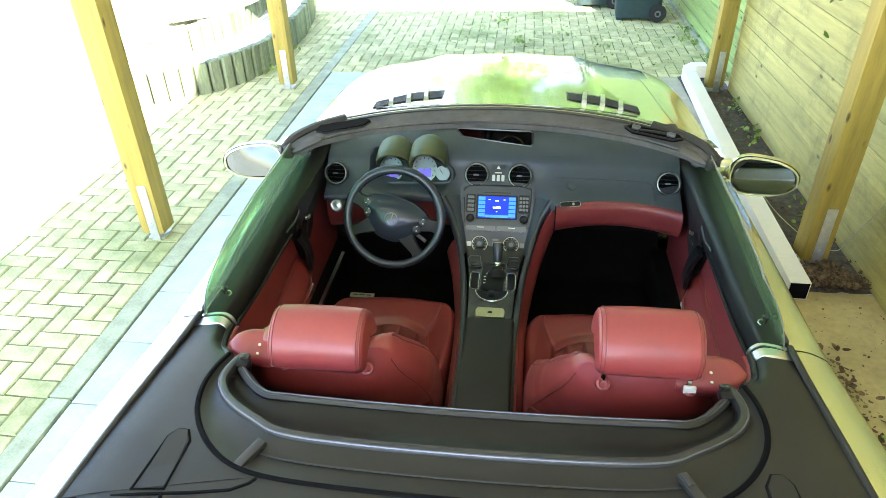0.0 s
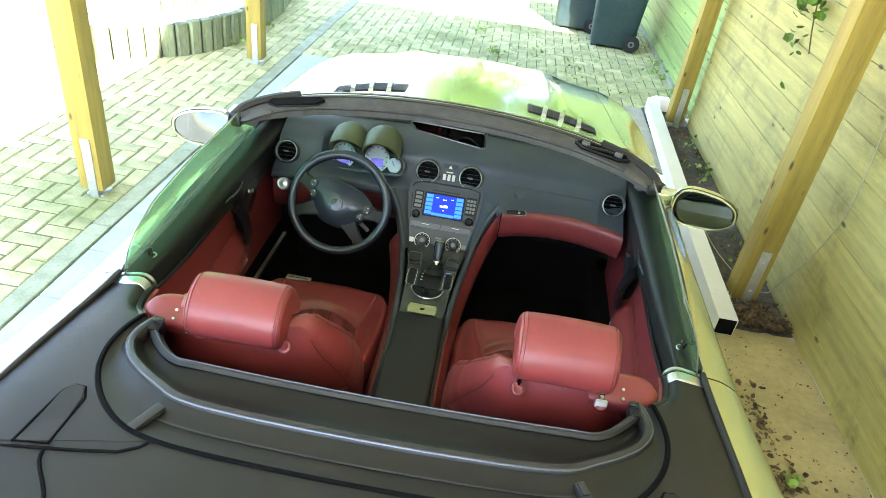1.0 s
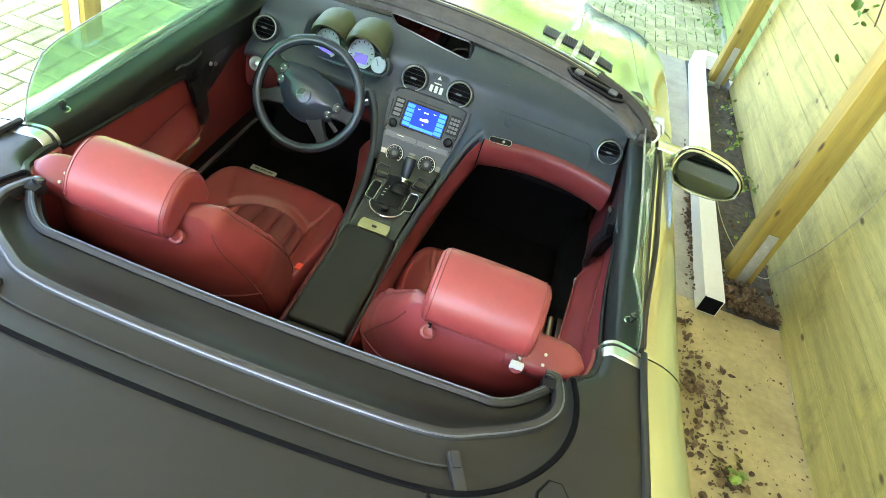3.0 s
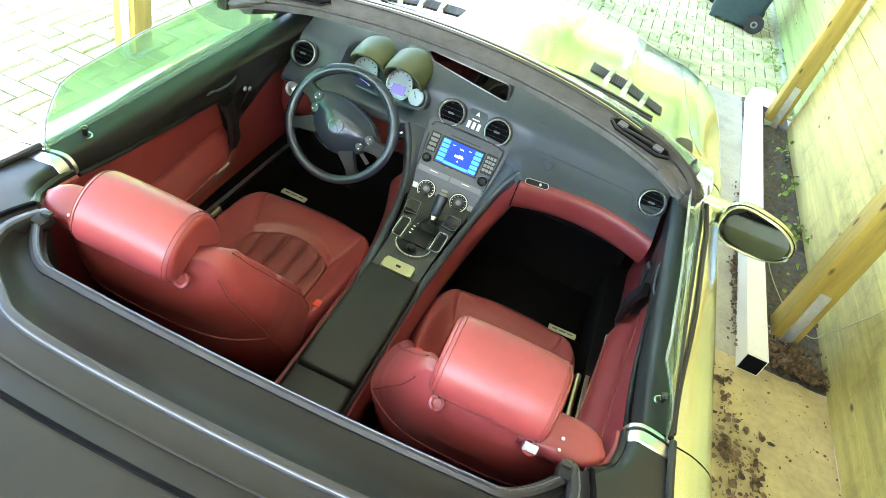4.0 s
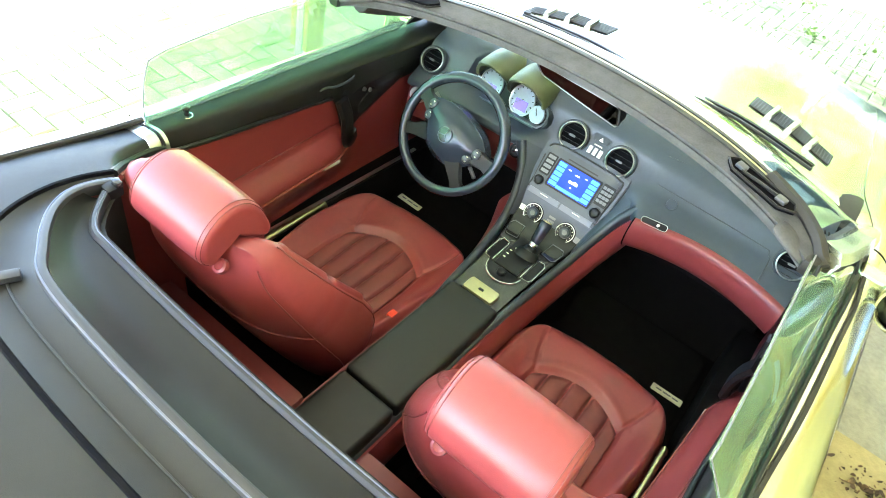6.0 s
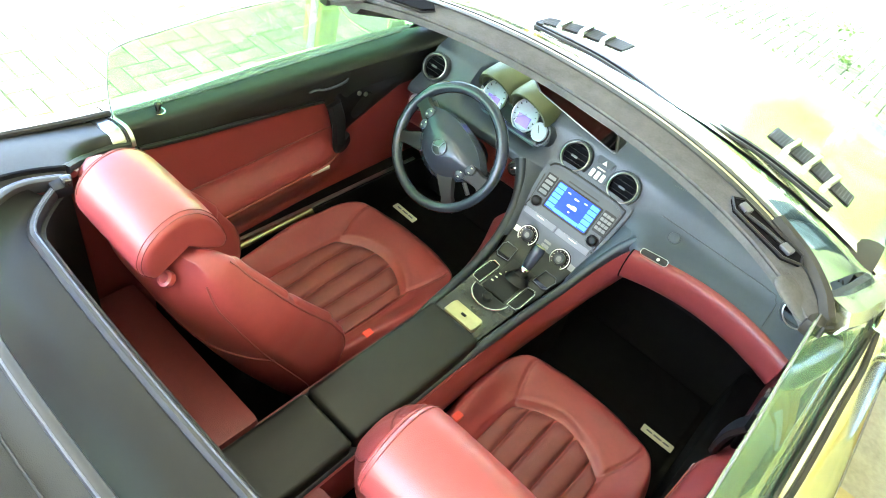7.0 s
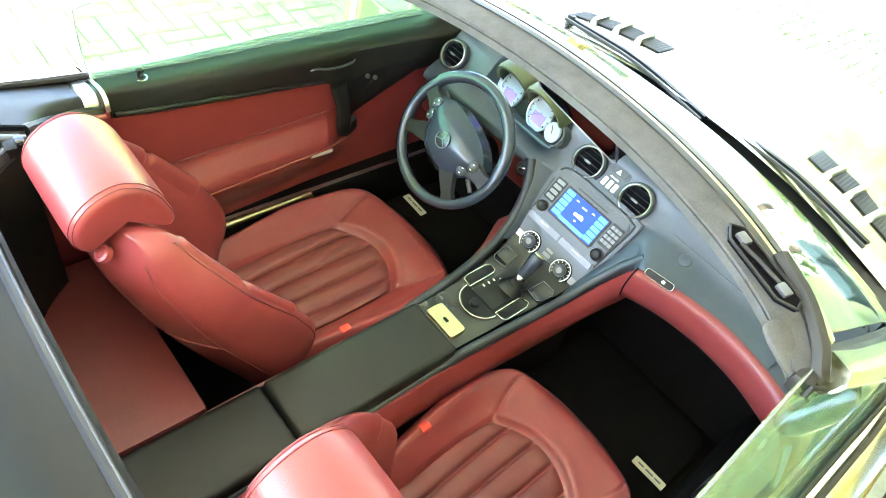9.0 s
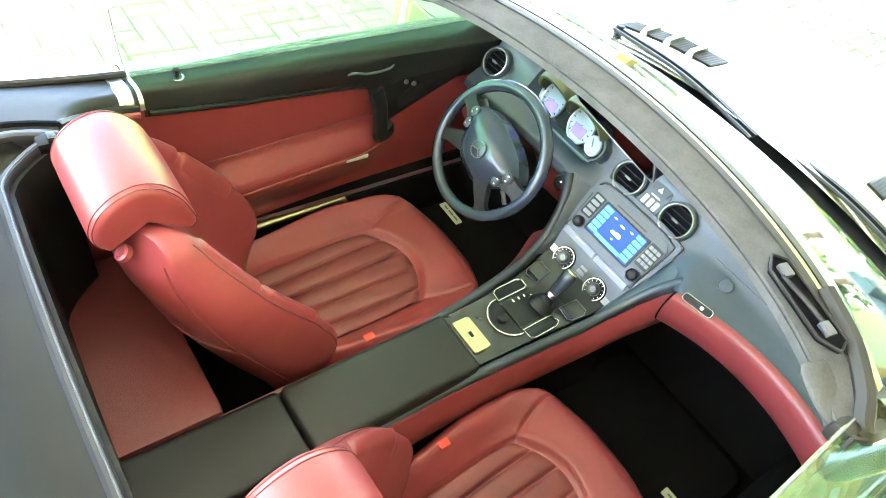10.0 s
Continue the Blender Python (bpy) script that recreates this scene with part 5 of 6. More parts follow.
# ---- seats ----
def make_seat(s, lift, slim, reach):
    """Seat centred at x = 0.385 for s = 1; mirrored for s = -1. lift: how far the headrest is pulled up; reach: front edge of the cushion."""
    cx = s * 0.385
    tag = "red leather sports seat with a pleated cushion"
    Y0, Y1 = 0.02, reach

    def half(v):
        return 0.268 * (1 - 0.35 * max(0, (v - 0.62) / 0.38) ** 3.0) * (0.84 + 0.16 * sstep(0, 0.6, v))

    def front_arc(k):
        """Front edge of the pleated middle, along the cushion."""
        return 0.735 - 0.095 * (k / 0.56) ** 2

    def side_arc(v):
        """Side edge of the pleated middle, across the cushion."""
        return 0.555 + 0.16 * (0.64 - v)

    def level(v):
        return 0.395 + 0.030 * v + 0.016 * sstep(0.60, 0.84, v)

    def top(k, v):
        a = abs(k)
        z = level(v) - 0.085 * max(0, (v - 0.86) / 0.14) ** 2.2
        z += 0.058 * sstep(0.58, 0.90, a) * (1 - 0.85 * sstep(0.40, 1.0, v)) - 0.060 * max(0, (a - 0.88) / 0.12) ** 2.2
        d = min((front_arc(k) - v) * 0.70, (side_arc(v) - a) * 0.26)
        z -= 0.009 * math.exp(-(d / 0.0048) ** 2) + 0.017 * min(1, max(0, d) / 0.010)
        # puffed leather beside the seam, and the seams that run from its corners to the front edge
        z += 0.0022 * math.exp(-((d + 0.020) / 0.014) ** 2)
        t = max(0.0, min(1.0, ((a - 0.55) * 0.26 * 0.062 + (v - 0.645) * 0.70 * 0.165) / (0.062 ** 2 + 0.165 ** 2)))
        e = math.hypot((a - 0.55) * 0.26 - 0.062 * t, (v - 0.645) * 0.70 - 0.165 * t)
        return z - 0.0060 * math.exp(-(e / 0.0055) ** 2)

    def cush(u, v):
        k = 2 * u - 1
        return Vector((cx + k * half(v), Y0 + (Y1 - Y0) * v - 0.055 * abs(k) ** 3 * sstep(0.6, 1, v), top(k, v)))
    seat = part("seat", surf(cush, 130, 130), RED, car, tag, sharp=1.5)
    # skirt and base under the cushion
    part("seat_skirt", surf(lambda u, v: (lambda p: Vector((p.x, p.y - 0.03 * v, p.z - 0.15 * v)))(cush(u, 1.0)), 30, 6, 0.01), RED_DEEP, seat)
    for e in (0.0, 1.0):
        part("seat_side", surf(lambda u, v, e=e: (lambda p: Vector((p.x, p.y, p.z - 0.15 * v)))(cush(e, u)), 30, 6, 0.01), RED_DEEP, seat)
    part("seat_base", rbox((cx - 0.20, 0.06, 0.235), (cx + 0.20, 0.62, 0.33), 0.02), PLASTIC, seat)
    # pleats: five soft ribs along the cushion, held by the rounded seam
    for j in range(5):
        def pleat(u, v, j=j):
            k0, k1 = -0.645 + 0.258 * j + 0.004, -0.645 + 0.258 * (j + 1) - 0.004
            k = k0 + (k1 - k0) * u
            vv = 0.02 + (front_arc(k) - 0.016 - 0.02) * v
            if j in (0, 4):
                k = max(-side_arc(vv) + 0.02, min(side_arc(vv) - 0.02, k))
            bul = math.sin(u * math.pi) ** 0.30 * min(1, (1 - v) / 0.07) ** 0.5
            wob = 0.0012 * noise.noise(Vector((cx * 9 + j * 3, vv * 14, u)))
            return Vector((cx + k * half(vv), Y0 + (Y1 - Y0) * vv, level(vv) - 0.018 + 0.0165 * bul + wob))
        part("pleat", surf(pleat, 12, 34), RED_DEEP, seat, "pleated leather rib", sharp=1.5)
    # backrest: front face with deep bolsters, rounded back shell
    def bx_at(v):
        return cx

    def spine(v):
        return Vector((0, 0.045 - 0.285 * v - 0.02 * math.sin(v * math.pi), 0.40 + 0.580 * v))

    def bw(v):
        return lerp([(0, 0.252), (0.2, 0.260), (0.35, 0.262), (0.5, 0.262), (0.61, 0.257), (0.70, 0.242), (0.78, 0.222), (0.86, 0.198), (1.0, 0.158)], v) - slim * sstep(0.42, 0.68, v)

    def back(u, v, front):
        k = 2 * u - 1
        p = spine(v)
        n = Vector((0, 0.87, 0.49))
        ridge = lerp([(0, 0.060), (0.03, 0.125), (0.07, 0.170), (0.13, 0.197), (0.2, 0.206), (0.35, 0.200), (0.48, 0.178), (0.61, 0.153), (0.75, 0.124), (0.86, 0.098), (1.0, 0.080)], v) - slim * sstep(0.30, 0.68, v)
        bol = (ridge - 0.035) * sstep(0.42, 0.90, abs(k)) * (1 - 0.25 * max(0, (abs(k) - 0.92) / 0.08) ** 2)
        d = 0.035 + bol - 0.03 * max(0, (v - 0.86) / 0.14) ** 2 if front else -0.080 + 0.040 * abs(k) ** 3 + 0.060 * max(0, (v - 0.80) / 0.20) ** 2
        if front:
            d -= 0.008 * math.exp(-((abs(k) - 0.55) / 0.03) ** 2)
        return Vector((bx_at(v) + k * bw(v), p.y, p.z)) + n * d
    def shell(th, v):
        """Point round the padded backrest at angle th and height v."""
        cap = math.sqrt(max(0.0, 1 - max(0, (v - 0.90) / 0.10) ** 2.2)) * 0.94 + 0.06
        c, sn = math.cos(th), math.sin(th)
        k = math.copysign(abs(c) ** 0.62, c)
        f, b = back((k + 1) / 2, v, True), back((k + 1) / 2, v, False)
        p = b.lerp(f, 0.5 + 0.5 * math.copysign(abs(sn) ** 0.62, sn))
        m0 = (back(0.5, v, True) + back(0.5, v, False)) / 2
        q = m0 + (p - m0) * cap
        return Vector((bx_at(v) + (p.x - bx_at(v)) * (0.62 + 0.38 * cap), q.y, q.z))
    part("backrest", loft([[shell(2 * math.pi * i / 96, j / 44) for i in range(96)] for j in range(45)]), RED, seat, "red leather backrest with thick bolsters", sharp=1.4)
    # stitched welts along the bolsters and across the back shell
    for th in (28, 152, 338, 202):
        part("welt", tube([shell(radians(th), 0.06 + 0.86 * i / 30) for i in range(31)], 0.0022, 6), RED_DEEP, seat)
    part("welt", tube([shell(radians(200 + 140 * i / 30), 0.50 + 0.16 * math.sin(i / 30 * math.pi)) for i in range(31)], 0.003, 5), RED_DEEP, seat)
    # raised pads along the ridge of each bolster, sewn in two lengths
    for mir in (0, 1):
        for v0, v1 in ((0.34, 0.64), (0.652, 0.90)):
            def pad_fn(u, w, v0=v0, v1=v1, mir=mir):
                th = radians(30 + 26 * u)
                th = math.pi - th if mir else th
                v = v0 + (v1 - v0) * w
                q, m0 = shell(th, v), shell(math.pi / 2, v)
                e = min(1, math.sin(u * math.pi) * 1.6) * min(1, min(w, 1 - w) / 0.06)
                return q + Vector((0, 0.78, 0.62)) * (0.0095 * e - 0.003)
            part("bolster_pad", surf(pad_fn, 8, 26), RED, seat, sharp=1.4)
    # belt guide wing at the outer shoulder
    wing_secs = []
    for i in range(13):
        f = i / 12
        w = math.sqrt(max(0.02, 1 - max(0, (f - 0.55) / 0.45) ** 2.4))
        ring_pts = []
        for j in range(20):
            c, n = math.cos(j * math.pi / 10), math.sin(j * math.pi / 10)
            a, b = 0.050 * w * math.copysign(abs(c) ** 0.6, c), 0.030 * (0.55 + 0.45 * w) * math.copysign(abs(n) ** 0.6, n)
            ring_pts.append(Vector((s * (0.462 + 0.166 * f), -0.214 + a * 0.9 - b * 0.35, 0.936 + a * 0.30 + b)))
        wing_secs.append(ring_pts)
    wing = part("belt_guide", loft(wing_secs), RED, seat, "red leather belt guide beside the headrest", sharp=1.4)
    part("belt_slot", rbox((cx + s * 0.105 - 0.014, -0.278, 0.935), (cx + s * 0.105 + 0.014, -0.268, 0.955), 0.003), WHITE_KEY, wing)
    for dz in (0.0, 0.022):
        part("guide_stud", lathe([(0.004, 0), (0.003, 0.003), (0.001, 0.003)], axes((cx + s * 0.155, -0.258 + 0.9 * dz, 0.958 + 0.5 * dz), (1, 0, 0), (0, 0.8, 0.4)), 8), PALE_MARK, wing)
    part("seat_belt", surf(lambda u, v: Vector((cx + s * (0.125 + 0.13 * v ** 1.5 + 0.045 * (u - 0.5)), -0.175 + 0.22 * v, 0.935 - 0.62 * v)), 4, 12, 0.0015), RED_DEEP, wing)
    # headrest: a padded roll with a hollow underside and flat sewn ends
    prof = [(-0.296, 0.950), (-0.313, 0.970), (-0.317, 1.000), (-0.303, 1.036), (-0.272, 1.065), (-0.232, 1.078), (-0.195, 1.067), (-0.165, 1.038), (-0.146, 1.002), (-0.136, 0.972), (-0.142, 0.955), (-0.160, 0.960), (-0.190, 0.983), (-0.230, 0.992), (-0.268, 0.976)]
    roll_pts = smooth_path([(0, y, z + lift) for y, z in prof + prof[:1]], 4)[:-1]
    mid_pt = Vector((0, -0.228, 1.018 + lift))
    HW = 0.115

    def hr(x, j, grow=0.0):
        """Point j round the roll at x from its middle."""
        edge = max(0.0, (abs(x) - (HW - 0.020)) / 0.020)
        q = roll_pts[j % len(roll_pts)]
        n = (q - mid_pt)
        k = 1 - (0.017 * (1 - math.sqrt(max(0.0, 1 - edge * edge))) - grow) / n.length - 0.020 * (x / HW) ** 4
        crown = 0.0035 * (1 - (x / HW) ** 2) * (n.z > 0)
        return Vector((cx + 0.008 * (s < 0) + x, 0, crown)) + mid_pt + n * k
    nr = len(roll_pts)
    stops = [-HW + 0.020 * (1 - math.cos(a * math.pi / 12)) for a in range(7)] + [-0.06, -0.02, 0.02, 0.06]
    stops += [-x for x in stops[6::-1]]
    sections = [[hr(x, j) for j in range(nr)] for x in stops]
    for e in (0, -1):
        c = sum(sections[e], Vector()) / nr
        ins = [[q.lerp(c, f) + Vector(((0.003 if e else -0.003) * f, 0, 0)) for q in sections[e]] for f in (0.25, 0.6, 0.9)]
        sections = (ins[::-1] + sections) if e == 0 else (sections + ins)
    head = part("headrest", loft(sections), RED, seat, "rounded red leather headrest", sharp=1.4)
    for x in (-HW + 0.007, -HW + 0.015, HW - 0.015, HW - 0.007):
        part("headrest_welt", tube([hr(x, j, 0.0006) for j in range(nr)], 0.0011, 5, True, up=(1, 0, 0)), RED_DEEP, head)
    hz = 0.985 + lift
    for dx in ((-0.089, 0.106) if s > 0 else (-0.122, 0.085)):
        x = cx + s * dx
        if lift:
            part("headrest_post", tube([(x, -0.262, 0.930), (x, -0.255, hz)], 0.006, 8), CHROME, head)
        part("post_guide", lathe([(0.0165, -0.012), (0.0155, -0.001), (0.010, 0.001), (0.007, -0.001), (0.001, -0.001)], axes((x, -0.272 if lift else -0.276, 0.945 if lift else 0.949), (1, 0, 0), (0, 0.75, 0.66)), 18), RED, seat, "round post guide")
    part("buckle", rbox((cx - s * 0.215 - 0.011, 0.238, 0.440), (cx - s * 0.215 + 0.011, 0.268, 0.464), 0.004), RED_PLASTIC, seat, "bright red belt buckle")
    part("buckle_stem", tube([(cx - s * 0.215, 0.22, 0.30), (cx - s * 0.215, 0.25, 0.46)], 0.010, 6), PLASTIC, seat)


make_seat(1, 0.046, 0.024, 0.690)
make_seat(-1, 0.0, 0.0, 0.738)


# ---- doors ----
def make_door(s):
    door = part("door", side_skin(s, -0.10, 1.13, 40), PAINT, car, "silver door with red leather lining and raised green window", sharp=1.2)
    y0, y1 = -0.092, 1.12

    def line(y):
        """Lower edge of the black upper trim."""
        return lerp([(-0.1, 0.878), (0.2, 0.842), (0.535, 0.792), (0.600, 0.640), (0.65, 0.664), (0.77, 0.717), (0.86, 0.755), (1.1, 0.765)], y)

    def inner(y, z):
        """Inner face of the door: half width at a height."""
        x = 0.690 + 0.040 * sstep(-0.1, 0.6, y) * (1 - sstep(0.80, 0.94, z)) + 0.012 * sstep(0.3, 1.1, y)
        x -= 0.052 * sstep(0.44, 0.595, z) * (1 - sstep(0.602, 0.69, z)) * sstep(-0.06, 0.10, y) * (1 - sstep(0.50, 0.70, y))
        x += 0.004 * (1 - sstep(0.42, 0.54, z))
        return x

    # black upper trim: window ledge then down to the red panel
    def ledge(u, v):
        y = y0 + (y1 - y0) * u
        bx, bz = glide(BELT_X, y) - 0.006, glide(BELT_Z, y)
        pts = [(bx, bz + 0.004), (bx - 0.02, bz + 0.006), (bx - 0.055, bz + 0.002), (inner(y, 0.9) + 0.006, bz - 0.016), (inner(y, 0.88), bz - 0.045), (inner(y, line(y)) - 0.004, line(y))]
        pr = smooth_path([(a, b, 0) for a, b in pts], 4)
        p = pr[min(len(pr) - 1, int(round(v * (len(pr) - 1))))]
        return Vector((s * p.x, y, p.y))
    part("door_ledge", surf(ledge, 90, 20), BLACK_LEATHER, door, "black leather door top")
    part("ledge_trim", tube([Vector((s * (inner(y, line(y)) - 0.010), y, line(y) + 0.014)) for y in [y0 + 0.01 + 0.60 * i / 30 for i in range(31)]], 0.006, 8), PLASTIC, door)
    # red lining
    def lining(u, v):
        y = y0 + (y1 - y0) * u
        z = line(y) + (0.375 - line(y)) * v
        return Vector((s * inner(y, z), y, z))
    part("door_lining", surf(lining, 70, 40), RED, door, "red leather door lining", sharp=1.3)
    arm_line = [Vector((s * (inner(y, 0.590) - 0.002), y, 0.590)) for y in [0.0 + 0.66 * i / 24 for i in range(25)]]
    part("lining_welt", tube(arm_line, 0.003, 5), STITCH, door)
    part("lining_welt", tube([Vector((s * (inner(y, 0.690) - 0.001), y, 0.690)) for y in [0.0 + 0.6 * i / 24 for i in range(25)]], 0.0025, 5), RED_DEEP, door)
    part("door_reflector", rbox((s * inner(0.50, 0.578) - 0.003, 0.462, 0.572), (s * inner(0.50, 0.578) + 0.003, 0.540, 0.584), 0.002), WHITE_KEY, door, "pale door warning lamp")
    # dark pull handle with cup
    pull = smooth_path([(s * 0.704, 0.545, 0.80), (s * 0.690, 0.562, 0.74), (s * 0.686, 0.570, 0.68), (s * 0.694, 0.590, 0.630), (s * 0.712, 0.635, 0.640)], 6)
    part("pull_handle", sweep(pull, [(-0.020, -0.010), (0.020, -0.010), (0.026, 0.0), (0.017, 0.010), (-0.017, 0.010), (-0.026, 0.0)], up=(1, 0, 0)), PLASTIC, door, "black pull handle")
    # black pod that carries the pull, swelling inwards at its rear
    def pod(u, v):
        y = 0.548 + 0.330 * u
        z = 0.835 + (lerp([(0.548, 0.772), (0.580, 0.668), (0.605, 0.640), (0.65, 0.662), (0.77, 0.714), (0.88, 0.758)], y) - 0.835) * v
        swell = 0.030 * math.sin(math.pi * min(1, max(0, v))) ** 0.6 * (1 - 0.6 * u) * sstep(0, 0.08, u) + 0.003
        return Vector((s * (inner(y, z) - swell), y, z))
    grip = part("pull_pod", surf(pod, 36, 16), PLASTIC, door, "black plastic pod of the door pull", sharp=1.3)
    cup_y, cup_z = 0.675, 0.752
    part("pull_cup", plate(rounded(0.050, 0.026, 0.025), 0.004, axes((s * (inner(cup_y, cup_z) - 0.026), cup_y, cup_z), (0, 0.83, 0.5), (0, -0.5, 0.83)), 0.002, -0.006), RUBBER, grip)
    part("inner_handle", tube(smooth_path([(s * (inner(y, z) - d), y, z) for y, z, d in ((0.445, 0.866, 0.002), (0.465, 0.874, 0.008), (0.50, 0.862, 0.010), (0.55, 0.858, 0.010), (0.585, 0.864, 0.008), (0.595, 0.872, 0.002))], 5), 0.0040, 8), SILVER_TRIM, door, "dark metal inner handle")
    for k in range(2):
        part("door_switch", lathe([(0.008, 0), (0.007, 0.006), (0.001, 0.007)], axes((s * 0.708, 0.650 + 0.03 * k, 0.805 - 0.012 * k), (0, 1, 0), (0, 0, 1)) @ pose(0, 0, 0 if s < 0 else -0.012), 10), SATIN, door)
    # lock pin in its rosette
    pin = part("lock_pin", lathe([(0.014, 0.0), (0.013, 0.003), (0.008, 0.004), (0.006, 0.005), (0.0065, 0.020), (0.009, 0.022), (0.009, 0.027), (0.006, 0.030), (0.001, 0.031)], pose(s * 0.731, 0.0, 0.930), 16), GUNMETAL, door, "dark door lock pin in a bright ring")
    part("pin_ring", tube([(s * 0.731 + 0.0145 * math.cos(i * math.pi / 10), 0.0145 * math.sin(i * math.pi / 10), 0.934) for i in range(20)], 0.0028, 6, True), CHROME, pin)
    # gap seal along the glass, sail corner in front
    seal = [Vector((s * (glide(BELT_X, y) - 0.008), y, glide(BELT_Z, y) + 0.008)) for y in [y0 + 1.0 * i / 30 for i in range(31)]]
    part("window_seal", tube(seal, 0.006, 6), RUBBER, door)
    outer = [Vector((s * (glide(BELT_X, y) + 0.018 * sstep(-0.05, 0.40, y) * (1 - 0.8 * sstep(0.75, 1.05, y))), y, glide(BELT_Z, y) + 0.001)) for y in [y0 + 0.02 + 1.04 * i / 30 for i in range(31)]]
    part("outer_seal", sweep(outer, [(-0.006, -0.004), (0.006, -0.004), (0.004, 0.004), (-0.005, 0.005)]), RUBBER, door, "black rubber strip along the window", sharp=1.2)
    # raised frameless window
    TOP = [(-0.150, 1.172), (-0.110, 1.186), (0.10, 1.207), (0.41, 1.215)]

    def pane(u, v):
        ya = -0.098 + 1.128 * u
        a = Vector((glide(BELT_X, ya) - 0.012, ya, glide(BELT_Z, ya) - 0.01))
        yt = -0.146 + 0.559 * u
        b = Vector((0.637 - 0.004 * u, yt, lerp(TOP, yt)))
        p = a.lerp(b, v)
        bow = 0.014 * math.sin(v * math.pi)
        return Vector((s * (p.x + bow), p.y, p.z))
    win = part("door_window", surf(pane, 24, 12, 0.0045), GREEN_GLASS, door, "green tinted raised window pane")
    win.visible_shadow = False
    part("window_edge", tube([pane(i / 24, 1.0) for i in range(25)], 0.0016, 5), GREY_KEY, door)
    part("window_edge", tube([pane(0.0, i / 12) for i in range(13)], 0.0016, 5), GREY_KEY, door)
    # mirror
    mc = Vector((s * 0.990, 0.915, 0.901))
    head_secs = []
    for j in range(9):
        f = j / 8
        sc = (1.0, 1.02, 1.0, 0.96, 0.9, 0.8, 0.64, 0.42, 0.12)[j]
        y = mc.y + 0.115 * f
        head_secs.append([Vector((mc.x + s * 0.124 * sc * math.copysign(abs(math.cos(a)) ** 0.75, math.cos(a)), y, mc.z - 0.008 * f + 0.078 * sc * math.copysign(abs(math.sin(a)) ** 0.8, math.sin(a)) * (1 - 0.22 * math.cos(a)))) for a in [2 * math.pi * i / 32 for i in range(32)]])
    turn = 0.49 if s > 0 else 0.30
    aim = Matrix.Translation(mc) @ Matrix.Rotation(-s * turn * 0.5, 4, "Z") @ Matrix.Rotation(-0.03, 4, "X") @ Matrix.Translation(-mc)
    aim_glass = Matrix.Translation(mc + Vector((0, 0.018, 0))) @ Matrix.Rotation(-s * turn * 0.9, 4, "Z") @ Matrix.Rotation(-0.18, 4, "X") @ Matrix.Scale(0.97, 4) @ Matrix.Translation(-mc)
    shell = part("door_mirror", loft([[aim @ q for q in sec] for sec in head_secs], caps=False), PAINT, car, "silver door mirror")
    part("mirror_back", loft([[aim @ (q.lerp(mc, 0.04) + Vector((0, 0.03, 0))) for q in head_secs[0]], [aim @ (q.lerp(mc, 0.06) + Vector((0, 0.04, 0))) for q in head_secs[0]]]), PLASTIC, shell)
    rim = [aim @ Vector((mc.x + s * 0.115 * math.copysign(abs(math.cos(a)) ** 0.75, math.cos(a)), mc.y - 0.004, mc.z + 0.071 * math.copysign(abs(math.sin(a)) ** 0.8, math.sin(a)) * (1 - 0.22 * math.cos(a)))) for a in [2 * math.pi * i / 40 for i in range(40)]]
    part("mirror_rim", tube(rim, 0.005, 6, True, up=(0, 1, 0)), PAINT, shell)
    part("mirror_glass", loft([[aim_glass @ (aim.inverted() @ q + Vector((0, d, 0))) for q in rim] for d in (-0.002, 0.002)]), MIRROR, shell)
    foot = rbox((s * 0.853 - 0.055, 0.972, 0.862), (s * 0.853 + 0.055, 1.038, 0.922), 0.016, 3)
    part("mirror_foot", foot, PAINT, shell)
    tri = plate([(0.0, 0.0), (0.16, 0.0), (0.15, 0.028), (0.02, 0.075)], 0.006, axes((s * 0.792, 0.93, 0.925), (0, 1, -0.02), (-s * 0.5, 0, 1)), 0.002)
    part("mirror_sail", tri, PLASTIC, door)


make_door(-1)
make_door(1)

# ---- ground ----
ground = part("ground", surf(lambda u, v: Vector((-400 + 800 * u, -400 + 800 * v, -0.03)), 8, 8), GROUND)
tagged(ground, "dry pale garden ground", "ground", kind="structure")
joint_bed = part("pavement", merge(rbox((-5.2, -3.6, -0.05), (-1.895, 11.5, -0.006), 0), rbox((-1.895, 4.76, -0.05), (2.0, 11.5, -0.006), 0)), PAVER_JOINT)
tagged(joint_bed, "mossy concrete block paving in herringbone bond", "pavement", kind="structure")
W = 0.104


def paver_mesh(lx, ly, seed):
    rng = random.Random(seed)
    g, h = 0.004, 0.0
    a, b, c = lx / 2 - g, ly / 2 - g, 0.006
    bm = bmesh.new()
    lo = [bm.verts.new((x + rng.uniform(-0.002, 0.002), y + rng.uniform(-0.002, 0.002), -0.02)) for x, y in ((-a, -b), (a, -b), (a, b), (-a, b))]
    mid = [bm.verts.new((v.co.x, v.co.y, -c)) for v in lo]
    hi = [bm.verts.new((v.co.x * (1 - c / a), v.co.y * (1 - c / b), rng.uniform(-0.0015, 0.0015))) for v in lo]
    for p, q in ((lo, mid), (mid, hi)):
        for i in range(4):
            bm.faces.new((p[i], p[(i + 1) % 4], q[(i + 1) % 4], q[i]))
    bm.faces.new(hi)
    bmesh.ops.recalc_face_normals(bm, faces=bm.faces[:])
    me = bpy.data.meshes.new("paver")
    bm.to_mesh(me)
    bm.free()
    me.materials.append(PAVER)
    return me


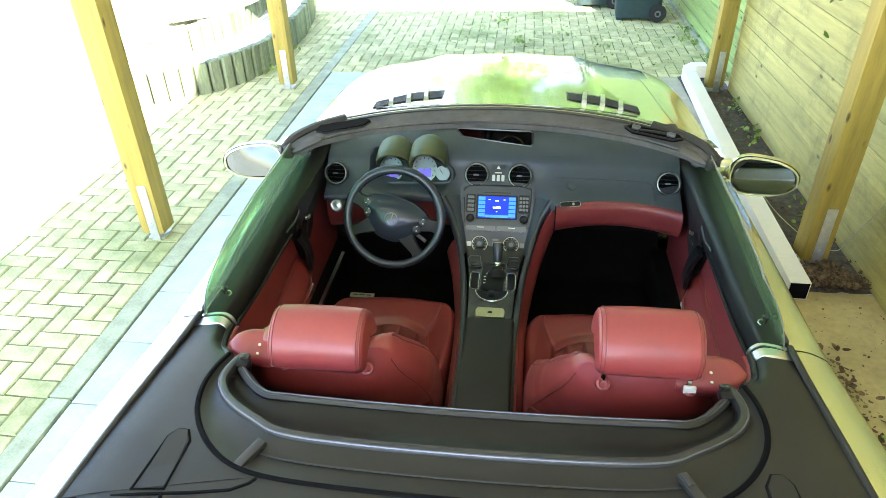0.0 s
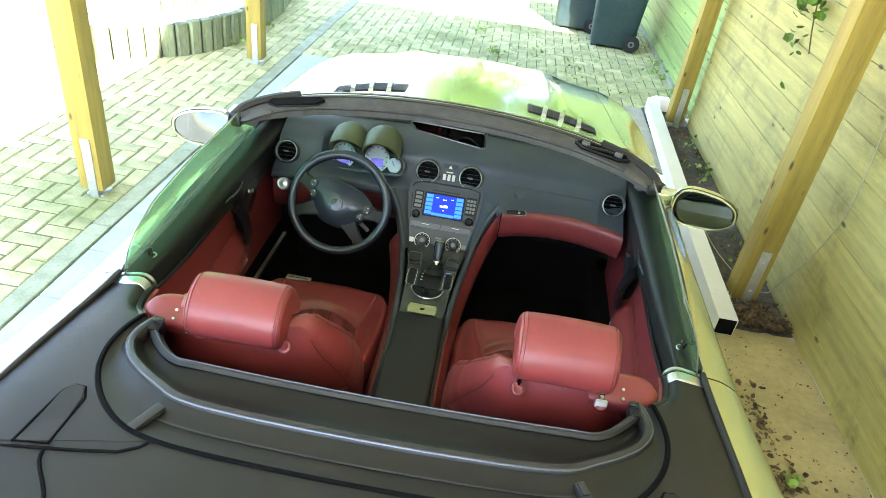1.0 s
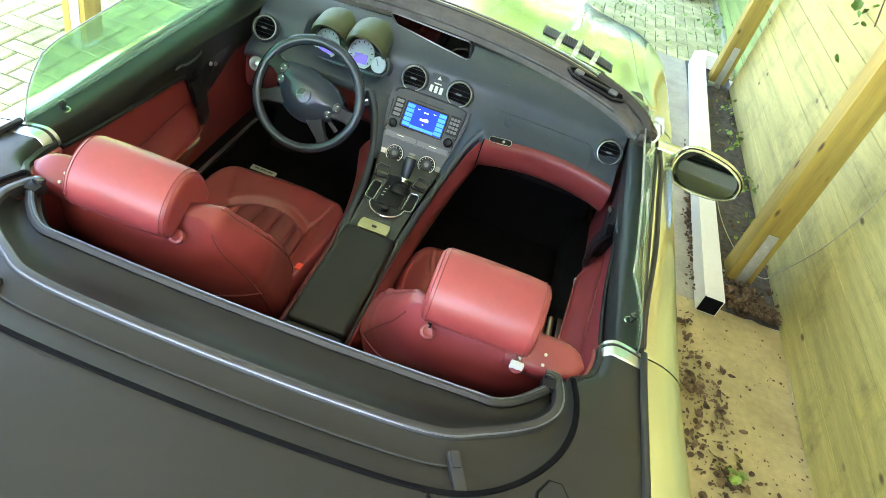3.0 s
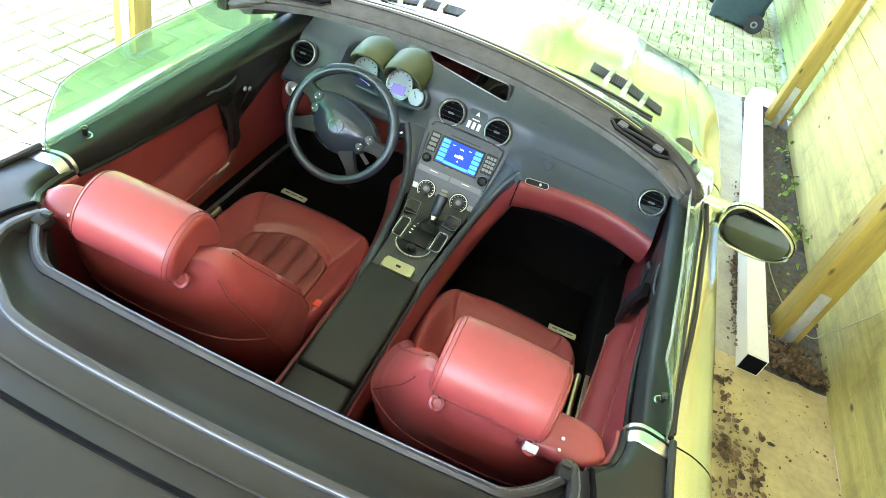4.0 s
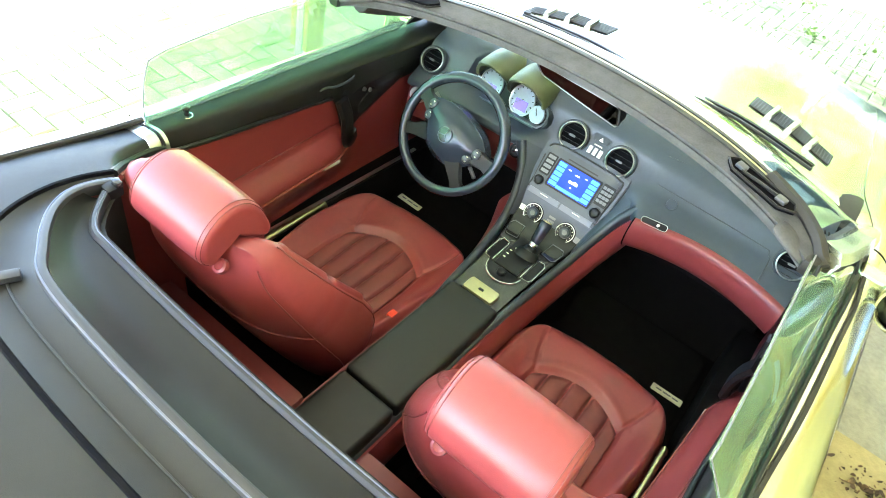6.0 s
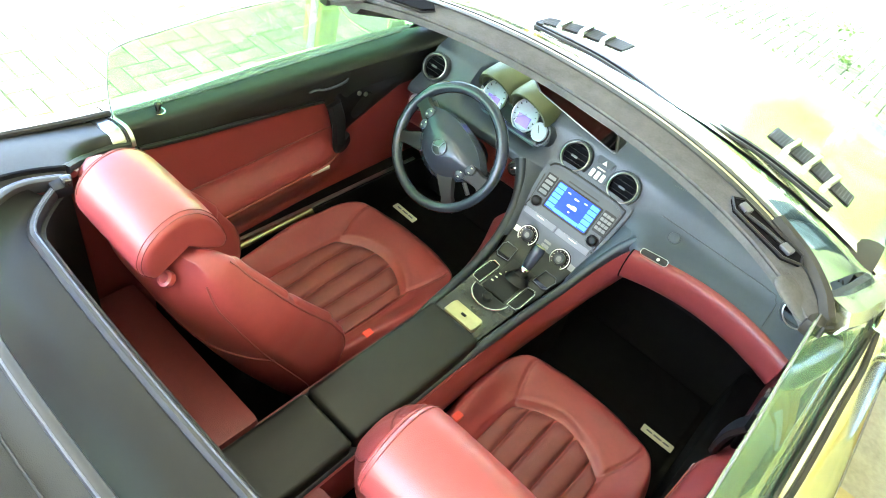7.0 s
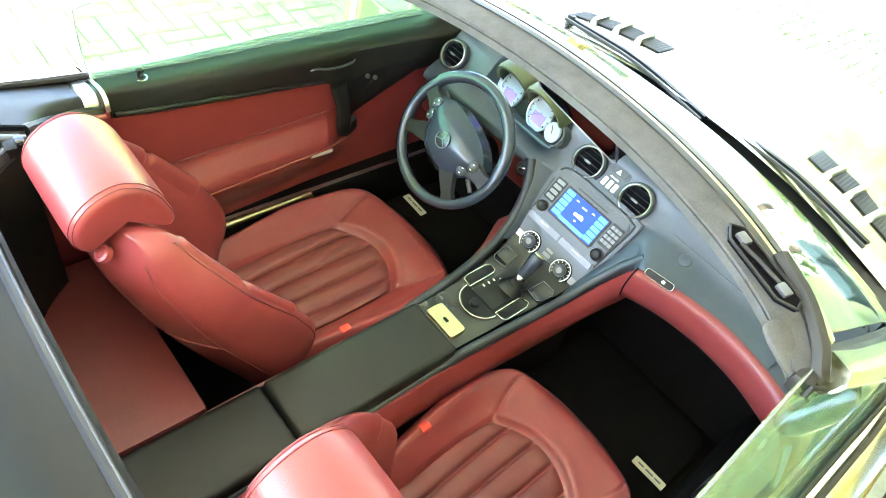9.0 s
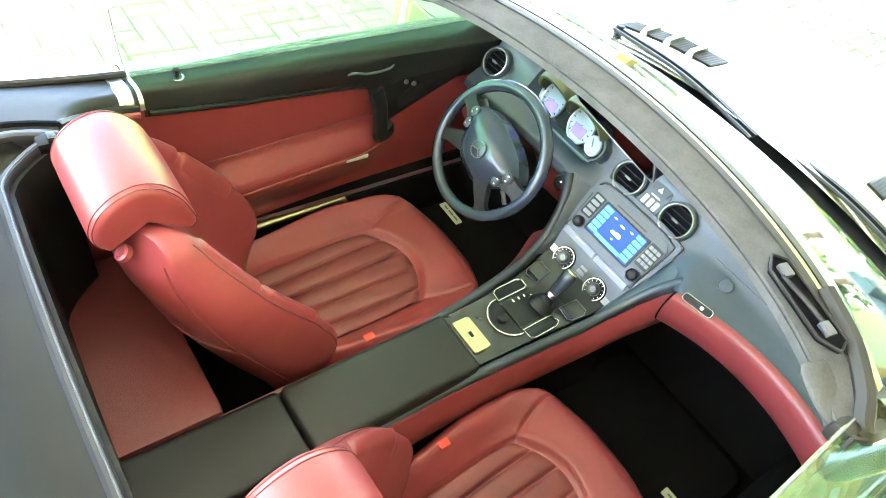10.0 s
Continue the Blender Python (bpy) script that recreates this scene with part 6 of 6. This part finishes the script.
# palisade walls that edge the raised garden beds
def palisade(path, z0, z1, name, label):
    wall = thing(name, label, "garden edging", at=(path[0][0], path[0][1], z0))
    pts = smooth_path([(x, y, 0) for x, y in path], 24)
    step = 0.115
    rng = random.Random(4)
    out = [pts[0]]
    for p in pts[1:]:
        if (p - out[-1]).length >= step:
            out.append(p)
    for a, b in zip(out, out[1:]):
        c, d = (a + b) / 2, (b - a)
        m = Matrix.Translation((c.x - path[0][0], c.y - path[0][1], 0)) @ Matrix.Rotation(math.atan2(d.y, d.x), 4, "Z")
        h = z1 - z0 + rng.uniform(-0.008, 0.008)
        w = d.length / 2 - 0.006
        sec = [(-w, -0.028), (-w * 0.7, -0.045), (w * 0.7, -0.045), (w, -0.028), (w, 0.03), (-w, 0.03)]
        part("palisade_post", plate(sec, h, m, 0.006, -0.05), PALISADE, wall)
    return wall


palisade([(-3.55, 4.7), (-3.50, 4.1), (-3.40, 3.80), (-3.237, 3.729), (-2.92, 3.997), (-2.656, 4.264), (-2.503, 4.592), (-2.425, 5.037), (-2.44, 5.7), (-2.515, 6.459), (-2.728, 7.451), (-3.1, 8.6)], 0.0, 0.285, "lower_palisade_wall", "weathered green wooden palisade edging on the paving")
palisade([(-3.35, 5.3), (-3.30, 4.75), (-3.22, 4.45), (-3.08, 4.45), (-2.90, 4.80), (-2.84, 5.40), (-2.92, 6.15), (-3.25, 7.3), (-3.7, 8.4)], 0.25, 0.50, "upper_palisade_wall", "weathered green wooden palisade edging on the gravel bed")
bed = bmesh.new()
low_pts = smooth_path([(-3.52, 4.7, 0), (-3.47, 4.12, 0), (-3.38, 3.83, 0), (-3.25, 3.77, 0), (-2.95, 4.03, 0), (-2.70, 4.28, 0), (-2.54, 4.60, 0), (-2.46, 5.04, 0), (-2.475, 5.7, 0), (-2.55, 6.45, 0), (-2.76, 7.44, 0), (-3.13, 8.6, 0)], 6)
for hi_z, off in ((0.262, 0.0), (0.478, 0.45)):
    vs = [bed.verts.new((p.x - off * 0.6, p.y + off * 1.5, hi_z)) for p in low_pts] + [bed.verts.new((-3.52, 8.6 + off, hi_z))]
    bed.faces.new(vs)
gravel = part("gravel_bed", bed, GRAVEL)
tagged(gravel, "pale gravel filling of the raised beds", "gravel bed", kind="structure")

# carport floor: concrete slabs, edging, sandy strip, soil
floor = part("floor", rbox((-1.78, -3.6, -0.06), (1.20, 4.75, -0.012), 0), PAVER_JOINT)
tagged(floor, "pale concrete slab floor of the carport", "floor", kind="structure")
kerb = part("kerb", rbox((-1.893, -3.6, -0.06), (-1.782, 11.5, -0.010), 0), PAVER_JOINT)
tagged(kerb, "mossy concrete edging beside the paving", "kerb", kind="structure")
for k in range(15):
    part("edging_stone", rbox((-1.890, -3.6 + 1.0 * k + 0.003, -0.04), (-1.785, -2.6 + 1.0 * k - 0.003, 0.004), 0.004, 1), KERB, kerb)
strip = part("floor_strip", surf(lambda u, v: Vector((1.19 + 0.68 * u, -3.6 + 5.05 * v, 0.004 + 0.006 * noise.noise(Vector((u * 3, v * 20, 0))))), 12, 60), CONCRETE)
tagged(strip, "sandy dusty concrete strip along the fence", "floor", kind="structure")
soil = part("soil_strip", surf(lambda u, v: Vector((1.50 + 0.39 * u, 1.45 + 3.31 * v, 0.005 + 0.02 * noise.noise(Vector((u * 6, v * 40, 2))))), 16, 80), SOIL)
tagged(soil, "dark soil strip under the fence", "soil", kind="structure")
front_strip = part("floor_strip", rbox((1.205, 1.45, -0.05), (1.50, 4.75, 0.0), 0), WORN_SLAB)
tagged(front_strip, "pale concrete strip beside the car", "floor", kind="structure")

# ---- fence, posts, roof ----
fence = thing("board_fence", "yellow-green treated pine board fence beside the car", "fence", at=(1.87, 0, 0))
BH = 0.146
for k in range(16):
    z0 = 0.012 + BH * k
    for a, b in ((-3.6, -0.95), (-0.945, 4.42)):
        bm = rbox((-0.008, a + 0.001, z0 + 0.0006), (0.016, b - 0.001, z0 + BH - 0.0010), 0.0024, 1)
        part("fence_board", bm, PLANK, fence)
part("fence_backing", rbox((0.016, -3.6, 0.0), (0.030, 4.42, 2.34), 0), PLANK, fence)
mossy = thing("mossy_fence", "green mossy wooden fence beyond the carport", "fence", at=(1.95, 4.5, 0))
for k in range(14):
    part("fence_board", rbox((-0.010, 0.0, 0.01 + BH * k), (0.014, 7.0, 0.01 + BH * (k + 1) - 0.004), 0.003, 1), MOSSY, mossy)
part("gravel_board", rbox((-0.05, 0.25, -0.02), (-0.015, 7.0, 0.05), 0.006), KERB, mossy)


def carport_post(x, y, sx, face):
    post = thing("carport_post", "yellow treated pine carport post on a steel bracket", "post", "carport posts", at=(x, y, 0))
    h = 0.066
    part("post_timber", rbox((-h, -h, 0.045), (h, h, 2.46), 0.006), POST, post)
    br = part("post_bracket", rbox((sx * (h + 0.004) - 0.004, -0.026, 0.0), (sx * (h + 0.004) + 0.004, 0.026, 0.34), 0.003), GALV, post, "galvanised steel bracket") if face == "x" else part("post_bracket", rbox((-0.026 + 0.01, -h - 0.008, 0.0), (0.026 + 0.01, -h, 0.36), 0.003), GALV, post, "galvanised steel bracket")
    for z in (0.11, 0.29):
        mtx = axes((sx * (h + 0.009), 0, z), (0, 1, 0), (0, 0, 1)) if face == "x" else axes((0.01, -h - 0.007, z), (1, 0, 0), (0, 0, 1))
        part("bracket_bolt", lathe([(0.011, -0.002), (0.011, 0.005), (0.006, 0.008), (0.001, 0.008)], mtx if face != "x" or sx > 0 else mtx @ pose(0, 0, 0, 180), 8), GALV, br)
    part("bracket_foot", rbox((-0.05, -0.05, -0.01), (0.05, 0.05, 0.012), 0.004), GALV, br)
    return post


carport_post(-2.035, 1.725, -1, "y")
carport_post(-2.06, 4.31, -1, "y")
carport_post(1.655, 1.745, 1, "y")
carport_post(1.735, 4.42, 1, "y")
# Unseen wall, added to keep light from behind off the right-hand posts.
rear_wall = part("rear_shade_wall", rbox((0.7, -3.75, -0.02), (2.0, -3.6, 2.45), 0.01), PLASTER)
tagged(rear_wall, "unseen pale wall added to cut light from behind on the right", "wall", kind="structure")
# Unseen roof; its milkiness and overhang are set for the light underneath.
roof = part("ceiling", surf(lambda u, v: Vector((-2.18 + 4.93 * u, -2.95 + 7.95 * v, 2.465 + 0.05 * u + 0.006 * math.sin(u * 5.0 / 0.076 * 2 * math.pi))), 220, 6), ROOF_SHEET)
tagged(roof, "unseen milky corrugated carport roof sheet, sized for its shade", "ceiling", kind="structure")

# white downpipe lying on the ground
pipe = thing("downpipe", "white plastic square downpipe lying on the ground", "pipe", at=(1.48, 1.38, 0))
pw = 0.05


def square_pipe(pts):
    o = [(-pw, -pw), (pw, -pw), (pw, pw), (-pw, pw)]
    i = [(-pw + 0.004, -pw + 0.004), (pw - 0.004, -pw + 0.004), (pw - 0.004, pw - 0.004), (-pw + 0.004, pw - 0.004)]
    secs_o = sweep(pts, o)
    secs_i = sweep(pts, i)
    bmesh.ops.delete(secs_o, geom=[f for f in secs_o.faces if len(f.verts) == 4 and abs(f.normal.y) > 0.9 and f.calc_center_median().y < pts[0][1] + 0.01], context="FACES_ONLY")
    bmesh.ops.delete(secs_i, geom=[f for f in secs_i.faces if len(f.verts) == 4 and f.calc_center_median().y < pts[0][1] + 0.01], context="FACES_ONLY")
    return merge(secs_o, secs_i)


bmp = square_pipe([Vector((0.0, 0.0, 0.058)), Vector((0.02, 1.2, 0.058)), Vector((0.09, 3.25, 0.058))])
part("pipe_length", bmp, PVC, pipe)
# plate across the end, near-black for the shade inside the pipe
part("pipe_mouth_shade", rbox((-0.045, -0.003, 0.013), (0.045, 0.001, 0.103), 0), GAP, pipe, "dark plate for the shade in the pipe mouth")
part("pipe_elbow", sweep([Vector((0.09, 3.22, 0.058)), Vector((0.10, 3.34, 0.062)), Vector((0.16, 3.40, 0.066)), Vector((0.26, 3.40, 0.066))], [(-0.055, -0.055), (0.055, -0.055), (0.055, 0.055), (-0.055, 0.055)]), PVC, pipe)

# wheelie bins
def wheelie_bin(x, y, rz, h=1.05):
    b = thing("wheelie_bin", "dark green plastic wheelie bin on two black wheels", "bin", "wheelie bins", at=(x, y, 0))
    b.rotation_euler.z = radians(rz)
    secs = []
    for z, w, d in ((0.03, 0.22, 0.23), (0.06, 0.235, 0.25), (h - 0.12, 0.28, 0.31), (h - 0.08, 0.30, 0.33), (h, 0.30, 0.33)):
        secs.append([Vector((p[0], p[1], z)) for p in rounded(w, d, 0.05, 3)])
    part("bin_body", loft(secs), BIN, b)
    part("bin_lid", loft([[Vector((p[0], p[1], z)) for p in rounded(w, d, 0.05, 3)] for z, w, d in ((h, 0.305, 0.335), (h + 0.03, 0.30, 0.33), (h + 0.06, 0.22, 0.25))]), BIN, b)
    part("bin_handle", tube([(-0.22, 0.36, h - 0.02), (0.22, 0.36, h - 0.02)], 0.016, 8), BIN, b)
    for s in (-1, 1):
        wheelb = part("bin_wheel", lathe([(0.06, -0.022), (0.095, -0.024), (0.10, 0), (0.095, 0.024), (0.06, 0.022)], axes((s * 0.262, 0.22, 0.10), (0, 1, 0), (0, 0, 1)), 24), TYRE, b)
        part("wheel_hub", lathe([(0.062, -0.016), (0.02, -0.026), (0.02, 0.026), (0.062, 0.016)], axes((s * 0.262, 0.22, 0.10), (0, 1, 0), (0, 0, 1)), 20), GREY_KEY, wheelb)
        for k in range(6):
            part("hub_spoke", xf(rbox((-0.005, 0.015, -0.020), (0.005, 0.062, 0.020), 0.001, 1), axes((s * 0.262, 0.22, 0.10), (0, 1, 0), (0, 0, 1)) @ pose(0, 0, 0, 0, 0, 60 * k)), PLASTIC, wheelb)
    part("bin_foot", rbox((-0.20, -0.24, 0.0), (0.20, -0.16, 0.04), 0.01), BIN, b)


wheelie_bin(1.40, 6.98, -90 - 4)
wheelie_bin(0.99, 7.62, -90 - 7)


# ---- loose leaves, weeds, cables ----
def leaf_mesh(bm, c, size, rng, flat=0.35, normal=None):
    a = rng.uniform(0, 6.28)
    m = Matrix.Translation(c) @ Matrix.Rotation(a, 4, "Z") @ Matrix.Rotation(rng.uniform(-flat, flat), 4, "X") @ Matrix.Rotation(rng.uniform(-flat, flat), 4, "Y")
    w = size * rng.uniform(0.28, 0.5)
    curl = size * rng.uniform(0.0, 0.22)
    pts = [(-size / 2, 0, curl), (-size * 0.2, w, 0.2 * curl), (size * 0.25, w * 0.8, 0.1 * curl), (size / 2, 0, curl), (size * 0.25, -w * 0.8, 0.2 * curl), (-size * 0.2, -w, 0.1 * curl)]
    vs = [bm.verts.new(m @ Vector(p)) for p in pts]
    mid = bm.verts.new(m @ Vector((0, 0, -0.1 * size * flat)))
    for i in range(6):
        bm.faces.new((vs[i], vs[(i + 1) % 6], mid))


def stuff(name, bm, mat, label, category):
    ob = part(name, bm, mat, keep=True)
    return tagged(ob, label, category, kind="stuff")


rng = random.Random(11)
bm = bmesh.new()
CLUMPS = [(1.545, 0.46, 0.05, 14), (1.52, 0.30, 0.07, 30), (1.56, 0.16, 0.06, 26), (1.50, -0.02, 0.08, 34), (1.54, -0.22, 0.09, 46), (1.47, 0.62, 0.06, 16), (1.40, 1.02, 0.07, 26), (1.43, 0.85, 0.05, 12), (1.50, 0.50, 0.05, 10), (1.74, -0.30, 0.05, 14), (1.36, 0.55, 0.05, 16), (1.38, 0.20, 0.07, 22), (1.62, -0.5, 0.12, 50), (1.34, -0.3, 0.08, 40), (1.58, 0.02, 0.03, 20), (1.55, -0.12, 0.05, 30), (1.50, 0.17, 0.03, 22), (1.47, 0.80, 0.05, 24), (1.30, 0.9, 0.07, 26), (1.33, 1.25, 0.05, 20)]
for cx, cy, sp, n in CLUMPS:
    for _ in range(3 * n):
        leaf_mesh(bm, Vector((cx + rng.gauss(0, sp), cy + rng.gauss(0, 1.3 * sp), 0.013 + rng.uniform(0, 0.010))), 0.008 + 0.034 * rng.random() ** 2, rng, 0.7)
for _ in range(800):
    leaf_mesh(bm, Vector((1.70 + rng.gauss(0, 0.085), 1.47 + abs(rng.gauss(0, 0.10)) - 0.02, 0.02 + rng.uniform(0, 0.05))), rng.uniform(0.010, 0.032), rng, 0.8)
for _ in range(260):
    leaf_mesh(bm, Vector((rng.uniform(1.58, 1.85), rng.uniform(1.5, 4.6), 0.022 + rng.uniform(0, 0.01))), rng.uniform(0.012, 0.035), rng, 0.6)
for _ in range(320):
    leaf_mesh(bm, Vector((1.452 - abs(rng.gauss(0, 0.022)), rng.uniform(1.5, 2.1) + abs(rng.gauss(0, 0.5)), 0.006 + rng.uniform(0, 0.008))), rng.uniform(0.010, 0.030), rng, 0.6)
for _ in range(420):
    leaf_mesh(bm, Vector((rng.uniform(1.22, 1.86), rng.uniform(-1.5, 1.4), 0.012)), rng.uniform(0.005, 0.016), rng, 0.5)
stuff("dead_leaves", bm, DEAD_LEAF, "brown dead leaves scattered on the floor by the fence", "leaves")
bm = bmesh.new()
WEEDS = [(-2.40, 5.35, 24), (-2.46, 6.1, 26), (-2.40, 4.75, 22), (1.90, 5.25, 40), (1.88, 6.3, 40), (1.83, 5.9, 24), (0.05, 5.75, 40), (-0.20, 6.6, 20), (1.80, 3.4, 30), (1.82, 2.75, 26), (1.80, 3.9, 20), (1.83, 2.2, 18), (0.9, 5.6, 12), (0.5, 5.95, 10)]
for cx, cy, n in WEEDS:
    for _ in range(n):
        leaf_mesh(bm, Vector((cx + rng.gauss(0, 0.06), cy + rng.gauss(0, 0.08), rng.uniform(0.01, 0.07))), rng.uniform(0.02, 0.05), rng, 1.1)
for cx, cy in ((1.545, 0.47), (1.78, -0.12)):
    for _ in range(6):
        leaf_mesh(bm, Vector((cx + rng.gauss(0, 0.02), cy + rng.gauss(0, 0.02), rng.uniform(0.02, 0.035))), 0.045, rng, 0.6)
for _ in range(900):
    leaf_mesh(bm, Vector((rng.uniform(-1.6, 1.6), rng.uniform(5.0, 7.2), 0.004 + rng.uniform(0, 0.01))), rng.uniform(0.008, 0.03), rng, 0.9)
stuff("weeds", bm, WEED, "bright green weeds growing in joints and along the fence", "weeds")
ivy = thing("ivy_sprig", "green ivy sprig hanging over the fence", "ivy", at=(1.84, 2.95, 1.27))
part("ivy_stem", tube(smooth_path([(0.02, -0.1, 0.35), (0.0, -0.2, 0.2), (-0.03, -0.35, 0.05), (-0.02, -0.42, -0.08)], 5), 0.004, 5), BARK, ivy)
bm = bmesh.new()
for _ in range(60):
    leaf_mesh(bm, Vector((rng.gauss(-0.03, 0.03), rng.gauss(-0.28, 0.16), rng.gauss(0.16, 0.14))), rng.uniform(0.03, 0.07), rng, 1.3)
part("ivy_leaves", bm, LEAF, ivy, keep=True)
cable = part("garden_cable", tube(smooth_path([(1.55, 3.1, 0.03), (1.60, 2.6, 0.03), (1.63, 2.2, 0.03), (1.72, 1.9, 0.025), (1.80, 1.78, 0.05), (1.848, 1.80, 0.10), (1.851, 1.71, 0.24), (1.851, 1.60, 0.45), (1.851, 1.53, 0.68), (1.851, 1.53, 0.92), (1.851, 1.58, 1.2), (1.851, 1.66, 1.6)], 8), 0.0028, 7), CABLE)
tagged(cable, "thin white cable running up the fence", "cable")

# trees and hedge in front, which the bonnet mirrors
def tree(x, y, h, seed):
    r = random.Random(seed)
    t = thing("tree", "leafy green garden tree beyond the drive", "tree", "garden trees", at=(x, y, 0))
    bm = tube(smooth_path([(0, 0, -0.1), (0.05, 0.02, h * 0.25), (-0.04, 0.05, h * 0.55), (0.02, 0, h * 0.85)], 5), 0.12, 8)
    for k in range(7):
        a = r.uniform(0, 6.28)
        z = h * r.uniform(0.25, 0.7)
        bm = merge(bm, tube([(0, 0, z), (math.cos(a) * h * 0.14, math.sin(a) * h * 0.14, z + h * 0.12), (math.cos(a) * h * 0.26, math.sin(a) * h * 0.26, z + h * 0.18)], 0.04, 6))
    part("trunk", bm, BARK, t)
    bm = bmesh.new()
    for _ in range(110):
        c = Vector((r.gauss(0, h * 0.12), r.gauss(0, h * 0.12), h * r.uniform(0.16, 1.0)))
        for _ in range(34):
            leaf_mesh(bm, c + Vector((r.gauss(0, 0.26), r.gauss(0, 0.26), r.gauss(0, 0.24))), r.uniform(0.18, 0.40), r, 1.4)
    part("crown", bm, LEAF, t, keep=True)
for i, (x, y, h) in enumerate(((-0.4, 15.0, 9.0), (1.2, 13.6, 11.5), (3.0, 13.2, 12.5), (4.8, 12.6, 12.0), (6.4, 11.6, 11.0))):
    tree(x, y, h, 30 + i)

# ---- pieces of floor and paving, last ----
for j in range(21):
    for i in range(8):
        part("slab", rbox((-1.776 + 0.372 * i + 0.002, -3.6 + 0.398 * j + 0.002, -0.04), (-1.776 + 0.372 * (i + 1) - 0.002, -3.6 + 0.398 * (j + 1) - 0.002, 0.0), 0.003, 1), SLAB, floor)
meshes = {True: [paver_mesh(2 * W, W, k) for k in range(4)], False: [paver_mesh(W, 2 * W, k + 9) for k in range(4)]}
meshes["half"] = [paver_mesh(W, W, k + 20) for k in range(4)]
far_v, far_f = [], []
rng = random.Random(5)
count = 0
X0, Y0 = -1.893, 4.765


def paved(c, r):
    return (-31 <= c < 0 and -60 <= r < 64) or (0 <= c < 37 and 0 <= r < 64)


for r_ in range(-61, 65):
    for c_ in range(-32, 38):
        k = (c_ - r_) % 4
        if k not in (0, 3):
            continue
        pair = ((c_, r_), (c_ + 1, r_)) if k == 0 else ((c_, r_), (c_, r_ + 1))
        cells = [q for q in pair if paved(*q)]
        if not cells:
            continue
        x = X0 + (sum(q[0] for q in cells) / len(cells) + 0.5) * W
        y = Y0 + (sum(q[1] for q in cells) / len(cells) + 0.5) * W
        me = meshes["half" if len(cells) == 1 else k == 0][rng.randrange(4)]
        loc = Vector((x, y, rng.uniform(-0.0025, 0.0025)))
        turn = (rng.uniform(-0.010, 0.010), rng.uniform(-0.010, 0.010), rng.uniform(-0.014, 0.014))
        if -3.0 < x < -1.9 and 0.2 < y < 3.6 and count < 300:
            ob = new("paver", me)
            ob.parent, ob.location, ob.rotation_euler = joint_bed, loc, turn
            count += 1
        else:
            b0 = len(far_v)
            tilt = Euler(turn).to_matrix()
            far_v.extend([tuple(tilt @ v.co + loc) for v in me.vertices])
            far_f.extend([[b0 + i for i in p.vertices] for p in me.polygons])
me = bpy.data.meshes.new("paver_field")
me.from_pydata(far_v, [], far_f)
me.materials.append(PAVER)
field = new("paver_field", me)
field.parent = joint_bed
tagged(field, kind="stuff")
